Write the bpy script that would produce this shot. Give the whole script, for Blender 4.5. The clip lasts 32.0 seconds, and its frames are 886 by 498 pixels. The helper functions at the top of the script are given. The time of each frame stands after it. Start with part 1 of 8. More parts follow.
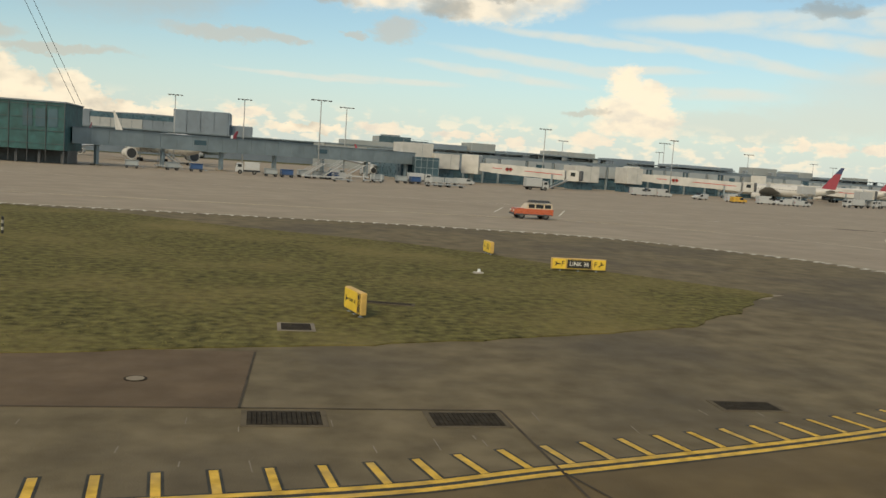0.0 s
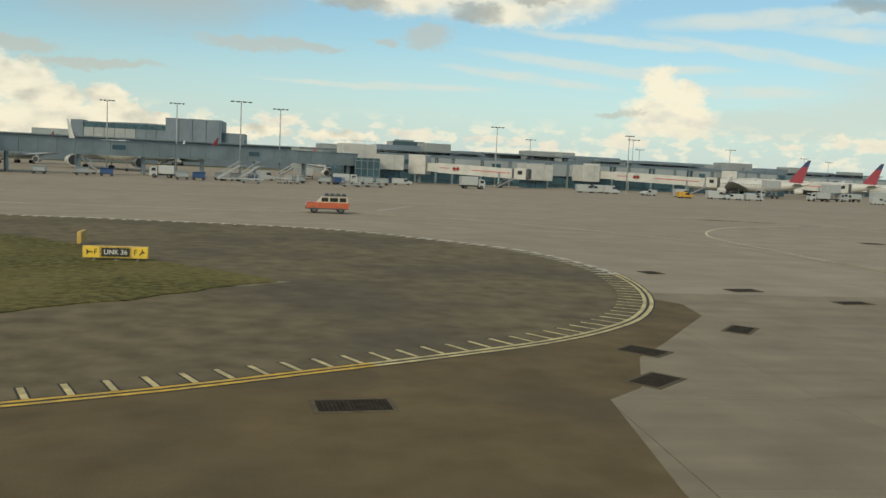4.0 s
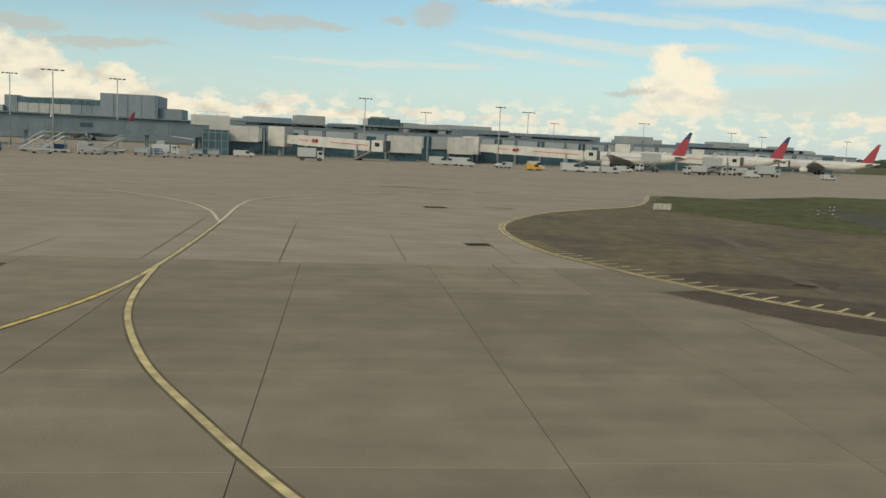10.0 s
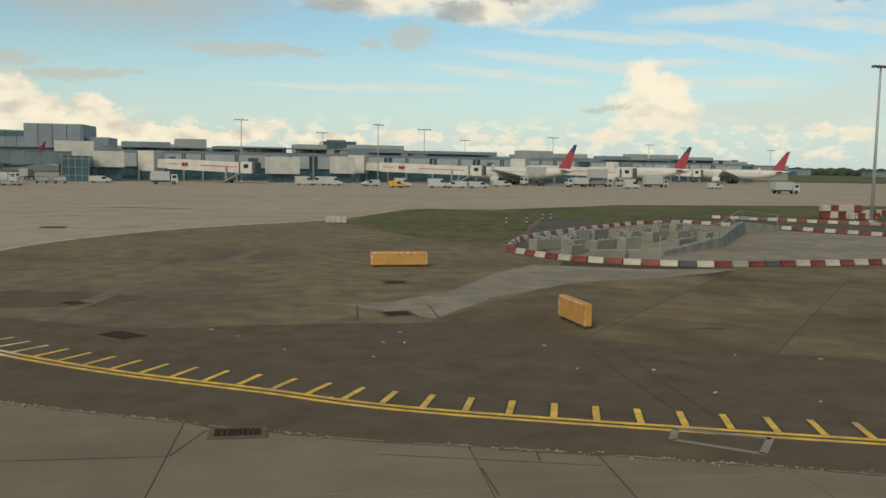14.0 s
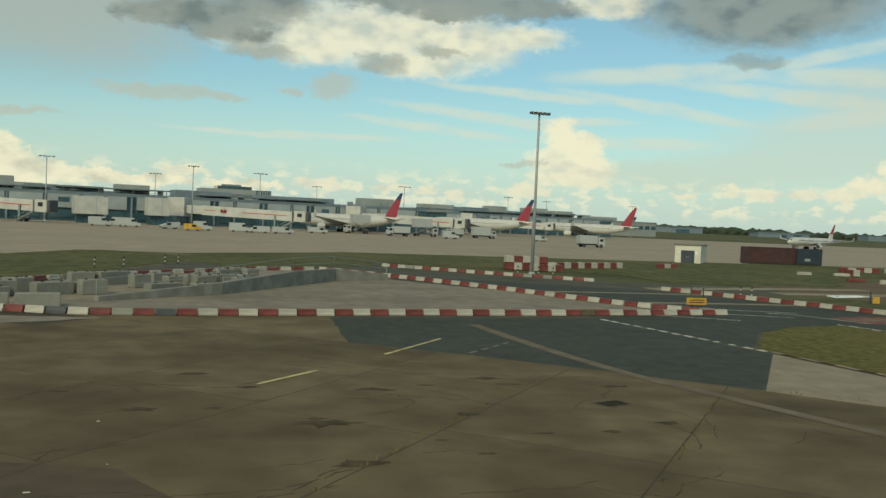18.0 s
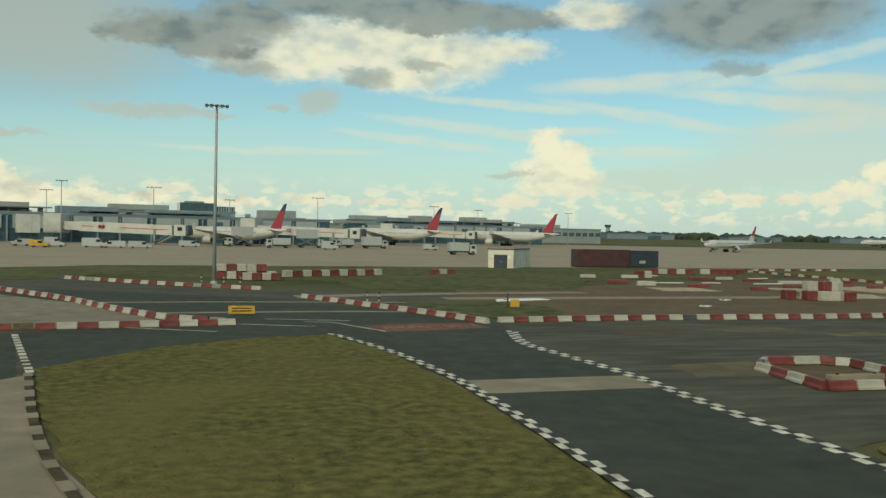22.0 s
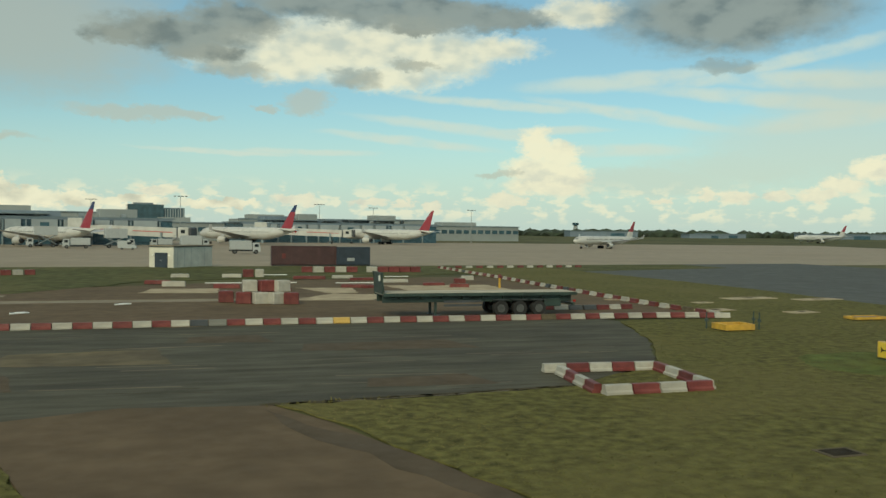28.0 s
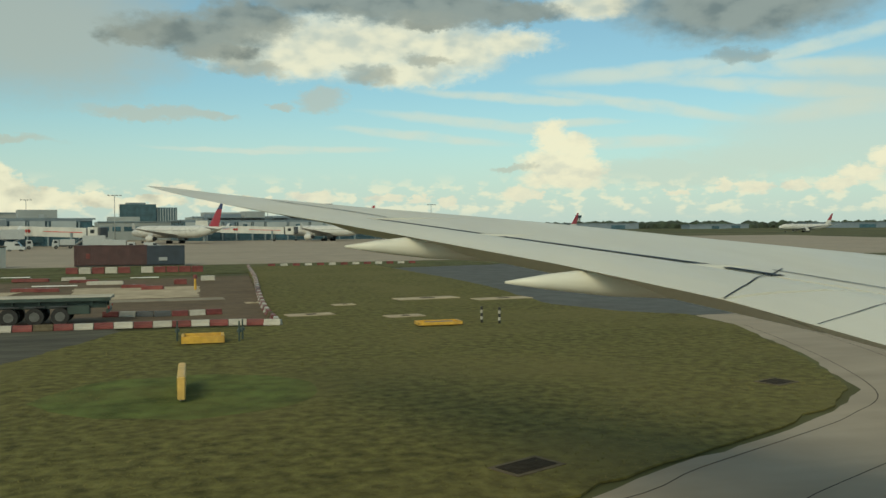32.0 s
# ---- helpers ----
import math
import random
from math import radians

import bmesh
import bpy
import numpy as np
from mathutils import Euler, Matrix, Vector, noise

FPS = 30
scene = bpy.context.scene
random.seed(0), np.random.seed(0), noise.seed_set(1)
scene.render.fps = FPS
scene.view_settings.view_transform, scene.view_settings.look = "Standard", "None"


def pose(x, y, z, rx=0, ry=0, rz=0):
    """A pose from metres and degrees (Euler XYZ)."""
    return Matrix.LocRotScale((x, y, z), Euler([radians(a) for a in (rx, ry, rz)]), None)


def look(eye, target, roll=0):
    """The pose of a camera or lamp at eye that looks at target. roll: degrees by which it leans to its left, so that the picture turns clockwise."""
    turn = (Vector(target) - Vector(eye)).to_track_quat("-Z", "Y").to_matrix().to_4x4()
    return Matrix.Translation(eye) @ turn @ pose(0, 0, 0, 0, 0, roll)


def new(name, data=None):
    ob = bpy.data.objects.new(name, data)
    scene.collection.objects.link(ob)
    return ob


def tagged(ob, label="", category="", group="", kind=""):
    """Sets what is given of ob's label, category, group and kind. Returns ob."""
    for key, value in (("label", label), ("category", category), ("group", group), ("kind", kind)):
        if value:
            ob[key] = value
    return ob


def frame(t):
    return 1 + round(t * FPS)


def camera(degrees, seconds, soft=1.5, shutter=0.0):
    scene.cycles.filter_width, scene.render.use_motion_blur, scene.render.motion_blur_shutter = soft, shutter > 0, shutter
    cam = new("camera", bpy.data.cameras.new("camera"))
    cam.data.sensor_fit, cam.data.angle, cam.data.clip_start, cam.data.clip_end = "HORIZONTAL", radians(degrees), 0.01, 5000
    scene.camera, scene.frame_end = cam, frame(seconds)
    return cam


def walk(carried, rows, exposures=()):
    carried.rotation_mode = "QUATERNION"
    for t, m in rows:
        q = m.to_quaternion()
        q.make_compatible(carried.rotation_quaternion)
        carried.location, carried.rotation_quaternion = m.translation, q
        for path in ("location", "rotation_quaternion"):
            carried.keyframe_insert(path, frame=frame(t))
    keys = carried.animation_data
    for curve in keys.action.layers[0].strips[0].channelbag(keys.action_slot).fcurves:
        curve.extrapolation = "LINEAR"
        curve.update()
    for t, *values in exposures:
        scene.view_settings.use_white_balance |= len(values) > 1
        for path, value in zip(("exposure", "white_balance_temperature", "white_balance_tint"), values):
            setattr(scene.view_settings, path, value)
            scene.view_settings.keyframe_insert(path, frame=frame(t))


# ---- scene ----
cam = camera(53.43, 32.0)
# seconds, metres along the taxiway, metres off its line, pitch, roll, yaw
PATH = [
    (0.0, -0.01, 0.00, -5.60, -3.86, -11.55),
    (0.5, 3.11, -0.02, -4.17, -2.83, -12.55),
    (1.0, 6.29, -0.05, -3.55, -0.92, -10.54),
    (1.5, 9.55, -0.07, -3.91, -0.06, -9.67),
    (2.0, 12.97, -0.10, -4.51, -0.66, -10.04),
    (2.5, 16.35, -0.13, -4.88, -1.01, -10.11),
    (3.0, 19.71, -0.16, -4.85, -1.59, -9.86),
    (3.5, 23.03, -0.18, -5.15, -2.23, -9.69),
    (5.5, 37.08, -0.31, -5.55, -3.49, -8.61),
    (6.0, 40.62, -0.35, -5.59, -3.43, -8.29),
    (6.5, 44.17, -0.38, -5.65, -3.40, -7.88),
    (7.0, 47.75, -0.42, -5.78, -3.06, -7.78),
    (7.5, 51.41, -0.45, -5.92, -2.88, -8.04),
    (8.0, 55.09, -0.49, -6.00, -2.86, -8.33),
    (8.5, 58.79, -0.52, -6.15, -3.02, -8.52),
    (9.0, 62.52, -0.54, -6.43, -2.94, -8.77),
    (9.5, 66.25, -0.57, -6.71, -2.73, -8.92),
    (10.0, 70.00, -0.59, -6.77, -2.62, -8.87),
    (10.5, 73.78, -0.61, -6.53, -2.31, -8.97),
    (11.0, 77.56, -0.62, -6.34, -2.28, -9.18),
    (11.5, 81.38, -0.63, -6.27, -2.41, -9.31),
    (12.0, 85.18, -0.64, -6.21, -2.28, -9.45),
    (12.5, 88.97, -0.64, -5.97, -1.96, -9.51),
    (13.0, 92.77, -0.64, -5.67, -1.34, -9.78),
    (13.5, 96.59, -0.63, -5.56, -1.10, -10.07),
    (14.0, 100.39, -0.63, -5.38, -0.93, -10.21),
    (14.5, 104.15, -0.62, -5.15, -1.56, -10.50),
    (15.0, 107.90, -0.61, -4.46, -3.19, -11.89),
    (15.5, 111.67, -0.60, -3.41, -3.66, -13.66),
    (17.5, 126.20, -0.57, -2.39, -3.08, -15.57),
    (18.0, 130.01, -0.56, -1.96, -2.56, -15.47),
    (18.5, 133.83, -0.55, -1.67, -1.79, -15.48),
    (19.0, 137.69, -0.55, -1.46, -1.41, -15.62),
    (19.5, 141.55, -0.54, -1.36, -0.93, -16.01),
    (20.0, 145.45, -0.53, -1.47, -1.00, -16.16),
    (20.5, 149.36, -0.52, -1.70, -1.52, -16.06),
    (21.0, 153.36, -0.51, -1.76, -1.76, -15.65),
    (21.5, 157.38, -0.50, -1.45, -1.18, -15.68),
    (22.0, 161.42, -0.49, -1.13, -1.22, -16.20),
    (22.5, 165.48, -0.48, -1.15, -1.55, -16.55),
    (23.0, 169.57, -0.46, -1.20, -1.40, -16.85),
    (23.5, 173.67, -0.44, -1.35, -1.09, -17.21),
    (24.0, 177.85, -0.43, -1.43, -1.07, -17.29),
    (24.5, 182.07, -0.41, -1.48, -1.53, -16.80),
    (25.0, 186.33, -0.39, -1.33, -1.42, -16.75),
    (25.5, 190.61, -0.37, -1.15, -0.87, -16.79),
    (27.5, 206.92, -0.28, -1.16, -0.84, -16.94),
    (28.0, 211.05, -0.25, -1.13, -0.68, -16.86),
    (28.5, 215.06, -0.22, -1.05, -0.48, -16.81),
    (29.0, 218.94, -0.19, -1.11, -0.26, -16.60),
    (29.5, 222.87, -0.16, -1.23, -0.53, -16.28),
    (30.0, 226.83, -0.13, -1.39, -0.59, -16.08),
    (30.5, 230.68, -0.10, -1.46, -0.35, -16.19),
    (31.0, 234.48, -0.06, -1.41, 0.12, -16.05),
    (31.5, 238.20, -0.03, -1.34, 0.40, -15.97),
    (32.0, 241.84, 0.01, -1.46, 0.30, -15.80),
]
EYE_HEIGHT = 5.6
EXPOSURES = [(0.0, 0.16, 7250, 14), (1.0, 0.08, 6780, 7), (3.5, 0.08, 6760, 7), (6.0, 0.08, 6720, 9), (14.5, 0.08, 6900, 10), (17.5, 0.0, 6900, -2), (32.0, 0.0, 6850, -3)]
walk(cam, [(t, pose(x, y, EYE_HEIGHT, 90 + p, r, w)) for t, x, y, p, r, w in PATH], EXPOSURES)

# ---------------------------------------------------------------- sky and sun
SUN_ELEVATION, SUN_AZIMUTH = 34.0, 215.0      # azimuth from +y, clockwise


def nodes_of(tree):
    tree.nodes.clear()
    return tree.nodes, tree.links


def build_sky():
    world = bpy.data.worlds.new("sky")
    scene.world = world
    world.use_nodes = True
    n, l = nodes_of(world.node_tree)

    def math_node(op, a, b=None, c=None):
        m = n.new("ShaderNodeMath")
        m.operation = op
        for i, v in enumerate((a, b, c)):
            if v is None:
                continue
            if isinstance(v, (int, float)):
                m.inputs[i].default_value = v
            else:
                l.new(v, m.inputs[i])
        return m.outputs[0]

    def mix(fac, a, b):
        m = n.new("ShaderNodeMix")
        m.data_type = "RGBA"
        for sock, v in ((m.inputs[0], fac), (m.inputs[6], a), (m.inputs[7], b)):
            if isinstance(v, (int, float)):
                sock.default_value = v
            elif isinstance(v, tuple):
                sock.default_value = (*v, 1)
            else:
                l.new(v, sock)
        return m.outputs[2]

    def ramp(v, lo, hi):
        m = n.new("ShaderNodeMapRange")
        m.interpolation_type = "SMOOTHSTEP"
        l.new(v, m.inputs[0])
        m.inputs[1].default_value, m.inputs[2].default_value = lo, hi
        return m.outputs[0]

    def fbm(vec, scale, detail=5.0, rough=0.55):
        t = n.new("ShaderNodeTexNoise")
        t.inputs["Scale"].default_value, t.inputs["Detail"].default_value = scale, detail
        t.inputs["Roughness"].default_value = rough
        l.new(vec, t.inputs["Vector"])
        return t.outputs["Fac"], t.outputs["Color"]

    co = n.new("ShaderNodeTexCoord").outputs["Generated"]
    sep = n.new("ShaderNodeSeparateXYZ")
    l.new(co, sep.inputs[0])
    deg = 57.29578
    az0 = math_node("MULTIPLY", math_node("ARCTAN2", sep.outputs[0], sep.outputs[1]), deg)
    el0 = math_node("MULTIPLY", math_node("ARCSINE", sep.outputs[2]), deg)
    sky = n.new("ShaderNodeTexSky")
    sky.sky_type, sky.sun_disc = "NISHITA", False
    sky.sun_elevation, sky.sun_rotation = radians(SUN_ELEVATION), radians(SUN_AZIMUTH)
    sky.air_density, sky.dust_density, sky.ozone_density = 1.0, 1.2, 1.6
    scaled = n.new("ShaderNodeVectorMath")
    scaled.operation = "MULTIPLY"
    l.new(sky.outputs[0], scaled.inputs[0])
    scaled.inputs[1].default_value = SKY_GAIN
    blue = scaled.outputs[0]

    flat = n.new("ShaderNodeCombineXYZ")
    l.new(az0, flat.inputs[0])
    l.new(math_node("MULTIPLY", el0, 1.7), flat.inputs[1])
    big, big_c = fbm(flat.outputs[0], 0.35, 6.0)
    fine, fine_c = fbm(flat.outputs[0], 1.1, 5.0, 0.55)
    seb = n.new("ShaderNodeSeparateXYZ")
    l.new(big_c, seb.inputs[0])
    sef = n.new("ShaderNodeSeparateXYZ")
    l.new(fine_c, sef.inputs[0])

    def warped(v, a, b, k1, k2):
        w1 = math_node("MULTIPLY", math_node("SUBTRACT", a, 0.5), k1)
        w2 = math_node("MULTIPLY", math_node("SUBTRACT", b, 0.5), k2)
        return math_node("ADD", v, math_node("ADD", w1, w2))

    crisp, crisp_c = fbm(flat.outputs[0], 3.2, 5.0, 0.6)
    sec = n.new("ShaderNodeSeparateXYZ")
    l.new(crisp_c, sec.inputs[0])
    az = warped(warped(az0, seb.outputs[0], sef.outputs[0], 3.2, 1.5), sec.outputs[0], crisp, 0.7, 0.0)
    el = warped(warped(el0, seb.outputs[1], sef.outputs[1], 1.5, 0.9), sec.outputs[1], crisp, 0.4, 0.0)

    az_calm = warped(warped(az0, seb.outputs[0], sef.outputs[0], 1.0, 1.7), sec.outputs[0], crisp, 0.8, 0.0)
    el_calm = warped(warped(el0, seb.outputs[1], sef.outputs[1], 0.6, 1.1), sec.outputs[1], crisp, 0.5, 0.0)

    az_thin = warped(az0, seb.outputs[0], sef.outputs[0], 1.6, 0.0)
    el_thin = warped(el0, seb.outputs[1], sef.outputs[1], 0.5, 0.12)
    grids = {"wild": (az, el), "calm": (az_calm, el_calm), "thin": (az_thin, el_thin)}

    def blob(a, e, ra, re, soft, slope=0.0, grid="wild"):
        dx = math_node("SUBTRACT", grids[grid][0], a)
        dy = math_node("DIVIDE", math_node("SUBTRACT", grids[grid][1], math_node("ADD", math_node("MULTIPLY", dx, slope), e)), re)
        dx = math_node("DIVIDE", dx, ra)
        d = math_node("ADD", math_node("MULTIPLY", dx, dx), math_node("MULTIPLY", dy, dy))
        return ramp(d, 1.0 + soft, max(0.0, 1.0 - soft))

    def cover(rows, soft, grid="wild"):
        total = None
        for row in rows:
            b = blob(*row[:4], soft, row[4] if len(row) > 4 else 0.0, grid)
            total = b if total is None else math_node("MAXIMUM", total, b)
        return total

    # thin high cloud in long streaks: direction, height, half length, half width, slope
    cirrus = cover([(21.0, 8.2, 6.5, 0.3, -0.07), (29.0, 7.5, 5.8, 0.36, -0.17), (36.5, 8.3, 8.0, 0.42, -0.12), (38.0, 10.4, 6.5, 0.4, 0.2),
                    (34.0, 9.6, 3.0, 0.35, 0.12), (14.5, 5.8, 5.0, 0.28, -0.1), (2.5, 4.9, 4.5, 0.16, -0.03), (23.2, 6.5, 4.0, 0.26, 0.02),
                    (28.0, 5.3, 4.0, 0.35), (8.0, 5.0, 4.0, 0.2), (18.0, 6.6, 6.0, 0.35, -0.12), (28.5, 9.6, 6.0, 0.5, 0.05), (39.0, 9.3, 6.0, 0.5, -0.05), (41.0, 7.0, 5.0, 0.6, 0.1)], 0.98, "thin")
    milky = cover([(40.5, 5.3, 7.0, 2.2), (43.0, 8.0, 6.0, 1.8), (36.0, 4.2, 6.0, 1.1), (30.0, 3.4, 6.0, 0.9)], 0.98)
    cumulus = cover([(22.8, 5.6, 1.15, 1.2), (24.3, 5.0, 1.3, 1.0), (23.2, 4.0, 2.3, 0.95), (25.0, 3.6, 1.3, 0.9), (23.6, 3.0, 2.7, 0.65),
                     (20.7, 2.15, 1.1, 0.5), (21.8, 2.0, 0.5, 0.28), (41.2, 3.0, 1.2, 0.6), (43.0, 3.9, 1.3, 0.7), (40.0, 2.4, 1.4, 0.35),
                     (33.6, 2.5, 0.7, 0.4), (35.3, 2.4, 1.2, 0.42), (37.7, 2.4, 0.8, 0.33), (30.8, 2.1, 0.8, 0.2), (-1.0, 2.4, 1.5, 0.35),
                     (7.3, 1.9, 1.6, 0.36), (12.0, 1.8, 1.2, 0.32), (14.2, 1.7, 0.7, 0.28), (16.1, 1.7, 0.6, 0.4)], 0.62, "calm")
    bank = cover([(-15.9, 3.7, 1.7, 1.35), (-18.3, 4.0, 1.9, 1.7), (-13.9, 3.0, 1.2, 0.9), (-11.4, 3.0, 1.2, 1.0), (-10.2, 2.4, 1.1, 0.7), (-13.8, 1.6, 6.0, 1.1),
                  (-8.4, 1.8, 1.6, 0.6), (-5.6, 1.7, 1.8, 0.45), (-2.5, 1.7, 2.0, 0.35), (2.5, 1.6, 2.4, 0.3)], 0.5, "calm")
    white = cover([(10.7, 11.5, 8.0, 1.9), (6.0, 10.6, 5.0, 1.1), (15.9, 11.2, 4.4, 1.5), (13.7, 9.8, 3.3, 0.9),
                   (20.0, 11.6, 2.6, 0.9), (25.5, 13.9, 2.6, 0.9)], 0.9)
    grey = cover([(0.2, 12.0, 4.8, 1.1), (1.4, 11.0, 2.3, 0.75), (-3.2, 11.6, 2.2, 0.6), (3.6, 13.0, 3.0, 1.2), (9.8, 14.2, 6.5, 1.0), (16.0, 13.7, 5.5, 1.1),
                  (20.5, 13.5, 3.2, 0.7), (15.0, 12.8, 2.0, 0.4), (34.8, 13.5, 7.2, 2.3)], 0.75)
    scraps = cover([(11.3, 9.65, 1.7, 0.55, -0.05), (14.9, 10.65, 1.5, 0.34), (34.5, 10.3, 1.6, 0.4), (3.5, 9.9, 2.0, 0.5)], 0.97)
    veil = cover([(-9.5, 11.6, 8.5, 3.6)], 0.98)
    beige = cover([(-2.1, 7.05, 4.2, 0.42, -0.03), (0.6, 6.95, 2.2, 0.3), (8.2, 8.1, 1.5, 0.72), (5.6, 7.6, 0.7, 0.26),
                   (-17.0, 6.0, 2.8, 0.4), (-12.3, 5.2, 4.0, 0.28), (20.4, 3.7, 1.3, 0.25)], 0.8)
    # low bank of far small clouds along the horizon, and open cloud overhead
    puffs = n.new("ShaderNodeCombineXYZ")
    l.new(math_node("MULTIPLY", az0, 0.8), puffs.inputs[0])
    l.new(math_node("MULTIPLY", el0, 1.5), puffs.inputs[1])
    row = math_node("MULTIPLY", ramp(fbm(puffs.outputs[0], 0.9, 4.0, 0.5)[0], 0.49, 0.62), math_node("MULTIPLY", ramp(el0, 0.3, 1.2), ramp(el0, 3.6, 2.0)))
    over = math_node("MULTIPLY", ramp(fbm(co, 2.6, 6.0)[0], 0.42, 0.62), ramp(el0, 15.0, 24.0))

    haze = ramp(el0, 9.0, -1.0)
    c = mix(math_node("ADD", math_node("MULTIPLY", haze, 0.72), 0.08), blue, HORIZON)
    c = mix(math_node("MULTIPLY", math_node("MULTIPLY", cirrus, ramp(big, 0.1, 0.6)), 0.75), c, CIRRUS)
    c = mix(math_node("MULTIPLY", milky, 0.5), c, MILKY)
    c = mix(math_node("MULTIPLY", row, 0.6), c, CREAM)
    soft_n, _ = fbm(flat.outputs[0], 0.42, 4.0, 0.45)
    lit = ramp(soft_n, 0.34, 0.6)
    puff = ramp(math_node("ADD", soft_n, math_node("MULTIPLY", math_node("SUBTRACT", fine, 0.5), 0.3)), 0.28, 0.5)
    wide_n, _ = fbm(flat.outputs[0], 0.75, 2.5, 0.4)
    billow = ramp(math_node("ADD", math_node("MULTIPLY", soft_n, 0.5), math_node("MULTIPLY", wide_n, 0.5)), 0.36, 0.58)
    under = ramp(math_node("ADD", el0, math_node("MULTIPLY", math_node("SUBTRACT", fine, 0.5), 5.0)), 1.2, 4.6)
    c = mix(math_node("MULTIPLY", cumulus, 0.9), c, mix(math_node("MULTIPLY", math_node("ADD", under, puff), 0.5), CREAM_SHADE, CREAM))
    c = mix(math_node("MULTIPLY", bank, 0.85), c, mix(math_node("MULTIPLY", math_node("ADD", billow, puff), 0.5), BANK_SHADE, CREAM))
    c = mix(math_node("MULTIPLY", veil, 0.75), c, VEIL)
    c = mix(math_node("MULTIPLY", white, 0.85), c, mix(math_node("MULTIPLY", math_node("ADD", lit, billow), 0.5), (6.0, 6.1, 5.5), CREAM))
    c = mix(math_node("MULTIPLY", beige, 0.6), c, BEIGE)
    c = mix(math_node("MULTIPLY", scraps, 0.62), c, GREY)
    c = mix(math_node("MULTIPLY", grey, 0.88), c, mix(math_node("MULTIPLY", math_node("ADD", lit, puff), 0.5), GREY_DARK, GREY))
    c = mix(math_node("MULTIPLY", over, 0.7), c, mix(lit, GREY, CREAM))
    bg = n.new("ShaderNodeBackground")
    l.new(c, bg.inputs[0])
    bg.inputs[1].default_value = 0.1
    out = n.new("ShaderNodeOutputWorld")
    l.new(bg.outputs[0], out.inputs[0])


SKY_GAIN = (0.9, 1.15, 1.15)
HORIZON = (6.05, 7.05, 7.05)
CIRRUS = (6.6, 7.1, 6.6)
CREAM, CREAM_SHADE, BANK_SHADE = (9.2, 8.4, 6.6), (6.4, 6.3, 5.7), (5.6, 5.3, 4.5)
VEIL, BEIGE, MILKY = (4.4, 4.6, 4.2), (5.0, 4.9, 4.3), (5.9, 6.2, 5.6)
GREY, GREY_DARK = (2.9, 3.15, 3.0), (1.65, 1.9, 1.9)
build_sky()

sun_data = bpy.data.lights.new("sun", "SUN")
sun_data.energy, sun_data.angle, sun_data.color = 2.1, radians(24), (1.0, 0.84, 0.62)
sun = new("sun", sun_data)
_a, _e = radians(SUN_AZIMUTH), radians(SUN_ELEVATION)
_from = Vector((math.sin(_a) * math.cos(_e), math.cos(_a) * math.cos(_e), math.sin(_e)))
sun.matrix_world = look(_from * 200, (0, 0, 0))

# ---------------------------------------------------------------- materials


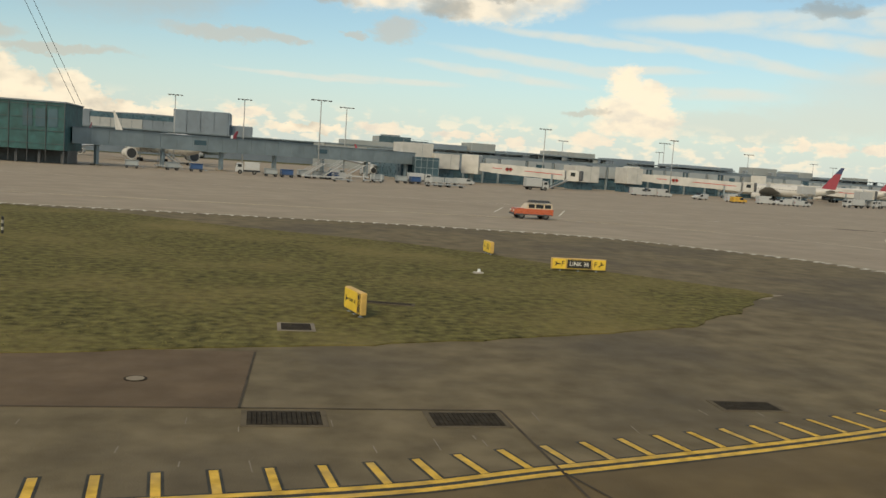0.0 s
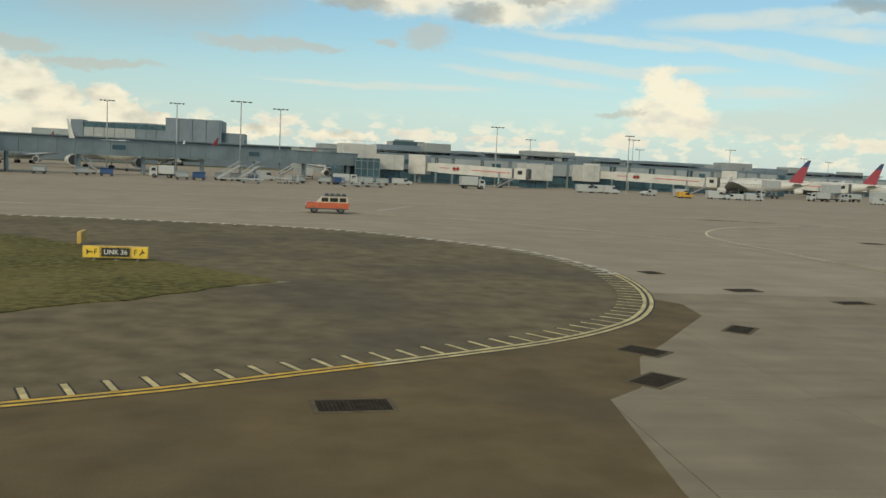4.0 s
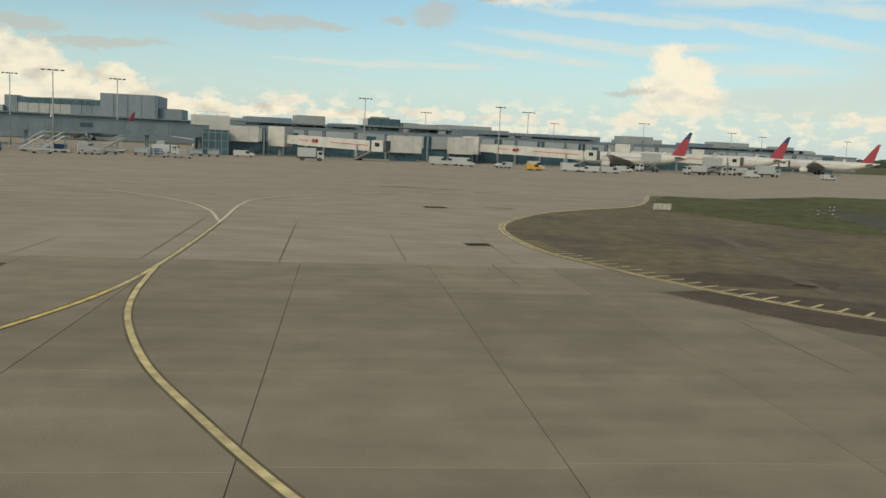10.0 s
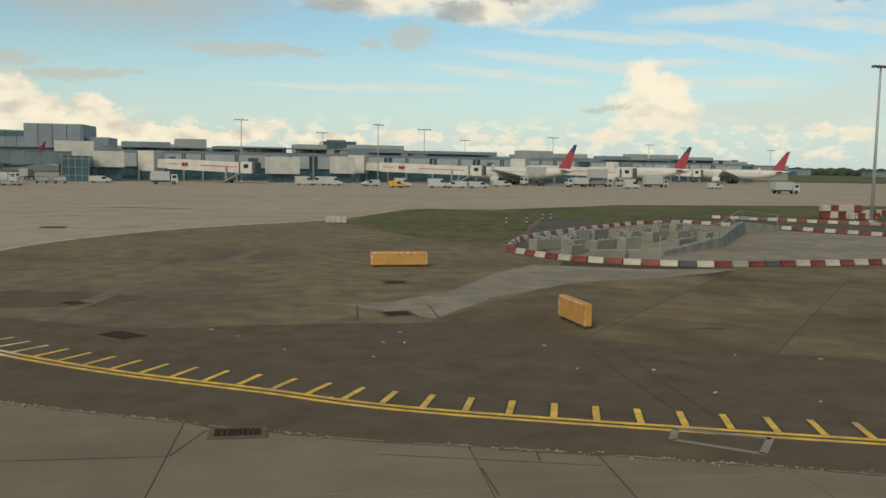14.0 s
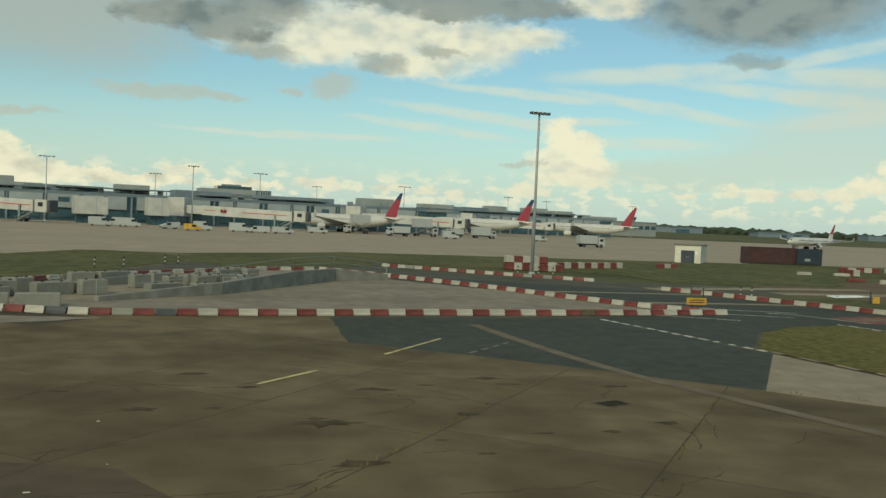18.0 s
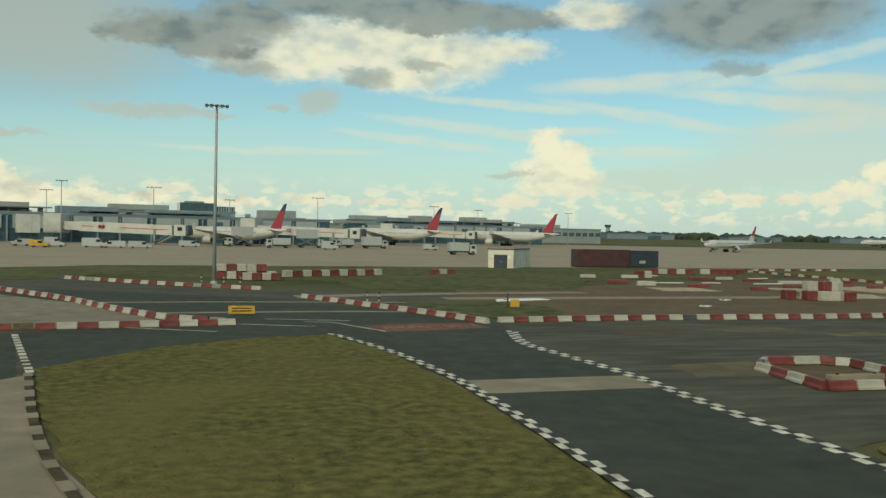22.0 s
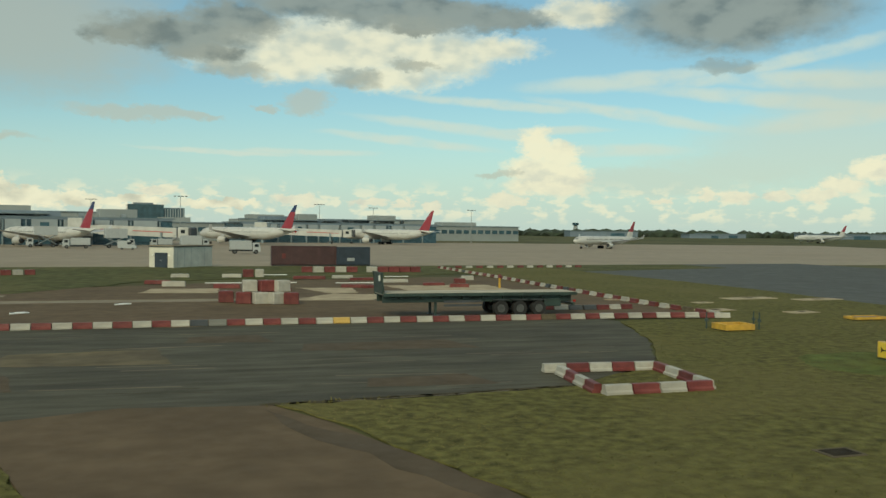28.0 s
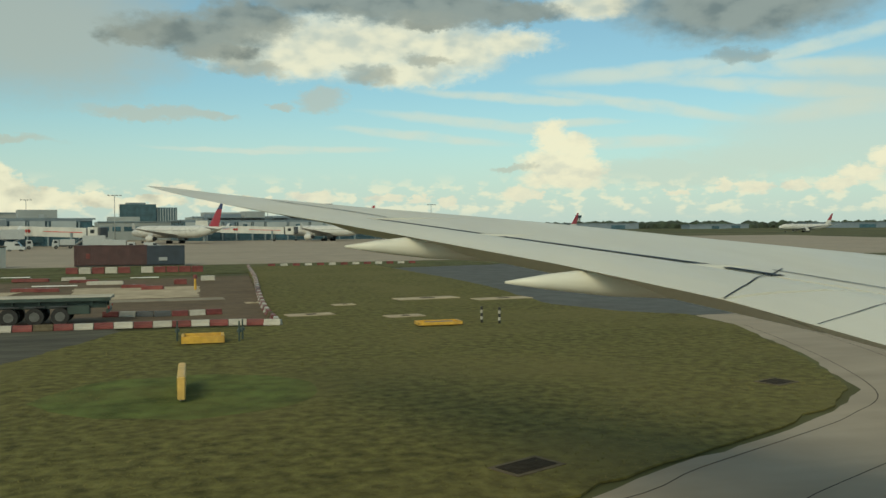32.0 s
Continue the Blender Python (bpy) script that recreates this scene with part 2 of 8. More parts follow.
def material(name, base, rough=0.6, metal=0.0, vary=0.12, scale=3.0, stain=0.0, stain_colour=None, stain_scale=0.15,
             bump=0.0, bump_scale=20.0, world_space=False, per_object=0.0, stretch=(1, 1, 1), emit=0.0, streak=0.0):
    m = bpy.data.materials.new(name)
    m.use_nodes = True
    n, l = m.node_tree.nodes, m.node_tree.links
    p = n["Principled BSDF"]
    p.inputs["Roughness"].default_value, p.inputs["Metallic"].default_value = rough, metal
    if world_space:
        p.inputs["Specular IOR Level"].default_value = 0.12
        co = n.new("ShaderNodeNewGeometry").outputs["Position"]
    else:
        co = n.new("ShaderNodeTexCoord").outputs["Object"]
    mp = n.new("ShaderNodeMapping")
    mp.inputs["Scale"].default_value = stretch
    l.new(co, mp.inputs[0])
    co = mp.outputs[0]

    def noise_node(s, d=5.0):
        t = n.new("ShaderNodeTexNoise")
        t.inputs["Scale"].default_value, t.inputs["Detail"].default_value = s, d
        l.new(co, t.inputs["Vector"])
        return t.outputs["Fac"]

    def mixer(kind, fac, a, b):
        x = n.new("ShaderNodeMix")
        x.data_type, x.blend_type = "RGBA", kind
        for sock, v in ((x.inputs[0], fac), (x.inputs[6], a), (x.inputs[7], b)):
            if isinstance(v, (int, float)):
                sock.default_value = v
            elif isinstance(v, tuple):
                sock.default_value = (*v, 1)
            else:
                l.new(v, sock)
        return x.outputs[2]

    def rng(v, lo, hi, a=0.0, b=1.0):
        x = n.new("ShaderNodeMapRange")
        l.new(v, x.inputs[0])
        for i, q in enumerate((lo, hi, a, b)):
            x.inputs[i + 1].default_value = q
        return x.outputs[0]

    dark = tuple(max(0.0, c * (1 - 1.6 * vary)) for c in base)
    light = tuple(min(1.0, c * (1 + vary)) for c in base)
    col = mixer("MIX", rng(noise_node(scale), 0.3, 0.7), dark, light)
    if stain:
        sc = stain_colour or tuple(c * 0.55 for c in base)
        col = mixer("MIX", rng(noise_node(stain_scale, 7.0), 0.46, 0.66, 0.0, stain), col, sc)
    if streak:
        long_map = n.new("ShaderNodeMapping")
        long_map.inputs["Scale"].default_value, long_map.inputs["Rotation"].default_value = (0.1, 1.1, 1), (0, 0, radians(7))
        l.new(mp.outputs[0], long_map.inputs[0])
        tex = n.new("ShaderNodeTexNoise")
        tex.inputs["Scale"].default_value, tex.inputs["Detail"].default_value = 0.9, 6.0
        l.new(long_map.outputs[0], tex.inputs["Vector"])
        tone = n.new("ShaderNodeCombineColor")
        v = rng(tex.outputs["Fac"], 0.3, 0.7, 1 - streak, 1 + 0.4 * streak)
        for i in range(3):
            l.new(v, tone.inputs[i])
        col = mixer("MULTIPLY", 1.0, col, tone.outputs[0])
    if per_object:
        info = n.new("ShaderNodeObjectInfo")
        grey = n.new("ShaderNodeCombineColor")
        v = rng(info.outputs["Random"], 0, 1, 1 - per_object, 1.0)
        for i in range(3):
            l.new(v, grey.inputs[i])
        col = mixer("MULTIPLY", 1.0, col, grey.outputs[0])
    l.new(col, p.inputs["Base Color"])
    l.new(rng(noise_node(scale * 2.3), 0.3, 0.7, max(0.02, rough - 0.08), min(1.0, rough + 0.08)), p.inputs["Roughness"])
    if bump:
        b = n.new("ShaderNodeBump")
        b.inputs["Strength"].default_value = bump
        b.inputs["Distance"].default_value = 0.03
        l.new(noise_node(bump_scale), b.inputs["Height"])
        l.new(b.outputs[0], p.inputs["Normal"])
    if emit:
        p.inputs["Emission Color"].default_value = (*base, 1)
        p.inputs["Emission Strength"].default_value = emit
    return m


M = {}
M["grass"] = material("grass", (0.118, 0.107, 0.037), 0.95, vary=0.42, scale=2.4, stain=0.7, stain_colour=(0.185, 0.15, 0.06),
                      stain_scale=0.11, bump=0.9, bump_scale=9.0, world_space=True)
M["field"] = material("field", (0.085, 0.088, 0.04), 0.95, vary=0.3, scale=0.05, stain=0.6, stain_colour=(0.14, 0.12, 0.06),
                      stain_scale=0.01, bump=0.6, bump_scale=3.0, world_space=True)
M["grass_green"] = material("green_grass_field", (0.118, 0.11, 0.037), 0.95, vary=0.34, scale=2.4, stain=0.7, stain_colour=(0.135, 0.118, 0.045),
                            stain_scale=0.11, bump=0.9, bump_scale=9.0, world_space=True)
M["grass_far"] = material("far_grass", (0.085, 0.09, 0.036), 0.95, vary=0.35, scale=0.7, stain=0.6, stain_colour=(0.13, 0.115, 0.05),
                          stain_scale=0.09, bump=0.9, bump_scale=6.0, world_space=True)
M["apron"] = material("apron", (0.31, 0.267, 0.206), 0.85, vary=0.09, scale=0.25, stain=0.4, stain_colour=(0.235, 0.2, 0.155),
                      stain_scale=0.03, bump=0.25, bump_scale=14.0, world_space=True, stretch=(1, 1.6, 1), streak=0.06)
# each grade darker: older concrete, plus lens vignette put into the colour
for grade in range(4):
    f = 1 - 0.075 * grade
    M["slab_%d" % grade] = material("slab_concrete_%d" % grade, (0.252 * f, 0.216 * f, 0.158 * f), 0.85, vary=0.1, scale=0.5, stain=0.35,
                                    stain_colour=(0.175 * f, 0.15 * f, 0.112 * f), stain_scale=0.09, bump=0.3, bump_scale=18.0, world_space=True,
                                    per_object=0.1, streak=0.12)
M["old_slab"] = material("old_concrete", (0.158, 0.125, 0.074), 0.9, vary=0.18, scale=0.5, stain=0.75, stain_colour=(0.08, 0.062, 0.04),
                         stain_scale=0.16, bump=0.4, bump_scale=12.0, world_space=True, per_object=0.2)
M["works"] = material("works_asphalt", (0.092, 0.089, 0.068), 0.88, vary=0.2, scale=0.9, stain=0.7, stain_colour=(0.052, 0.049, 0.042),
                      stain_scale=0.35, bump=0.4, bump_scale=25.0, world_space=True, stretch=(0.35, 1.6, 1))
M["joint"] = material("joint_filler", (0.066, 0.056, 0.042), 0.9, vary=0.2, scale=2.0, world_space=True)
M["asphalt"] = material("asphalt", (0.152, 0.125, 0.077), 0.88, vary=0.2, scale=0.8, stain=0.65, stain_colour=(0.08, 0.07, 0.054),
                        stain_scale=0.12, bump=0.35, bump_scale=25.0, world_space=True)
M["asphalt_dark"] = material("asphalt_dark", (0.096, 0.074, 0.05), 0.85, vary=0.16, scale=0.8, stain=0.5,
                             stain_colour=(0.084, 0.069, 0.054), stain_scale=0.2, bump=0.35, bump_scale=25.0, world_space=True)
M["old_asphalt"] = material("old_dark_concrete", (0.135, 0.102, 0.054), 0.88, vary=0.16, scale=0.6, stain=0.6, stain_colour=(0.09, 0.073, 0.05),
                            stain_scale=0.14, bump=0.35, bump_scale=20.0, world_space=True)
M["road"] = material("road_asphalt", (0.05, 0.056, 0.046), 0.82, vary=0.14, scale=0.7, stain=0.35, stain_colour=(0.066, 0.074, 0.064),
                     stain_scale=0.15, bump=0.3, bump_scale=25.0, world_space=True)
M["pale"] = material("pale_concrete", (0.25, 0.217, 0.16), 0.88, vary=0.12, scale=0.9, stain=0.4, stain_colour=(0.17, 0.15, 0.12),
                     stain_scale=0.2, bump=0.3, bump_scale=16.0, world_space=True)
M["asphalt_light"] = material("asphalt_light", (0.155, 0.13, 0.098), 0.9, vary=0.16, scale=0.8, stain=0.5, stain_colour=(0.115, 0.095, 0.07), stain_scale=0.3,
                              bump=0.3, bump_scale=20.0, world_space=True)
M["asphalt_cool"] = material("asphalt_cool", (0.1, 0.105, 0.1), 0.85, vary=0.14, scale=0.5, stain=0.4, stain_colour=(0.075, 0.078, 0.074), stain_scale=0.1, bump=0.3, world_space=True)
M["lush"] = material("green_grass", (0.095, 0.118, 0.033), 0.95, vary=0.3, scale=0.9, stain=0.5, stain_colour=(0.13, 0.12, 0.04), stain_scale=0.2, bump=0.9, bump_scale=9.0, world_space=True)
M["mud_dark"] = material("dark_stain", (0.07, 0.056, 0.034), 0.95, vary=0.3, scale=2.0, world_space=True)
M["dull"] = material("dull_concrete", (0.225, 0.2, 0.16), 0.88, vary=0.14, scale=0.9, stain=0.5, stain_colour=(0.12, 0.106, 0.085),
                     stain_scale=0.2, bump=0.3, bump_scale=16.0, world_space=True)
M["mud"] = material("brown_asphalt", (0.13, 0.096, 0.062), 0.9, vary=0.12, scale=0.9, stain=0.4, stain_scale=0.2, bump=0.3,
                    world_space=True)
M["yellow"] = material("yellow_paint", (0.62, 0.4, 0.07), 0.7, vary=0.2, scale=3.0, stain=0.55, stain_colour=(0.3, 0.23, 0.11),
                       stain_scale=1.3, world_space=True)
M["taxi_yellow"] = material("taxi_yellow_paint", (0.62, 0.46, 0.15), 0.72, vary=0.2, scale=2.0, stain=0.5, stain_colour=(0.36, 0.29, 0.15),
                            stain_scale=0.9, world_space=True)
M["worn_yellow"] = material("worn_yellow_paint", (0.57, 0.48, 0.25), 0.75, vary=0.22, scale=2.0, stain=0.5,
                            stain_colour=(0.25, 0.21, 0.14), stain_scale=0.9, world_space=True)
M["pale_line"] = material("pale_worn_paint", (0.6, 0.55, 0.4), 0.75, vary=0.15, scale=2.0, stain=0.4, stain_colour=(0.36, 0.31, 0.23), stain_scale=0.6, world_space=True)
M["white_line"] = material("white_paint", (0.62, 0.59, 0.5), 0.7, vary=0.2, scale=3.0, stain=0.55, stain_colour=(0.26, 0.23, 0.19),
                           stain_scale=1.1, world_space=True)
M["black_line"] = material("black_paint", (0.046, 0.047, 0.04), 0.7, vary=0.2, scale=3.0, world_space=True)
M["red_paint"] = material("red_road_paint", (0.22, 0.085, 0.062), 0.8, vary=0.25, scale=2.0, stain=0.9, stain_colour=(0.085, 0.07, 0.055), stain_scale=0.9, world_space=True)


# ---------------------------------------------------------------- building helpers


def mesh_ob(name, bm, mat, parent=None, label="", smooth=False):
    me = bpy.data.meshes.new(name)
    bm.to_mesh(me)
    bm.free()
    if smooth:
        for f in me.polygons:
            f.use_smooth = True
    for one in (mat if isinstance(mat, (list, tuple)) else [mat]):
        me.materials.append(one)
    ob = new(name, me)
    if parent is not None:
        ob.parent = parent
    if label:
        ob["label"] = label
    return ob


def part(name, bm, mat, parent, label="", smooth=False):
    return mesh_ob(name, bm, mat, parent, label, smooth)


def thing(name, x, y, z=0.0, rz=0.0, label="", category="", group="", kind=""):
    e = new(name)
    e.empty_display_size = 0.3
    e.matrix_basis = pose(x, y, z, 0, 0, rz)
    return tagged(e, label, category, group, kind)


def box_into(bm, cx, cy, cz, sx, sy, sz, bevel=0.0, rz=0.0):
    r = bmesh.ops.create_cube(bm, size=1.0, matrix=Matrix.Translation((cx, cy, cz)) @ Matrix.Rotation(radians(rz), 4, "Z")
                              @ Matrix.Diagonal((sx, sy, sz, 1)))
    if bevel:
        edges = {e for v in r["verts"] for e in v.link_edges}
        bmesh.ops.bevel(bm, geom=list(edges), offset=bevel, segments=1, affect="EDGES", profile=0.5)
    return bm


def box(cx, cy, cz, sx, sy, sz, bevel=0.0, rz=0.0):
    return box_into(bmesh.new(), cx, cy, cz, sx, sy, sz, bevel, rz)


def rod_into(bm, a, b, r0, r1=None, seg=10):
    a, b = Vector(a), Vector(b)
    d = b - a
    m = Matrix.Translation((a + b) / 2) @ d.to_track_quat("Z", "Y").to_matrix().to_4x4()
    bmesh.ops.create_cone(bm, cap_ends=True, segments=seg, radius1=r0, radius2=r0 if r1 is None else r1, depth=d.length, matrix=m)
    return bm


def rod(a, b, r0, r1=None, seg=10):
    return rod_into(bmesh.new(), a, b, r0, r1, seg)


def prism_into(bm, outline, z0, z1):
    """A flat outline (x, y) raised from z0 to z1."""
    low = [bm.verts.new((x, y, z0)) for x, y in outline]
    top = [bm.verts.new((x, y, z1)) for x, y in outline]
    n = len(outline)
    bm.faces.new(top)
    bm.faces.new(low[::-1])
    for i in range(n):
        bm.faces.new((low[i], low[(i + 1) % n], top[(i + 1) % n], top[i]))
    bmesh.ops.recalc_face_normals(bm, faces=bm.faces)
    return bm


def smooth_line(points, step=1.0, closed=False):
    """Catmull-Rom through the points, resampled about every step metres."""
    p = [Vector((*q, 0)) for q in points]
    n = len(p)
    out = []
    for i in range(n if closed else n - 1):
        p0, p1 = p[(i - 1) % n] if closed or i else p[0], p[i]
        p2 = p[(i + 1) % n]
        p3 = p[(i + 2) % n] if closed or i + 2 < n else p[-1]
        k = max(1, int((p2 - p1).length / step))
        for j in range(k):
            t = j / k
            v = 0.5 * (2 * p1 + (p2 - p0) * t + (2 * p0 - 5 * p1 + 4 * p2 - p3) * t * t + (3 * p1 - p0 - 3 * p2 + p3) * t ** 3)
            out.append((v.x, v.y))
    if not closed:
        out.append((p[-1].x, p[-1].y))
    return out


def at_length(line, step, first=0.0):
    """Points (x, y, tx, ty) every step metres along a line, from first metres on."""
    out, left = [], first
    for (x0, y0), (x1, y1) in zip(line, line[1:]):
        d = math.hypot(x1 - x0, y1 - y0)
        if d < 1e-6:
            continue
        tx, ty = (x1 - x0) / d, (y1 - y0) / d
        s = left
        while s < d:
            out.append((x0 + tx * s, y0 + ty * s, tx, ty))
            s += step
        left = s - d
    return out


def ribbon(line, offset, width, z, thick=0.003, dash=None):
    """A painted line along a polyline, a little proud of the ground. dash: (painted, gap) metres."""
    bm = bmesh.new()
    nrm = []
    for i in range(len(line)):
        a, b = line[max(0, i - 1)], line[min(len(line) - 1, i + 1)]
        d = math.hypot(b[0] - a[0], b[1] - a[1]) or 1.0
        nrm.append((-(b[1] - a[1]) / d, (b[0] - a[0]) / d))
    run = 0.0
    prev = None
    for i, (x, y) in enumerate(line):
        if i:
            run += math.hypot(x - line[i - 1][0], y - line[i - 1][1])
        nx, ny = nrm[i]
        o1, o2 = offset - width / 2, offset + width / 2
        pair = (bm.verts.new((x + nx * o1, y + ny * o1, z + thick)), bm.verts.new((x + nx * o2, y + ny * o2, z + thick)))
        if prev and (dash is None or run % (dash[0] + dash[1]) < dash[0]):
            bm.faces.new((prev[0], pair[0], pair[1], prev[1]))
        prev = pair
    bmesh.ops.recalc_face_normals(bm, faces=bm.faces)
    for f in bm.faces:
        if f.normal.z < 0:
            f.normal_flip()
    return bm


def rough_edge(outline, step=0.8, amount=0.15, seed=3):
    rnd = random.Random(seed)
    out = []
    n = len(outline)
    for i in range(n):
        (x0, y0), (x1, y1) = outline[i], outline[(i + 1) % n]
        d = math.hypot(x1 - x0, y1 - y0)
        k = max(1, min(120, int(d / step)))
        for j in range(k):
            t = j / k
            out.append((x0 + (x1 - x0) * t + rnd.uniform(-amount, amount), y0 + (y1 - y0) * t + rnd.uniform(-amount, amount)))
    return out


def sheet(name, outline, z, mat, label, category, edge=0.0, parent=None):
    bm = prism_into(bmesh.new(), rough_edge(outline, 0.8, edge) if edge else outline, z - 0.05, z)
    ob = mesh_ob(name, bm, mat, parent)
    return tagged(ob, label, category, kind="structure")


def marking(name, bm, mat, label):
    return tagged(mesh_ob(name, bm, mat), label, "road marking", kind="structure")


# ---------------------------------------------------------------- ground
g_bm = bmesh.new()
prism_into(g_bm, [(-4500, -4500), (4500, -4500), (4500, 4500), (-4500, 4500)], -1.0, 0.0)
tagged(mesh_ob("ground", g_bm, M["field"]), "wide flat airfield of dull green and straw grass", "ground", kind="structure")

sheet("apron", [(-400, -90), (152, -90), (152, 46), (142, 84), (128, 112), (150, 128), (470, 150), (560, 420), (-400, 420)], 0.01,
      M["apron"], "broad tan concrete aircraft apron, stained and worn", "apron")
sheet("taxiway", [(152, -90), (700, -90), (700, 14.0), (240, 14.0), (218, 14.6), (205, 14.5), (178, 14.0), (170, 14.2), (160.5, 14.6), (152, 15)],
      0.01, M["apron"], "worn tan concrete taxiway beside the grass", "taxiway", 0.08)
sheet("taxiway_link", [(240, 13.9), (249.6, 16.5), (252.7, 18.2), (257.5, 20.5), (260.2, 22.0), (263.5, 24.8), (267.3, 32.6), (271.0, 43.0),
                       (271.8, 48.4), (330, 52), (330, 13.9)], 0.012, M["apron"],
      "pale concrete taxiway curving round the grass", "taxiway", 0.1)

sheet("taxiway_far", [(271.3, 48.4), (268.2, 51.6), (265.8, 58), (267.7, 77), (268, 91), (267.2, 110), (266, 140), (330, 148), (330, 52)], 0.014, M["asphalt_cool"],
      "grey asphalt taxiway beyond the grass field", "taxiway", 0.1)

NEAR_EDGE = [(-70, 11.2), (-20, 12.7), (-0.5, 14.1), (5.9, 15.4), (14.7, 17.8), (22.5, 20.8), (27.4, 23.3), (32.0, 25.8), (34.9, 27.6), (37.4, 29.7),
             (39.7, 32.4), (41.7, 36.2), (43.2, 40.9), (44.0, 46.5), (43.6, 52.7), (42.0, 58.4), (39.5, 62.3), (35.8, 66.6),
             (31.9, 70.3), (26.2, 73.3), (14.5, 75.2), (0.0, 76.0), (-70, 76.6)]
EDGE_A = smooth_line(NEAR_EDGE, 0.6)
sheet("asphalt_shoulder_1", EDGE_A, 0.03, M["asphalt"], "dark worn asphalt shoulder inside a yellow edge line", "asphalt")
sheet("asphalt_shoulder_near", [(-70, -5), (32.4, -5), (33.4, 14), (34.3, 20.2), (35.6, 21.4), (37.0, 25.0), (38.8, 27.3), (42.9, 33.0), (43.4, 36.0), (42.4, 37.6), (41.6, 36.2), (39.6, 32.5), (37.3, 29.8), (34.8, 27.5), (32.0, 25.7), (27.4, 23.2), (22.5, 20.7), (14.7, 17.7), (5.9, 15.3), (-0.5, 14.0), (-20, 12.6), (-70, 11.1)],
      0.028, M["old_asphalt"], "dark stained concrete beside the taxiway", "concrete")
GRASS_A = [(-70, 21), (-6.3, 23.7), (0.0, 25.2), (4.2, 25.9), (7.0, 26.8), (10.4, 28.1), (14.0, 29.4), (16.5, 30.4), (18.3, 32.5),
           (20.4, 33.9), (23.0, 37.4), (25.9, 40.2), (24.8, 41.4), (21.4, 45.0), (18.0, 48.2), (14.2, 53.5), (9.1, 58.5), (3.9, 61.3),
           (-2.3, 65.0), (-11.0, 72.2), (-20.0, 74.6), (-70, 75.5)]
sheet("grass_island_1", GRASS_A, 0.07, M["grass"], "rough mown grass island between taxiways", "grass", 0.16)
sheet("concrete_patch", [(-30, 19.0), (-0.3, 19.0), (0.05, 24.6), (-30, 23.6)], 0.036, M["mud"], "pale brown concrete panel by the grass edge", "concrete")

EDGE_B_PTS = [(150, 3.0), (130, 9.3), (115.9, 14.3), (109.7, 16.55), (103.3, 19.1), (99.9, 21.2), (95.7, 23.8), (91.7, 27.1), (88.6, 31.1), (86.1, 36.2),
              (84.4, 41.7), (83.2, 46.7), (83.3, 54.9), (84.4, 61.0), (86.7, 66.5), (91.2, 74.3), (97.0, 80.5), (106, 90.0), (116, 112)]
EDGE_B = smooth_line(EDGE_B_PTS, 0.6)
OUT_B = smooth_line([(84.5, 33), (86.6, 28.1), (88.6, 25.2), (91.1, 22.8), (93.6, 20.9), (96.6, 19.3), (101.2, 17.1), (105.3, 15.7), (110.0, 14.0),
                     (120, 10.2), (150, -1)], 0.6)
sheet("asphalt_shoulder_2", EDGE_B + [(128, 112), (142, 84), (152, 46), (152, 2.5)], 0.03, M["asphalt"],
      "brown worn asphalt behind a yellow edge line", "asphalt")
sheet("asphalt_band", [q for q in OUT_B if q[0] < 131] + [(131, 10), (130, 16.4), (128.5, 18.8), (125.5, 19.9), (121, 20.7), (115.3, 23.8), (111.3, 25.8), (109.2, 27.5), (106.5, 29.9), (102, 30.1), (95.4, 29.6), (91, 32), (88.5, 34)], 0.0395, M["asphalt_dark"],
      "dark asphalt band along the yellow edge line", "asphalt", 0.1)
sheet("asphalt_repair", [(86.7, 38.1), (89.5, 39.3), (92.5, 38.2), (94.9, 36.8), (93.5, 34.8), (90, 34.2), (87.2, 35.3)], 0.036, M["asphalt_dark"],
      "dark irregular asphalt repair", "asphalt", 0.15)
sheet("concrete_strip", [(102.8, 34.2), (104.8, 34.8), (108.0, 38.2), (111.0, 43.7), (114.5, 48.0), (120.1, 45.6), (126, 45.2), (120, 42), (114.5, 40.3),
                         (109.1, 35.5), (105.9, 30.8)], 0.041, M["dull"], "pale concrete strip crossing the asphalt", "concrete", 0.1)
GRASS_B = [(106.3, 84.3), (109.6, 96), (118.4, 112.4), (124.6, 109.7), (130.6, 100.5), (124.1, 82.8), (119, 68.0), (115.6, 62.4), (112.3, 63.2), (109.2, 72.1)]
sheet("grass_island_2", GRASS_B, 0.07, M["grass_far"], "small grass island with a ragged edge", "grass", 0.25)

# old slabs, dark road and grass round the works
sheet("service_asphalt", [(118.5, 50), (125, 45.6), (141.3, 33.6), (149.5, 26.1), (155.9, 34.0), (160.3, 41.6), (168.8, 45.6), (170.6, 38.5), (171.0, 14.3),
                          (178.2, 14.1), (178.6, 19.0), (184.3, 21.0), (189.3, 22.1), (196.1, 24.9), (202.6, 26.4), (208.0, 27.2), (214.0, 27.9), (220, 28.3),
                          (225, 29.0), (231, 33.5), (235, 41.0), (238, 50.0), (236, 56), (214, 62), (196, 72), (184, 78), (170, 80), (152, 97), (142, 96),
                          (131, 99), (120, 70), (115.5, 56)], 0.04, M["works"], "cracked grey asphalt of the service area", "asphalt", 0.1)
sheet("road_near", [(125, 45.6), (141.3, 33.8), (149.5, 26.3), (155.7, 33.4), (153.3, 47.6), (140, 46.8)], 0.044, M["road"],
      "dark grey asphalt road panel", "road")
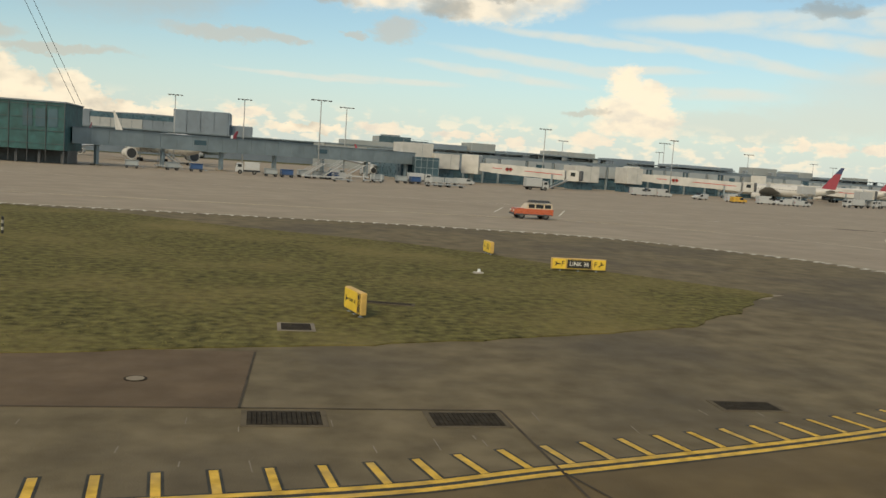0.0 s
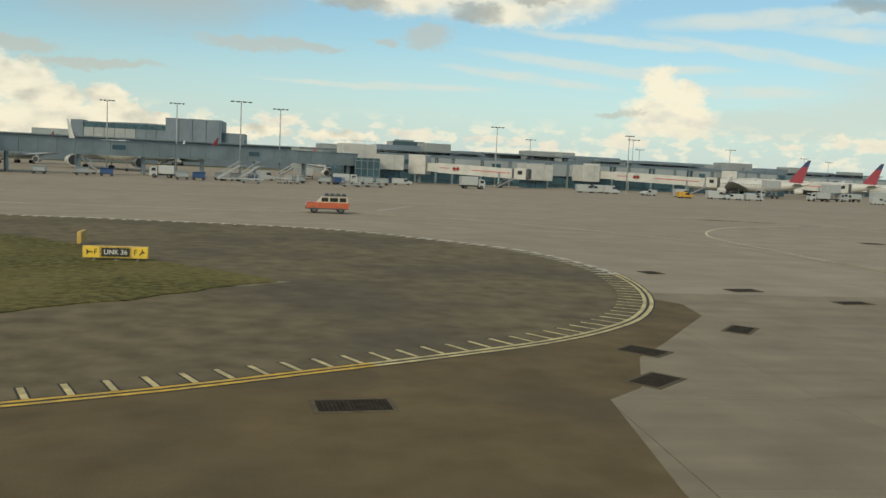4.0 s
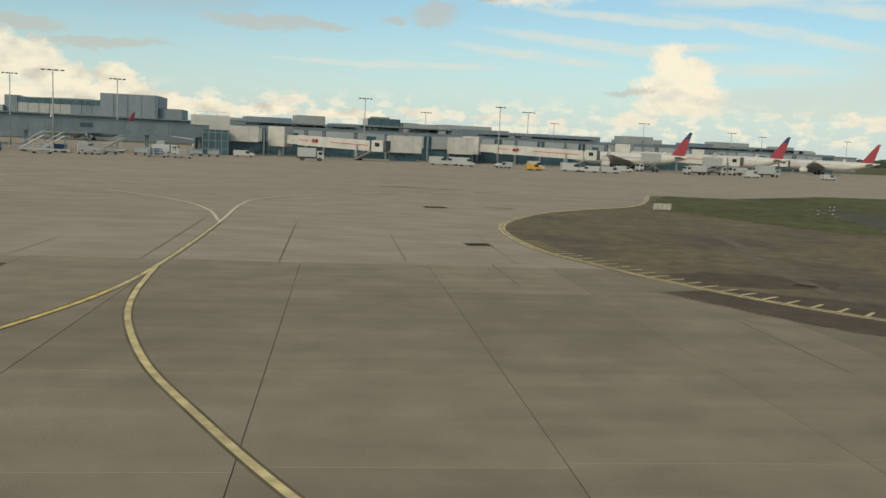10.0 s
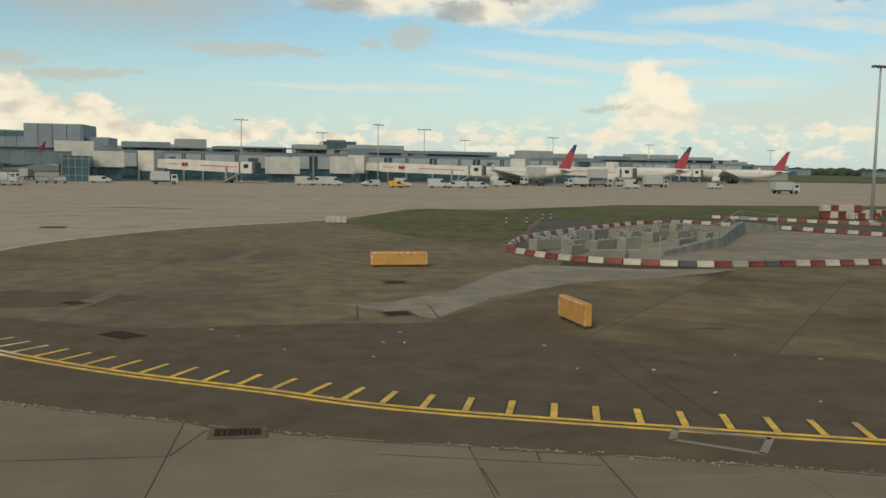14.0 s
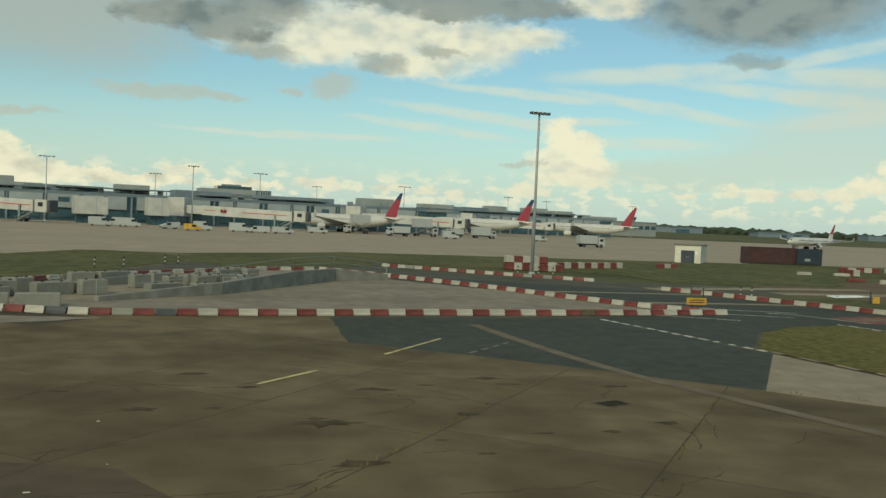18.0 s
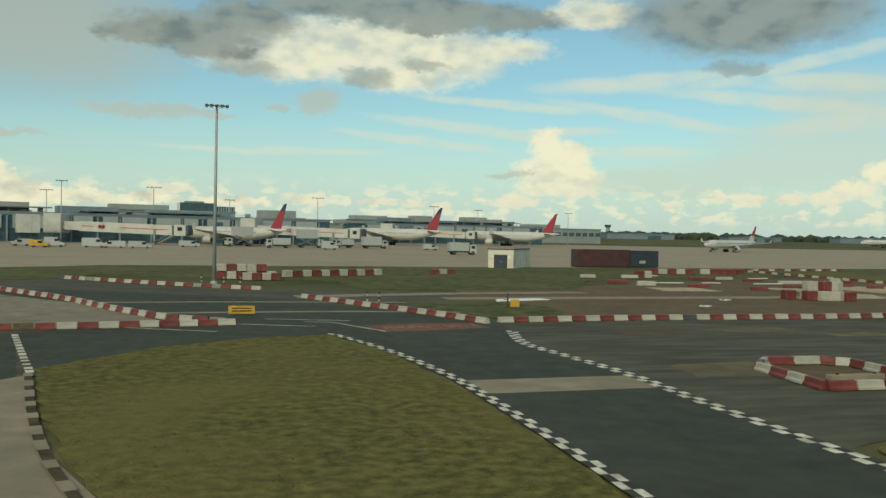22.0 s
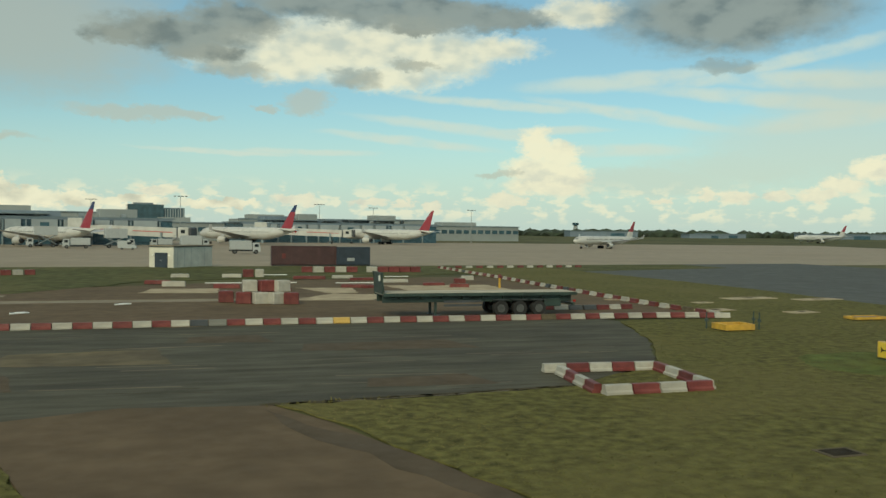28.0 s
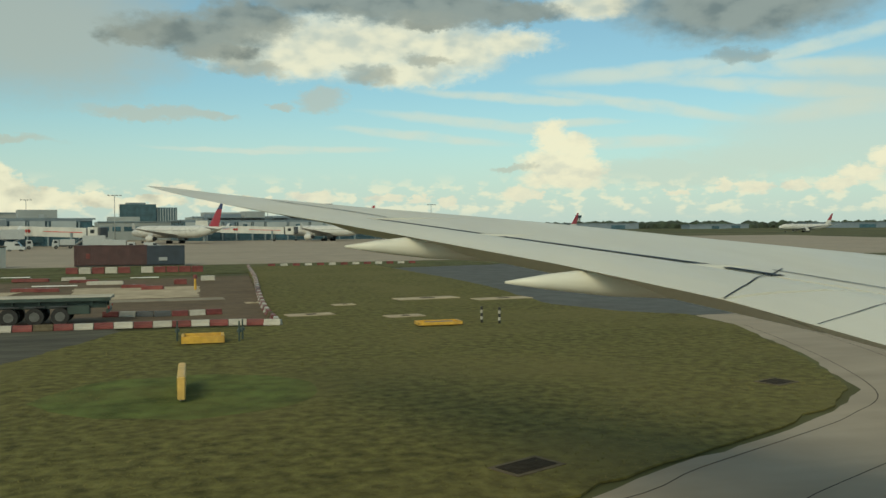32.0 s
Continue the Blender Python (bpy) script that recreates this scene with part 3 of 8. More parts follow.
sheet("old_apron", [(147, -5), (163, -5), (161.5, 14.55), (160.1, 15.3), (157.4, 19.1), (155.3, 21.3), (152, 24.2), (149.4, 26.4), (146, 24)], 0.0345, M["old_slab"],
      "old brown concrete beside the taxiway", "concrete")
sheet("concrete_apron_edge", [(149.5, 26.1), (155.9, 34.5), (157.2, 27.6), (158.5, 21.8), (160.1, 17.5), (161.2, 14.4), (158.5, 16.4)], 0.046,
      M["pale"], "pale triangular concrete panel", "concrete")
road_line = [(171.0, 14.2), (178.1, 14.0), (178.3, 31), (178.0, 41), (179.2, 46), (180, 50.4), (168.5, 70), (150, 80), (146, 76), (154, 66), (160.5, 52.5), (153.3, 47.8), (155.9, 36),
             (160.3, 41.8), (164.4, 44.5), (168.8, 45.6), (170.5, 38.5), (171.2, 31)]
sheet("road", road_line, 0.048, M["road"], "smooth dark asphalt service road", "road")
sheet("road_band", [(171.3, 28.1), (178.2, 28.2), (178.2, 30.9), (171.3, 30.8)], 0.052, M["pale"], "pale concrete band across the road", "concrete")
GRASS_C = [(156.0, 35.7), (160.3, 41.5), (164.4, 44.2), (168.6, 45.3), (170.2, 38.5), (170.8, 31), (170.8, 25), (170.5, 19), (170.4, 14.3), (161.0, 14.5), (160.1, 17.5),
           (158.7, 21.8), (157.4, 27.6)]
sheet("grass_island_3", GRASS_C, 0.09, M["grass_green"], "straw-tinged grass island beside the road", "grass", 0.16)
GRASS_D = [(178.9, 14.3), (178.9, 18.6), (184.3, 20.9), (189.3, 22.0), (196.1, 24.8), (202.6, 26.3), (206.0, 26.3), (208.0, 19.5), (209.5, 14.6)]
sheet("grass_verge", GRASS_D, 0.08, M["grass_green"], "rough grass verge of the taxiway", "grass", 0.2)
sheet("brown_panel", [(205.6, 26.9), (209.4, 28.4), (214.0, 27.8), (215.4, 24.9), (218.6, 14.7), (209.6, 14.7), (208.2, 19.0)], 0.05, M["mud"],
      "smooth brown asphalt panel between grass edges", "asphalt")
GRASS_E = [(214.2, 27.7), (220, 28.0), (225, 28.8), (231, 33.2), (235, 41.0), (238, 50.0), (246, 50), (249, 128), (267, 128), (268.2, 92), (268, 77), (266.1, 58), (268.5, 51.6), (271.3, 48.6), (270.8, 43.0),
           (267.0, 32.6), (263.2, 24.9), (260.0, 22.2), (257.3, 20.7), (252.5, 18.4), (249.4, 16.7), (240, 14.2), (218.8, 14.8), (215.6, 24.9)]
sheet("grass_field", GRASS_E, 0.075, M["grass_green"], "wide rough grass field, green and straw brown", "grass", 0.16)
GRASS_F = [(150, 128), (300, 142), (300, 128), (252, 112), (225, 104), (200, 92), (186, 84), (172, 96), (150, 104)]
sheet("grass_strip", GRASS_F, 0.06, M["grass_far"], "long grass strip before the apron", "grass", 0.3)
sheet("works_ground", [(180.5, 51.2), (246, 52), (247.2, 80), (248, 104), (225, 98), (205, 88), (186, 80)], 0.055, M["mud"],
      "brown gravelly ground of the works compound", "ground", 0.3)
sheet("grass_patch", [(177, 97), (189, 108), (209, 102), (205, 90), (198, 79.5), (177, 80.5)], 0.066, M["grass_far"], "green grass beside the works compound", "grass", 0.3)
sheet("grass_patch", [(177.5, 67), (185, 66.5), (188, 61), (186, 53.5), (180.6, 52)], 0.066, M["grass_far"], "small green grass patch behind the barriers", "grass", 0.3)
sheet("grass_patch", [(126, 104), (133, 86), (150, 96), (152, 104), (150, 128), (140.8, 115)], 0.064, M["grass_far"], "dull grass wedge before the apron", "grass", 0.3)
sheet("works_strip", [(170, 73), (182, 76), (198, 77.8), (198, 75.8), (184, 74.2), (170, 70.5)], 0.062, M["pale"], "pale concrete strip through the grass", "concrete", 0.15)
sheet("works_strip", [(182, 68.5), (244, 70), (244, 72.5), (182, 71)], 0.06, M["pale"], "pale concrete strip inside the compound", "concrete", 0.15)


# ---------------------------------------------------------------- painted lines
def ticks(name, line, step, length, width, z, side, mat, label, first=0.0, keep=None, lean=0.0):
    bm = bmesh.new()
    for x, y, tx, ty in at_length(line, step, first):
        if keep and not keep(x, y):
            continue
        nx, ny = -ty * side, tx * side
        hw = width / 2
        ax, ay = x + nx * 0.06, y + ny * 0.06
        bx, by = x + (nx + tx * lean) * length, y + (ny + ty * lean) * length
        vs = [bm.verts.new((ax - tx * hw, ay - ty * hw, z)), bm.verts.new((ax + tx * hw, ay + ty * hw, z)),
              bm.verts.new((bx + tx * hw, by + ty * hw, z)), bm.verts.new((bx - tx * hw, by - ty * hw, z))]
        f = bm.faces.new(vs if side > 0 else vs[::-1])
    return marking(name, bm, mat, label)


FAR_A = next(i for i, q in enumerate(EDGE_A) if q[1] > 47)
MID_A = next(i for i, q in enumerate(EDGE_A) if q[0] > 29)
MID_B = next(i for i, q in enumerate(EDGE_B) if q[0] < 93)
FAR_B = next(i for i, q in enumerate(EDGE_B) if q[1] > 52)
for off in (-0.34, -0.04):
    marking("edge_line", ribbon(EDGE_A[:MID_A], off, 0.17, 0.032, 0.004), M["yellow"], "double yellow edge line on dark asphalt")
    marking("edge_line", ribbon(EDGE_A[MID_A - 1:FAR_A], off, 0.17, 0.032, 0.004), M["worn_yellow"], "worn double edge line on dark asphalt")
    marking("edge_line", ribbon(EDGE_A[FAR_A - 1:], off, 0.2, 0.032, 0.004, (1.2, 0.6)), M["white_line"], "worn pale edge line on dark asphalt")
    marking("edge_line", ribbon(EDGE_B[:MID_B], -off, 0.17, 0.042, 0.004), M["yellow"], "double yellow edge line on brown asphalt")
    marking("edge_line", ribbon(EDGE_B[MID_B - 1:FAR_B], -off, 0.17, 0.042, 0.004), M["worn_yellow"], "worn double edge line on brown asphalt")
    marking("edge_line", ribbon(EDGE_B[FAR_B - 1:], -off, 0.17, 0.037, 0.004, (2.4, 0.6)), M["worn_yellow"], "worn double edge line on brown asphalt")
STEP_A, FIRST_A = 0.958, 0.642
TURN_B = next(i for i, q in enumerate(EDGE_B) if q[0] < 106.2)
STRETCHES_B = ((EDGE_B[:TURN_B + 1], 0.957, 0.208), (EDGE_B[TURN_B:FAR_B], 1.008, 0.69))
ticks("tick_border", EDGE_A[:FAR_A], STEP_A, 1.2, 0.27, 0.0345, 1, M["black_line"], "dark border under the yellow bars", FIRST_A)
for stretch, step_b, first_b in STRETCHES_B:
    ticks("tick_border", stretch, step_b, 1.28, 0.27, 0.0425, -1, M["black_line"], "dark border under the yellow bars", first_b, None, 0.05)
marking("edge_border", ribbon(EDGE_A[:FAR_A], -0.19, 0.62, 0.0285, 0.004), M["black_line"], "dark border under the edge line")
for worn in (0, 1):
    ticks("edge_ticks", EDGE_A[:FAR_A], STEP_A, 1.14, 0.16, 0.037, 1, M["worn_yellow" if worn else "yellow"],
          "row of short worn bars along the edge line" if worn else "row of short yellow bars along the edge line", FIRST_A,
          lambda x, y: (x > 20) == bool(worn))
for stretch, step_b, first_b in STRETCHES_B:
    for worn in (0, 1):
        if worn and stretch[-1][0] > 93:
            continue
        ticks("edge_ticks", stretch, step_b, 1.23, 0.16, 0.0455, -1, M["worn_yellow" if worn else "yellow"],
              "row of short worn bars along the edge line" if worn else "row of short yellow bars along the edge line", first_b,
              lambda x, y: (x < 93) == bool(worn), 0.05)
ticks("edge_ticks", EDGE_A[FAR_A - 1:], 1.0, 0.9, 0.22, 0.0335, 1, M["white_line"], "row of short worn white bars along the edge line")
marking("kerb_line", ribbon(OUT_B, 0.0, 0.05, 0.041, 0.004, (1.3, 0.7)), M["pale"], "worn white line at the edge of the asphalt")

FORK_1 = smooth_line([(50.5, 6.0), (56.1, 13.2), (58.2, 16.6), (60.6, 21.4), (62.3, 26.3), (63.4, 31.1), (64.0, 37.0), (64.5, 48.0), (64.8, 60.0),
                      (65.0, 72.0), (66.4, 80.6), (72.8, 91.3), (83.0, 99.6), (98, 105)], 0.7)
FORK_2 = smooth_line([(72.5, 8.0), (69.9, 12.9), (68.1, 16.8), (66.3, 21.2), (64.9, 26.5), (64.3, 31.2), (64.05, 37.0)], 0.7)
FORK_3 = smooth_line([(64.6, 58.0), (63.2, 66.0), (60.7, 73.0), (56.0, 80.5), (49.0, 88.0), (40.0, 93.0), (24, 94.0), (-60, 90.0)], 0.8)
near_1 = [q for q in FORK_1 if q[1] < 32]
mid_1 = [q for q in FORK_1 if 31 < q[1] < 58]
far_1 = [q for q in FORK_1 if q[1] > 57]
for k, (ln, w, mat, edge) in enumerate(((near_1, 0.21, "taxi_yellow", "joint"), (mid_1, 0.19, "worn_yellow", "slab_3"), (FORK_2, 0.19, "worn_yellow", "asphalt"), (far_1, 0.24, "pale_line", ""), (FORK_3, 0.22, "pale_line", ""))):
    if edge:
        marking("taxi_line_border", ribbon(ln, 0.0, w * 1.75, 0.022 + 0.0006 * k, 0.004), M[edge], "dark border beneath a taxi line")
    marking("taxi_line", ribbon(ln, 0.0, w, 0.027 + 0.0006 * k, 0.004), M[mat], "yellow taxi guide line curving over concrete" if edge else "pale worn taxi guide line curving over concrete")
marking("apron_line", ribbon(smooth_line([(-70, 90.5), (8, 93), (35, 95.5), (50, 90)], 1.0), 0, 0.18, 0.012, 0.004), M["worn_yellow"],
        "thin pale line across the apron")
for x0, y0, x1, y1 in ((36, 103, 42, 118), (28, 104, 33, 118), (95, 98, 112, 96), (60, 112, 84, 116), (10, 130, 60, 126), (-40, 140, 10, 136)):
    marking("apron_line", ribbon([(x0, y0), ((x0 + x1) / 2, (y0 + y1) / 2), (x1, y1)], 0, 0.2, 0.012, 0.004), M["white_line"], "short pale stand line")


def checker(name, line, z, label, cell=0.55, width=0.62):
    """A line of black and white squares in two rows."""
    white, black = bmesh.new(), bmesh.new()
    for i, (x, y, tx, ty) in enumerate(at_length(line, cell)):
        for row in (0, 1):
            bm = white if (i + row) % 2 else black
            nx, ny = -ty, tx
            o0, o1 = (row - 1) * width / 2, row * width / 2
            e = cell * 0.98
            bm.faces.new([bm.verts.new(v) for v in ((x + nx * o0, y + ny * o0, z), (x + tx * e + nx * o0, y + ty * e + ny * o0, z),
                                                    (x + tx * e + nx * o1, y + ty * e + ny * o1, z), (x + nx * o1, y + ny * o1, z))])
    marking(name, white, M["white_line"], label)
    marking(name, black, M["black_line"], label)


checker("road_edge_checks", smooth_line([(170.6, 13.0), (170.85, 18.0), (171.1, 24.0), (171.2, 31.0), (170.7, 37.0), (170.0, 41.0), (168.9, 45.4)], 0.5), 0.095,
        "black and white checked line at the grass edge", 0.6, 0.46)
checker("road_edge_checks", smooth_line([(178.0, 13.0), (178.0, 18.0), (178.2, 25.0), (178.5, 31.0), (178.2, 36.0), (177.9, 41.0), (179.1, 46.0)], 0.5), 0.056,
        "black and white checked line along the road")
edge_c = smooth_line([(160.3, 15.5), (158.4, 21.6), (157.1, 27.6), (155.9, 34.6)], 0.35)
marking("edge_stones", ribbon(edge_c, 0, 0.32, 0.094, 0.004, (1.0, 0.9)), M["pale"], "worn pale edge stones beside the grass")
marking("edge_stones", ribbon(edge_c, 0, 0.26, 0.09, 0.003), M["mud_dark"], "dark weedy gaps between edge stones")
marking("give_way_line", ribbon(smooth_line([(155.9, 35.0), (154.6, 41.0), (153.2, 47.6)], 0.3), 0, 0.3, 0.053, 0.004, (0.6, 0.4)), M["white_line"], "white dashed line across the road")
sheet("red_field", [(171.2, 49.9), (172.0, 46.6), (175.2, 47.1), (178.5, 48.1), (178.2, 50.6), (174.5, 50.6)], 0.0525, M["red_paint"], "worn red painted field with faded lettering on the road", "road marking", 0.05)
lrnd = random.Random(8)
for dark in (0, 1):
    bm = bmesh.new()
    for k in range(10):
        cx = 172.5 + k * 0.58 + (0.25 if k > 4 else 0)
        for e in ((-0.17, 0.17) if lrnd.random() < 0.7 else (0.0,)):
            box_into(bm, cx + e + 0.05 * dark, 48.45 + 0.1 * k + (0.03 if dark else 0), 0.0545 + 0.0015 * (1 - dark), 0.13, 1.15, 0.004)
        if lrnd.random() < 0.7:
            box_into(bm, cx, 48.45 + 0.1 * k + lrnd.choice((-0.5, 0.5)), 0.0545 + 0.0015 * (1 - dark), 0.34, 0.2, 0.004)
    marking("road_writing", bm, M["road"] if dark else M["dull"], "faded bars of lettering on a red road field")
marking("road_line", ribbon(smooth_line([(168.2, 52.0), (169.7, 51.7), (170.9, 49.2), (172.0, 46.7)], 0.4), 0, 0.16, 0.0535, 0.004), M["white_line"], "worn white line beside a red road field")
for ln in ([(158, 58), (172, 58.5), (182, 57)], [(150, 66), (166, 66.5), (186, 65)]):
    marking("road_line", ribbon(smooth_line(ln, 0.8), 0, 0.9, 0.053, 0.004), M["pale"], "pale concrete strip across the dark road")
for x0, y0, x1, y1 in ((132.0, 28.0, 134.2, 30.4), (137.4, 34.0, 141.0, 38.6), (158, 50, 163, 47.5), (163.5, 51.5, 168.5, 49.5), (166, 54, 171, 52.5)):
    marking("road_line", ribbon([(x0, y0), ((x0 + x1) / 2, (y0 + y1) / 2), (x1, y1)], 0, 0.16, 0.054, 0.004), M["white_line"] if x0 > 141 else M["worn_yellow"], "short worn painted line")
STRIP = [(144.3, 44.0), (144.9, 36.5), (145.9, 29.6), (147.3, 24.9), (149.0, 19.8), (150.6, 15.0)]
marking("road_line", ribbon(smooth_line([(141.1, 34.4), (142.7, 36.1), (144.2, 37.8)], 0.2), 0, 0.14, 0.054, 0.004, (0.7, 0.5)), M["dull"], "short worn pale dashes")
marking("worn_strip", ribbon(smooth_line(STRIP, 0.4), 0, 0.62, 0.0485, 0.003), M["asphalt_light"],
        "pale filled trench crossing road and old concrete")

for ln in ([(-12, 19.05), (0, 19.05), (5.6, 19.0), (5.75, 14.2), (5.9, 10)], [(-0.25, 19.0), (-0.1, 21.8), (0.05, 24.5)], [(5.75, 15.0), (6.6, 12.5), (7.4, 10)]):
    fine_ln = [(x0 + (x1 - x0) * k / 8, y0 + (y1 - y0) * k / 8) for (x0, y0), (x1, y1) in zip(ln, ln[1:]) for k in range(9)]
    marking("joint_line", ribbon(fine_ln, 0, 0.06, 0.038, 0.004), M["joint"], "dark joint in old concrete")
mrnd = random.Random(41)
for ln, w in (([(101.6, 70.7), (97.9, 52.8), (94.3, 42.8), (91.6, 29.0)], 0.8), ([(88.5, 57.8), (94.6, 60.5), (100, 62)], 0.5)):
    marking("worn_strip", ribbon(smooth_line(ln, 0.5), 0, w, 0.036, 0.003), M["asphalt_light"], "paler repaired strip in the asphalt")
bm = bmesh.new()
for x, y, tx, ty in at_length(OUT_B, 0.09):
    if x < 131 and mrnd.random() < 0.75 and math.sin(x * 1.7) + math.sin(x * 0.53 + 1) > -0.7:
        o, w = mrnd.gauss(0.03, 0.06), mrnd.uniform(0.02, 0.09)
        box_into(bm, x - ty * o, y + tx * o, 0.045, w, w * mrnd.uniform(0.3, 0.8), 0.02, 0, mrnd.uniform(0, 180))
tagged(mesh_ob("kerb_crumbs", bm, M["pale"]), "ragged white crumbs along the asphalt edge", "debris", kind="stuff")
bm = bmesh.new()
for k in range(26):
    x = mrnd.uniform(98, 130)
    y = mrnd.uniform(15.5, 27) - 0.2 * (x - 112)
    box_into(bm, x, y, 0.047, mrnd.uniform(0.03, 0.15), mrnd.uniform(0.02, 0.06), 0.012, 0, mrnd.uniform(-40, 40))
tagged(mesh_ob("litter_crumbs", bm, M["white_line"]), "small white crumbs scattered on dark asphalt", "debris", kind="stuff")
sheet("loose_slab", [(119.8, 19.95), (121.5, 19.15), (123.6, 18.2), (126.4, 16.6), (124.6, 14.6), (121.6, 15.7), (120.5, 15.9), (119.5, 16.3), (118.7, 17.1), (118.0, 17.95)], 0.044, M["old_slab"], "worn lighter concrete piece in dark asphalt", "concrete", 0.06)
for ln in ([(109.7, 27.4), (109.45, 22), (109.3, 17.0)], [(110.7, 25.4), (110.3, 22), (110.0, 17.4)]):
    marking("joint_line", ribbon(smooth_line(ln, 0.4), 0, 0.05, 0.041, 0.004), M["joint"], "dark saw cut in the asphalt")
for ln, w, mat in (([(108.3, 16.0), (108.7, 16.7), (110.4, 15.8), (109.7, 14.9), (108.3, 16.0)], 0.16, "dull"),
                   ([(103.0, 30.7), (103.25, 34.0), (106.1, 33.8), (106.0, 30.65)], 0.06, "joint")):
    fine_ln = [(x0 + (x1 - x0) * k / 8, y0 + (y1 - y0) * k / 8) for (x0, y0), (x1, y1) in zip(ln, ln[1:]) for k in range(9)]
    marking("pit_outline", ribbon(fine_ln, 0, w, 0.0425, 0.004), M[mat], "worn outline of a filled pit in the asphalt")
bm = bmesh.new()
for k in range(46):
    x, y, d = mrnd.uniform(87, 110), mrnd.uniform(54, 80), mrnd.uniform(0.6, 3.2)
    if y > 54 + abs(x - 98) * 0.9:
        box_into(bm, x, y, 0.0355, d, mrnd.uniform(0.12, 0.4), 0.003, 0, mrnd.uniform(-25, 10))
marking("scuffs", bm, M["dull"], "pale scraped scuffs on the asphalt")
bm = bmesh.new()
for k in range(34):
    x, y, d = mrnd.uniform(184, 232), mrnd.uniform(30, 49), mrnd.uniform(1.5, 6.0)
    box_into(bm, x, y, 0.0415, d, mrnd.uniform(0.05, 0.22), 0.003, 0, mrnd.uniform(-7, 7))
marking("scuffs", bm, M["asphalt_light"], "pale worn streaks on the asphalt")
bm = bmesh.new()
for k in range(26):
    x, y = mrnd.uniform(184, 232), mrnd.uniform(29, 49)
    box_into(bm, x, y, 0.0425, mrnd.uniform(1.0, 5.0), mrnd.uniform(0.04, 0.1), 0.003, 0, mrnd.uniform(-12, 12))
marking("cracks", bm, M["joint"], "dark cracks in the asphalt")
for k in range(9):
    x, y, a, b = mrnd.uniform(184, 234), mrnd.uniform(31, 47), mrnd.uniform(1.5, 4.5), mrnd.uniform(0.8, 2.4)
    sheet("asphalt_patch", [(x - a, y - b * 0.7), (x + a, y - b), (x + a * 0.8, y + b), (x - a * 0.9, y + b * 0.8)], 0.0435 + 0.0006 * k, M["asphalt"] if k % 2 else M["asphalt_dark"],
          "irregular asphalt repair in the service area", "asphalt", 0.12)
bm = bmesh.new()
for k in range(90):
    x, y, d = mrnd.uniform(-8, 24), mrnd.uniform(11.5, 19.0), mrnd.uniform(0.25, 1.1)
    if y > 12.2 + 0.24 * max(0, x) + 3.2:
        box_into(bm, x, y, 0.037, 0.022, d * 0.7, 0.003, 0, mrnd.uniform(-6, 6))
marking("scratches", bm, M["dull"], "fine pale scratches on dark concrete")
sheet("concrete_fleck", [(22.6, 38.0), (24.6, 38.6), (26.4, 40.1), (25.2, 40.4), (23.4, 39.4)], 0.038, M["pale"], "pale worn fleck at the grass tip", "concrete", 0.1)

for x0, y0, x1, y1 in ((53.3, 19.9, 55.9, 14.0), (53.5, 22.6, 56.3, 14.6), (52.8, 25.4, 56.6, 14.7), (52.3, 27.0, 56.9, 14.9)):
    marking("tyre_mark", ribbon([(x0 + (x1 - x0) * k / 6, y0 + (y1 - y0) * k / 6) for k in range(7)], 0, 0.035, 0.026, 0.003), M["old_asphalt"], "thin dark tyre mark on concrete")
sheet("works_concrete", [(117.5, 51), (121, 48.2), (126, 47), (141, 48.4), (156, 50.2), (163, 51.2), (157, 60), (153, 68), (147, 78), (141, 85), (134, 82), (124, 72), (118.5, 64)], 0.047, M["dull"],
      "worn tan concrete behind the barriers", "concrete", 0.1)
# shade beside the grass, laid on the brown panel as a darker sheet
rim = [(213.7, 27.3), (214.75, 24.7), (215.75, 23.1), (216.45, 21.6), (217.0, 20.1), (217.6, 18.3), (218.7, 14.8)]
sheet("dirt_rim", rim + [(x - 0.9 - 0.25 * math.sin(2 * y), y - 0.4) for x, y in rim[::-1][:-1]], 0.0535, M["asphalt_dark"], "shade along the grass edge, painted as a dark ragged band", "dirt", 0.12)
marking("kerb_line", ribbon(smooth_line([(215.8, 27.86), (218.4, 28.02), (220.0, 28.12), (222.2, 28.4)], 0.3), 0, 0.05, 0.079, 0.004, (1.5, 0.3)), M["pale"], "thin pale kerb edge beside the grass")
marking("dirt_rim", ribbon(rough_edge([(213.6, 27.9), (215.4, 28.1), (217.0, 28.2), (220.0, 28.35), (224.6, 28.9)], 0.3, 0.1, 5), 0, 0.3, 0.0465, 0.004, (1.7, 0.6)), M["mud_dark"], "dark ragged dirt between asphalt and grass")
sheet("works_concrete", [(124.5, 45.9), (137, 46.8), (136.4, 37.3)], 0.0465, M["old_slab"], "brown concrete wedge before the barriers", "concrete", 0.1)
for x, y, a, b in ((133.4, 22.6, 1.1, 0.5), (137.6, 23.4, 0.5, 0.25), (128.6, 24.6, 0.7, 0.3), (141.0, 21.0, 0.4, 0.2), (131.6, 27.6, 0.5, 0.22)):
    pts = [(x + a * (0.75 + 0.35 * math.sin(3.1 * k + x)) * math.cos(k * math.tau / 14), y + b * (0.75 + 0.35 * math.sin(2.3 * k + y)) * math.sin(k * math.tau / 14)) for k in range(14)]
    sheet("oil_stain", pts, 0.0415, M["mud_dark"], "dark weedy stain on old concrete", "stain", 0.06)
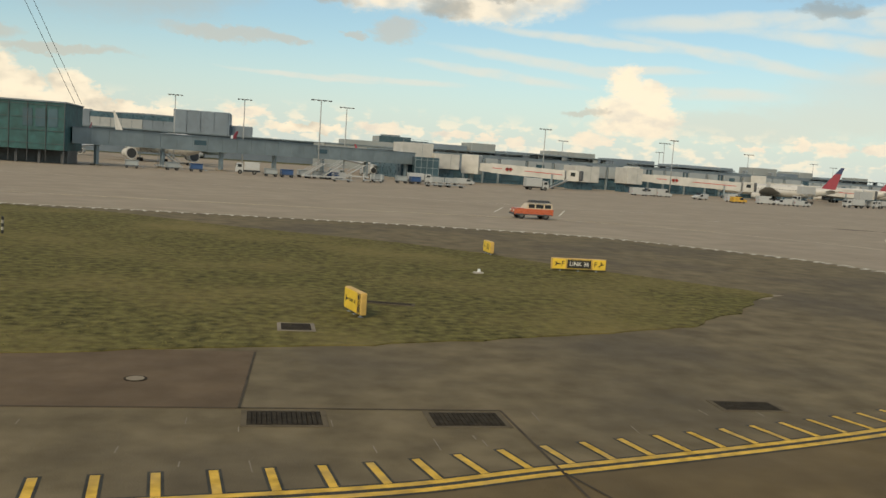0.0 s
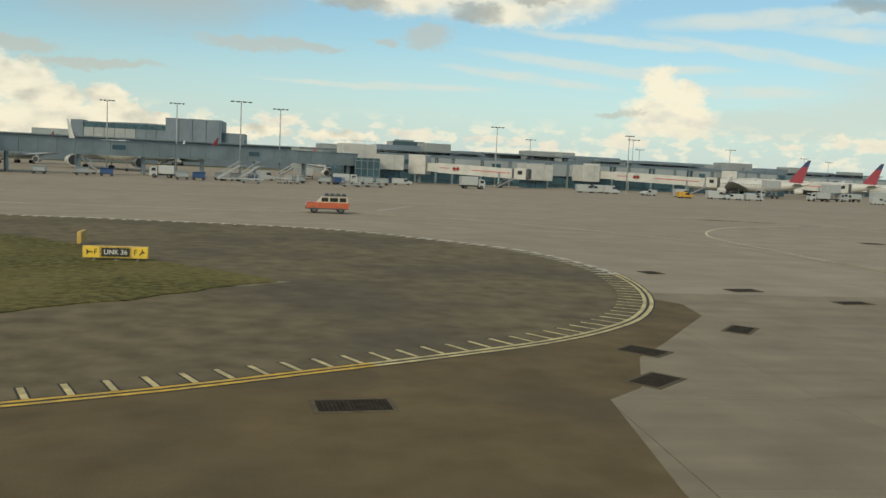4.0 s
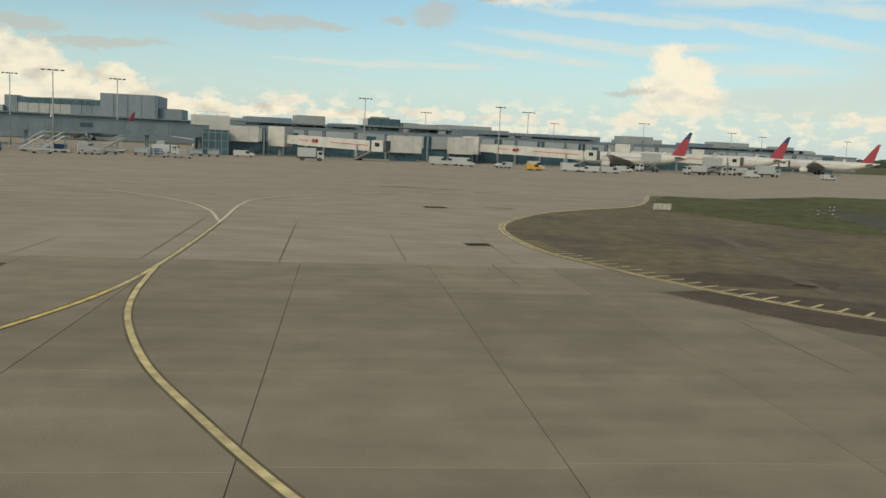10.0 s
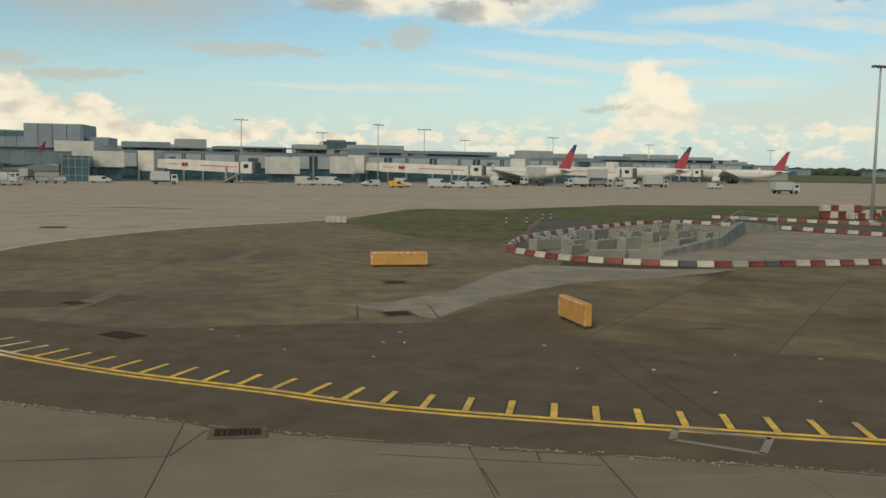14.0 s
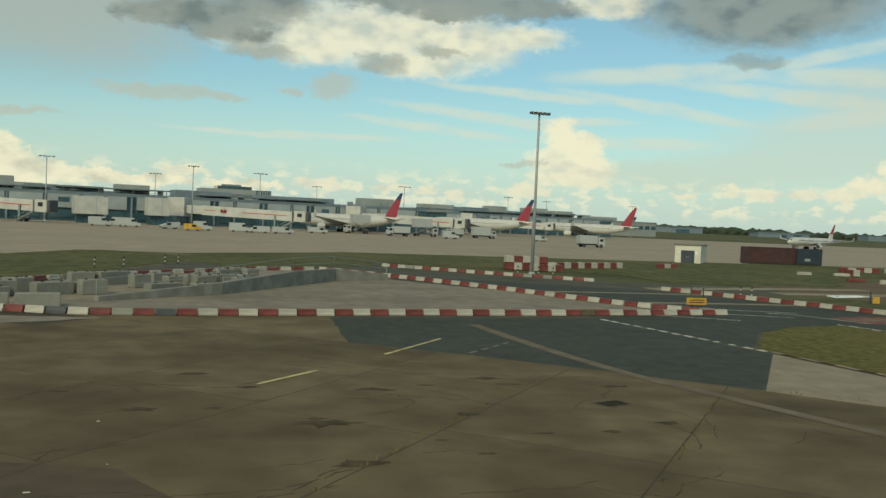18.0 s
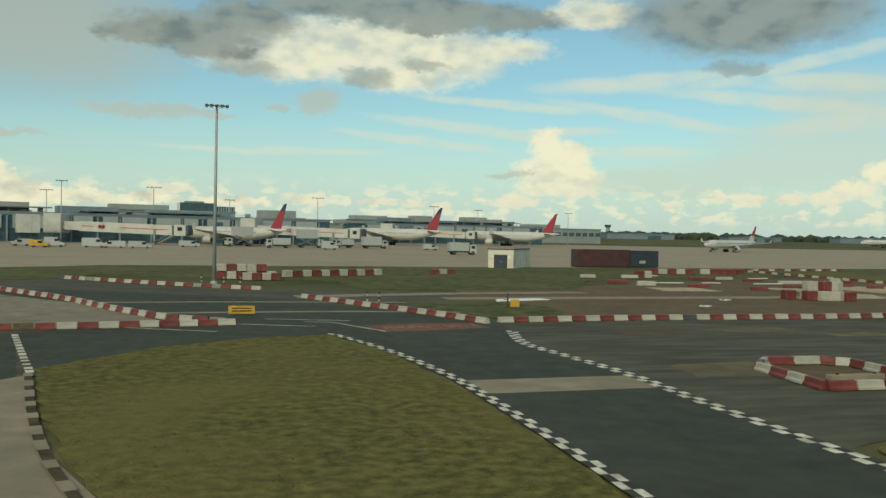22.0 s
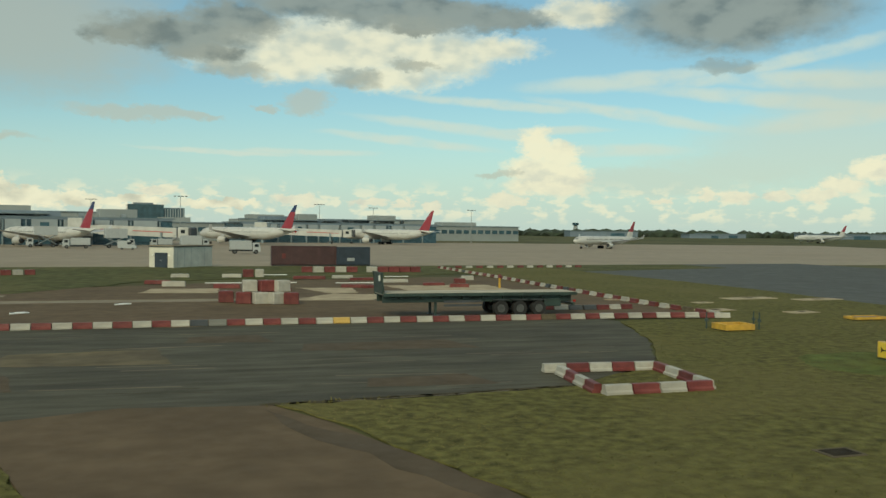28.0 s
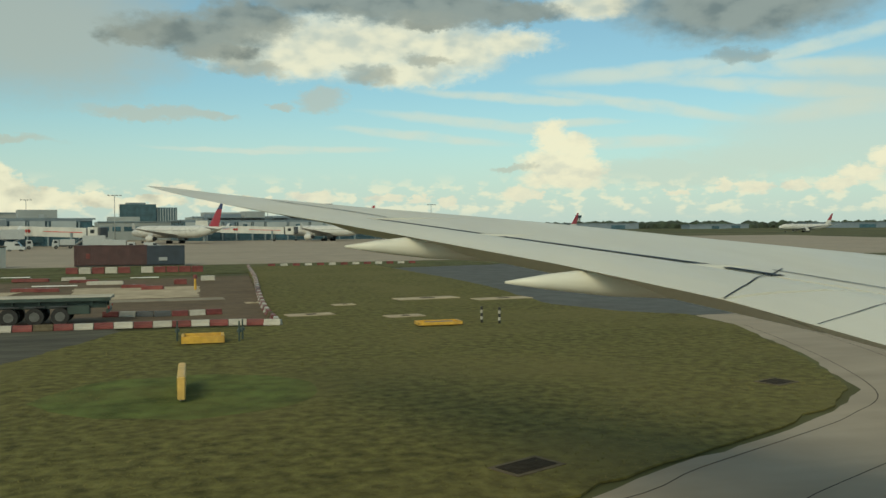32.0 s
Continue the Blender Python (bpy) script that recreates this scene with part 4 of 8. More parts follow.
for x, y, a, b in ((82.5, 110.2, 4.2, 1.3), (87.8, 108.5, 2.2, 0.7), (79.0, 94.5, 1.3, 0.4), (92.0, 104.0, 1.8, 0.6)):
    pts = [(x + a * (0.75 + 0.3 * math.sin(3.1 * k + x)) * math.cos(k * math.tau / 18), y + b * (0.75 + 0.3 * math.sin(2.3 * k + y)) * math.sin(k * math.tau / 18)) for k in range(18)]
    sheet("oil_stain", pts, 0.018 if x < 85 else 0.034, M["dull"] if x > 91 else M["asphalt_light"], "dull oil stain on the apron", "stain", 0.1)
ell = [(241.4 + 4.6 * math.cos(k * math.tau / 24), 30.4 + 3.9 * math.sin(k * math.tau / 24)) for k in range(24)]
sheet("lush_grass", ell, 0.079, M["lush"], "greener round patch of grass about the sign", "grass", 0.3)
sheet("dirt_patch", [(185.2, 27.6), (188.6, 27.4), (189.2, 31.8), (185.8, 32.0)], 0.05, M["mud"], "bare brown dirt inside the barrier square", "dirt", 0.3)
for off in (-0.5, -3.2, -7.4):
    marking("joint_line", ribbon(smooth_line([(240, 13.9), (249.6, 16.5), (252.7, 18.2), (257.5, 20.5), (260.2, 22.0), (263.5, 24.8), (267.3, 32.6), (271.0, 43.0)], 0.6), off, 0.035, 0.014, 0.003), M["joint"],
            "dark joint curving along the taxiway edge")

# ---------------------------------------------------------------- concrete slabs
SLAB_X, SLAB_Y, LEAN = 5.83, 6.35, 0.04
slab_meshes = {}


def slab_mesh(key, sx, sy, mat):
    if key not in slab_meshes:
        bm = box(0, 0, 0, sx, sy, 0.05, 0.006)
        me = bpy.data.meshes.new("slab")
        bm.to_mesh(me)
        bm.free()
        me.materials.append(mat)
        slab_meshes[key] = me
    return slab_meshes[key]


paving = thing("concrete_paving", 70, 15, 0, 0, "tan concrete apron slabs with dark joints", "paving", kind="structure")
bed = mesh_ob("joint_bed", box(-0.4, -4.3, 0.0, 90.0, 56.5, 0.03), M["joint"], paving)
ROWS = [(-17.75, -11.4), (-11.4, -5.05), (-5.05, 1.3), (1.3, 7.65), (7.65, 13.95), (13.95, 20.35), (20.35, 32.0), (32.0, 39.4)]
for i in range(-3, 13):
    for j, (ya, yb) in enumerate(ROWS):
        y = (ya + yb) / 2
        x = 40.0 + SLAB_X * (i + 0.5) + LEAN * y - 0.75
        grade = max(0, min(3, i - 6))
        s = new("slab", slab_mesh((grade, j if j > 4 else 0), SLAB_X - 0.024, yb - ya - 0.03, M["slab_%d" % grade]))
        s.parent = paving
        s.matrix_basis = pose(x - 70, y - 15, 0.0, 0, 0, -math.degrees(LEAN))
for ln in ([(84.9, 27.1), (84.6, 20.3)], [(86.7, 20.2), (89.5, 23.5)], [(86.7, 18.0), (91.6, 17.9)], [(92.35, 16.5), (98.24, 16.3)], [(98.24, 16.3), (98.8, 17.9)],
           [(106.5, 16.4), (106.3, 13.0)], [(105.4, 16.4), (105.2, 15.1)], [(104.0, 14.9), (104.0, 13.5)], [(102.2, 15.9), (106.3, 14.7)], [(74.9, 40.4), (75.3, 52.6)],
           [(78.8, 34.2), (79.0, 40.4)], [(79.0, 40.4), (80.9, 40.8)], [(80.3, 40.8), (80.8, 52.8)], [(57.7, 46.6), (57.4, 40.0)], [(53.9, 39.2), (57.4, 39.9)],
           [(86.9, 13.9), (100, 13.6)], [(63.0, 39.4), (63.6, 60.0)], [(69.0, 39.4), (69.6, 58.0)], [(46.0, 52.0), (82.0, 53.2)], [(48, 64), (84, 65.5)], [(50, 80), (90, 83)]):
    marking("joint_line", ribbon([(ln[0][0] + (ln[1][0] - ln[0][0]) * k / 6, ln[0][1] + (ln[1][1] - ln[0][1]) * k / 6) for k in range(7)], 0, 0.03, 0.0265, 0.003),
            M["joint"], "thin dark joint in tan concrete")
wrnd = random.Random(77)
bm = bmesh.new()
for k in range(60):
    x, y = wrnd.uniform(112, 158), wrnd.uniform(15, 34)
    if y + 0.85 * x < 156 and y > 8 + (131 - x) * 0.6:
        px, py, a = x, y, radians(wrnd.choice((50, -40, 10)) + wrnd.uniform(-14, 14))
        for q in range(wrnd.randint(4, 9)):
            step = wrnd.uniform(0.25, 0.6)
            box_into(bm, px, py, 0.0405, step * 1.1, wrnd.uniform(0.012, 0.04), 0.003, 0, math.degrees(a))
            a += wrnd.uniform(-0.5, 0.5)
            px, py = px + math.cos(a) * step, py + math.sin(a) * step
marking("cracks", bm, M["joint"], "wandering dark cracks in old concrete")
bm = bmesh.new()
for k in range(26):
    x, y = wrnd.uniform(114, 156), wrnd.uniform(15, 30)
    if y + 0.85 * x < 154 and y > 8 + (131 - x) * 0.6:
        n_ = wrnd.randint(7, 12)
        r_ = wrnd.uniform(0.12, 0.45)
        vs = [bm.verts.new((x + r_ * wrnd.uniform(0.5, 1.3) * 1.6 * math.cos(q * math.tau / n_), y + r_ * wrnd.uniform(0.5, 1.2) * 0.7 * math.sin(q * math.tau / n_), 0.0418)) for q in range(n_)]
        bm.faces.new(vs)
marking("weed_stains", bm, M["mud_dark"], "dark mossy spots on old concrete")
old = thing("old_paving", 135, 20, 0, 0, "old brown concrete slabs with cracked joints", "paving", kind="structure")

# ---------------------------------------------------------------- materials of the things
M["red_plastic"] = material("red_plastic", (0.165, 0.034, 0.03), 0.55, vary=0.2, scale=2.5, stain=0.45, stain_colour=(0.2, 0.07, 0.055),
                            stain_scale=1.2, per_object=0.25)
M["white_plastic"] = material("white_plastic", (0.42, 0.4, 0.345), 0.55, vary=0.12, scale=2.5, stain=0.5, stain_colour=(0.4, 0.37, 0.3),
                              stain_scale=1.2, per_object=0.2)
M["sign_yellow"] = material("sign_yellow", (0.72, 0.5, 0.05), 0.45, vary=0.08, scale=3.0, stain=0.25, stain_colour=(0.5, 0.36, 0.07), stain_scale=1.5)
M["sign_black"] = material("sign_black", (0.02, 0.02, 0.018), 0.45, vary=0.1)
M["sign_side"] = material("sign_side", (0.55, 0.36, 0.1), 0.5, vary=0.12, stain=0.4, stain_scale=2.0)
M["orange"] = material("orange_box", (0.41, 0.215, 0.055), 0.6, vary=0.1, scale=2.0, stain=0.4, stain_colour=(0.42, 0.23, 0.07), stain_scale=1.0)
M["iron"] = material("cast_iron", (0.034, 0.028, 0.019), 0.9, 0.0, vary=0.25, scale=4.0, world_space=True)
M["drain_kerb"] = material("drain_kerb", (0.11, 0.092, 0.062), 0.9, vary=0.15, world_space=True)
M["pit"] = material("drain_dark", (0.022, 0.018, 0.013), 0.9, world_space=True)
M["steel"] = material("galvanised_steel", (0.34, 0.36, 0.36), 0.45, 0.7, vary=0.1, scale=2.0)
M["grey_paint"] = material("grey_paint", (0.3, 0.32, 0.32), 0.5, vary=0.08, scale=1.0, stain=0.3, stain_scale=0.5)
M["lens"] = material("lamp_glass", (0.6, 0.62, 0.6), 0.15, vary=0.03)
M["pit_concrete"] = material("cast_concrete", (0.24, 0.24, 0.21), 0.9, vary=0.18, scale=1.0, stain=0.5, stain_scale=0.6, bump=0.3, per_object=0.2)
M["hut_wall"] = material("hut_wall", (0.6, 0.58, 0.5), 0.7, vary=0.08, scale=1.0, stain=0.35, stain_scale=0.4)
M["dark_grey"] = material("dark_grey", (0.055, 0.06, 0.065), 0.5, vary=0.15, scale=1.5)
M["maroon"] = material("maroon_steel", (0.07, 0.032, 0.031), 0.5, vary=0.2, scale=0.8, stain=0.4, stain_scale=0.5)
M["navy"] = material("navy_steel", (0.03, 0.042, 0.06), 0.5, vary=0.2, scale=0.8, stain=0.3, stain_scale=0.5)
M["trailer_green"] = material("trailer_green", (0.03, 0.05, 0.042), 0.5, vary=0.2, scale=1.5)
M["deck"] = material("timber_deck", (0.44, 0.4, 0.31), 0.85, vary=0.25, scale=1.5, stain=0.5, stain_scale=0.6, stretch=(0.3, 3, 1))
M["sand"] = material("tan_sand", (0.4, 0.335, 0.235), 0.95, vary=0.14, scale=0.8, stain=0.4, stain_colour=(0.19, 0.155, 0.11), stain_scale=0.3, world_space=True)
M["rubber"] = material("rubber", (0.018, 0.018, 0.018), 0.85, vary=0.2)
M["rim"] = material("wheel_rim", (0.13, 0.13, 0.125), 0.45, 0.6, vary=0.15)
M["skip_yellow"] = material("skip_yellow", (0.55, 0.33, 0.045), 0.6, vary=0.2, scale=2.0, stain=0.5, stain_colour=(0.25, 0.15, 0.05), stain_scale=1.5)
M["tarp"] = material("white_sheet", (0.78, 0.78, 0.74), 0.5, vary=0.08, scale=1.0, bump=0.4, bump_scale=3.0)
M["car_orange"] = material("car_orange", (0.42, 0.1, 0.045), 0.3, vary=0.05)
M["car_cream"] = material("car_cream", (0.5, 0.42, 0.3), 0.35, vary=0.05)
M["car_white"] = material("car_white", (0.4, 0.42, 0.42), 0.3, vary=0.05, per_object=0.15)
M["glass"] = material("dark_window_glass", (0.02, 0.026, 0.03), 0.08, vary=0.1)
M["lamp_white"] = material("headlamp", (0.75, 0.75, 0.7), 0.15, vary=0.02)
M["lamp_red"] = material("tail_lamp", (0.4, 0.02, 0.02), 0.2, vary=0.02)


# ---------------------------------------------------------------- red and white barriers
def barrier_mesh(mat):
    """A moulded barrier block, 1 m long: a broad foot, sloping sides and a narrow top."""
    bm = bmesh.new()
    prof = [(-0.22, 0.0), (0.22, 0.0), (0.22, 0.09), (0.15, 0.13), (0.13, 0.315), (0.1, 0.34), (-0.1, 0.34), (-0.13, 0.315), (-0.15, 0.15), (-0.22, 0.09)]
    ends = []
    for x in (-0.49, 0.49):
        ends.append([bm.verts.new((x, a, b)) for a, b in prof])
    n = len(prof)
    for i in range(n):
        bm.faces.new((ends[0][i], ends[0][(i + 1) % n], ends[1][(i + 1) % n], ends[1][i]))
    bm.faces.new(ends[0][::-1])
    bm.faces.new(ends[1])
    bmesh.ops.recalc_face_normals(bm, faces=bm.faces)
    me = bpy.data.meshes.new("barrier_block")
    bm.to_mesh(me)
    bm.free()
    me.materials.append(mat)
    return me


BLOCKS = (barrier_mesh(M["red_plastic"]), barrier_mesh(M["white_plastic"]))
ODD_BLOCKS = (barrier_mesh(M["dark_grey"]), barrier_mesh(M["dark_grey"]), barrier_mesh(M["drain_kerb"]), barrier_mesh(M["pit_concrete"]))
odd = random.Random(23)
rnd = random.Random(11)


def barrier_row(points, label, step=1.0, first=0, z=0.06, group="barrier rows", other=None):
    line = smooth_line(points, 0.5) if len(points) > 2 else points
    x0, y0 = points[0]
    row = thing("barrier_row", x0, y0, z, 0, label, "barrier", group)
    for i, (x, y, tx, ty) in enumerate(at_length(line, step)):
        usual = ODD_BLOCKS[odd.randrange(4)] if odd.random() < 0.07 else BLOCKS[(i + first) % 2]
        b = new("barrier_block", other.get(i, BLOCKS[(i + first) % 2]) if other else usual)
        b.parent = row
        b.matrix_basis = pose(x - x0 + tx * 0.5, y - y0 + ty * 0.5, rnd.uniform(-0.012, 0.0), 0, 0,
                              math.degrees(math.atan2(ty, tx)) + rnd.uniform(-2.5, 2.5))
    return row


LOW = "line of low red and white plastic barrier blocks"
barrier_row([(115.0, 55.5), (117.0, 50.6), (120.3, 47.7), (125.8, 46.4), (134.0, 47.0), (141.0, 47.9), (149.0, 48.8), (156.0, 49.7), (163.8, 50.8)], LOW, 1.04)
barrier_row([(115.2, 56.5), (118.3, 64.3), (124.3, 72.0), (134.2, 82.0), (138.0, 84.0), (141.0, 85.2)], "dusty red and white barrier blocks round the concrete pit", 1.25)
barrier_row([(141.6, 85.5), (147.0, 78.0), (153.0, 68.3), (157.0, 60.0), (160.3, 54.2), (163.6, 51.4)], LOW, 1.05, 1)
barrier_row([(149.0, 95.8), (156.0, 89.0), (162.3, 83.5), (167.9, 79.2)], LOW, 1.05)
barrier_row([(170.4, 70.4), (174.8, 60.8), (177.0, 56.0), (179.1, 50.2)], LOW, 1.05, 1)
YELLOW_BLOCK = barrier_mesh(M["sign_side"])
barrier_row([(180.0, 50.8), (189.8, 51.5), (204.9, 51.5), (213.8, 51.9), (227.5, 51.8), (242.2, 51.6), (246.3, 50.6)], LOW + " beside the works", 1.028, 1, other={31: ODD_BLOCKS[0], 32: ODD_BLOCKS[3], 39: YELLOW_BLOCK, 13: ODD_BLOCKS[0], 52: ODD_BLOCKS[2]})
barrier_row([(246.4, 51.5), (246.4, 60.3), (247.1, 77.0), (248.3, 100.0), (249.2, 128.0)], "long line of small red and white barrier blocks over grass", 1.6, 1)
barrier_row([(243.5, 58.3), (240.2, 57.9), (236.5, 58.6)], LOW + " on the grass", 1.05)
barrier_row([(252, 128), (275, 131)], "far row of low barrier blocks on the grass", 1.8)


def barrier_square(corners, label, sides=None):
    x0, y0 = corners[0]
    sq = thing("barrier_enclosure", x0, y0, 0.07, 0, label, "barrier", "barrier enclosures")
    k = 0
    for (xa, ya), (xb, yb) in sides or zip(corners, corners[1:] + corners[:1]):
        k = 1 if sides else k
        d = math.hypot(xb - xa, yb - ya)
        n = max(2, round(d / (1.03 if sides else 1.12)))
        for i in range(n):
            t = (i + 0.5) / n
            b = new("barrier_block", BLOCKS[k % 2])
            k += 1
            b.parent = sq
            b.matrix_basis = pose(xa + (xb - xa) * t - x0, ya + (yb - ya) * t - y0, 0, 0, 0,
                                  math.degrees(math.atan2(yb - ya, xb - xa)) + rnd.uniform(-2, 2)) @ Matrix.Diagonal((d / n * 0.97, 1, 1, 1))
    return sq


barrier_square([(184.1, 26.6), (189.0, 26.4), (189.65, 31.6), (188.6, 32.5), (185.9, 32.6), (184.6, 31.3)], "square of red and white barrier blocks round an opening in asphalt")
SQUARE_E = [(225.1, 26.95), (229.4, 27.0), (229.85, 31.6), (225.0, 31.95)]
barrier_square(SQUARE_E, "square of red and white barrier blocks on the grass edge",
               [(SQUARE_E[0], SQUARE_E[1]), (SQUARE_E[1], SQUARE_E[2]), (SQUARE_E[2], SQUARE_E[3]), ((225.5, 31.4), (225.05, 27.2))])


def big_block(x, y, z, sx, sy, sz, mat, rz=0.0, label="large red plastic water barrier, stacked"):
    b = thing("water_barrier", x, y, z, rz, label, "barrier", "stacked water barriers")
    part("body", box(0, 0, sz / 2, sx, sy, sz, 0.06), mat, b)
    part("foot_ledge", box(0, 0, 0.05, sx * 1.01, sy * 1.04, 0.1, 0.02), mat, b)
    part("cap", rod((0, 0, sz - 0.01), (0, 0, sz + 0.04), 0.07, seg=8), M["grey_paint"], b)
    return b


WB, RB = M["white_plastic"], M["red_plastic"]
RED_L, WHITE_L = "large red plastic water barrier, stacked", "large white plastic water barrier, stacked"
for i in range(6):
    big_block(165.0 + i * 1.05, 96.3 - (i % 2) * 0.1, 0.07, 1.0, 0.9, 0.85, WB if i % 2 else RB, 0, WHITE_L if i % 2 else RED_L)
for i in range(5):
    big_block(165.0 + i * 1.05, 96.2, 0.93, 1.0, 0.9, 0.75, RB if i % 3 == 1 else WB, 0, RED_L if i % 3 == 1 else WHITE_L)
for i in range(4):
    big_block(167.6 + i * 1.0, 94.6, 0.07, 0.95, 0.85, 0.75, RB if i % 2 else WB, 0, RED_L if i % 2 else WHITE_L)
for i in range(11):
    big_block(172.5 + i * 1.15, 101.0 + i * 0.5, 0.07, 1.08, 0.7, 0.75, RB if i % 2 else WB, 24, RED_L if i % 2 else WHITE_L)
for i, (x, y) in enumerate(((192.5, 110), (193.7, 110.4), (194.9, 110.8))):
    big_block(x, y, 0.06, 1.1, 0.6, 0.6, WB if i == 1 else RB, 15, WHITE_L if i == 1 else RED_L)
for i, (x, y, z, m) in enumerate(((215.9, 67, 0, 1), (217.1, 66.6, 0, 0), (218.3, 66.2, 0, 0), (219.3, 66.0, 0, 1), (216.6, 68.2, 0, 0), (217.6, 68.0, 0, 0),
                                  (216.4, 67.6, 0.86, 0), (217.6, 67.2, 0.86, 1), (218.7, 67.0, 0.86, 0), (214.7, 68.4, 0.0, 1))):
    big_block(x, y, 0.07 + z, 1.1, 0.9, 0.85, RB if m else WB, 12 * (i % 3), RED_L if m else WHITE_L)
LIE_R, LIE_W = "red plastic barrier lying in the works compound", "white plastic barrier lying in the works compound"
for i in range(2):
    x, y = 206 + 6 * rnd.random(), 84 + 10 * rnd.random()
    big_block(x, y, 0.06, 1.5 + rnd.random(), 0.5, 0.3 + 0.2 * rnd.random(), RB if i % 3 else WB, rnd.uniform(-15, 15), LIE_R if i % 3 else LIE_W)
for x, y, sx, h, red in ((220.2, 80.3, 1.8, 0.35, 1), (229.4, 83.5, 2.0, 0.3, 1), (227.6, 84.2, 2.4, 0.3, 1), (238.2, 83.5, 1.9, 0.35, 1), (236.4, 86.5, 2.2, 0.3, 1), (233.4, 92.2, 3.4, 0.35, 0),
                         (231.0, 96.5, 2.8, 0.3, 1), (225.5, 99.5, 3.6, 0.35, 1), (229.5, 100.5, 2.4, 0.35, 0), (217.2, 103.4, 2.2, 0.4, 0), (211.5, 104.0, 2.0, 0.4, 0), (219.1, 104.3, 1.2, 0.9, 1),
                         (220.4, 104.4, 1.0, 0.9, 0), (215.6, 84.5, 2.4, 0.4, 1), (240.5, 90.5, 1.2, 0.5, 1), (243.2, 96, 1.4, 0.5, 0)):
    big_block(x, y, 0.06, sx, 0.6, h, RB if red else WB, rnd.uniform(-8, 8), LIE_R if red else LIE_W)
for i in range(10):
    x = 227.5 + i * 1.5 + (1.2 if i > 4 else 0)
    big_block(x, 115.4, 0.06, 1.4, 0.6, 0.75, WB if i in (1, 3, 5) else RB, rnd.uniform(-4, 4), "white plastic water barrier on the grass strip" if i in (1, 3, 5) else "red plastic water barrier on the grass strip")
for x, y, ln, a in ((216, 91.8, 4.2, 0), (221.9, 91.9, 2.4, -2), (229, 90.7, 4.0, 1), (236.5, 103, 3.0, 2), (222.5, 108, 3.0, 0)):
    s = thing("timber_plank", x, y, 0.065, a, "thin pale plank lying in the works compound", "plank", "loose planks")
    part("board", box(0, 0, 0.06, ln, 0.3, 0.07, 0.01), M["tarp"], s)
    part("batten", box(0.4, 0, 0.01, 0.1, 0.26, 0.05), M["deck"], s)
for outline in ([(231.3, 87), (232.3, 72.1), (242.1, 73.5), (242.3, 86.9)], [(222.1, 84.4), (227.3, 83.7), (226.6, 77.2), (224.2, 76.1)], [(219.5, 69.4), (226.1, 68.7), (229.2, 74.0), (224.2, 76.1)],
                [(208, 79), (214.5, 78.4), (214.8, 84), (209, 84.6)]):
    sheet("sand_patch", outline, 0.068, M["sand"], "pale tan sand and board spread on the ground", "ground", 0.2)
mp = thing("marker_lamp", 241.9, 81.9, 0.06, 0, "yellow post with a red warning lamp", "post")
part("post", rod((0, 0, 0), (0, 0, 1.0), 0.12, 0.1, 10), M["skip_yellow"], mp)
part("lamp", rod((0, 0, 1.0), (0, 0, 1.35), 0.2, 0.16, 12), M["red_plastic"], mp)


# ---------------------------------------------------------------- taxiway signs
def lettering(words, size, mat, parent, m, name="lettering"):
    cu = bpy.data.curves.new(name, "FONT")
    cu.body, cu.size, cu.align_x, cu.align_y, cu.extrude = words, size, "CENTER", "CENTER", 0.004
    tmp = bpy.data.objects.new(name, cu)
    scene.collection.objects.link(tmp)
    me = bpy.data.meshes.new_from_object(tmp.evaluated_get(bpy.context.evaluated_depsgraph_get()))
    bpy.data.objects.remove(tmp)
    me.materials.clear()
    me.materials.append(mat)
    ob = new(name, me)
    ob.parent = parent
    ob.matrix_basis = m
    return ob


def arrow(parent, mat, x, y, z, size, turn):
    bm = bmesh.new()
    box_into(bm, 0.1 * size, 0, 0, size * 0.8, 0.004, size * 0.16)
    for s in (-1, 1):
        mm = Matrix.Translation((-0.16 * size, 0, s * 0.13 * size)) @ Matrix.Rotation(radians(s * 45), 4, "Y") @ Matrix.Diagonal((size * 0.5, 0.004, size * 0.15, 1))
        bmesh.ops.create_cube(bm, size=1.0, matrix=mm)
    ob = part("arrow", bm, mat, parent)
    ob.matrix_basis = Matrix.Translation((x, y, z)) @ Matrix.Rotation(radians(turn), 4, "Y")
    return ob


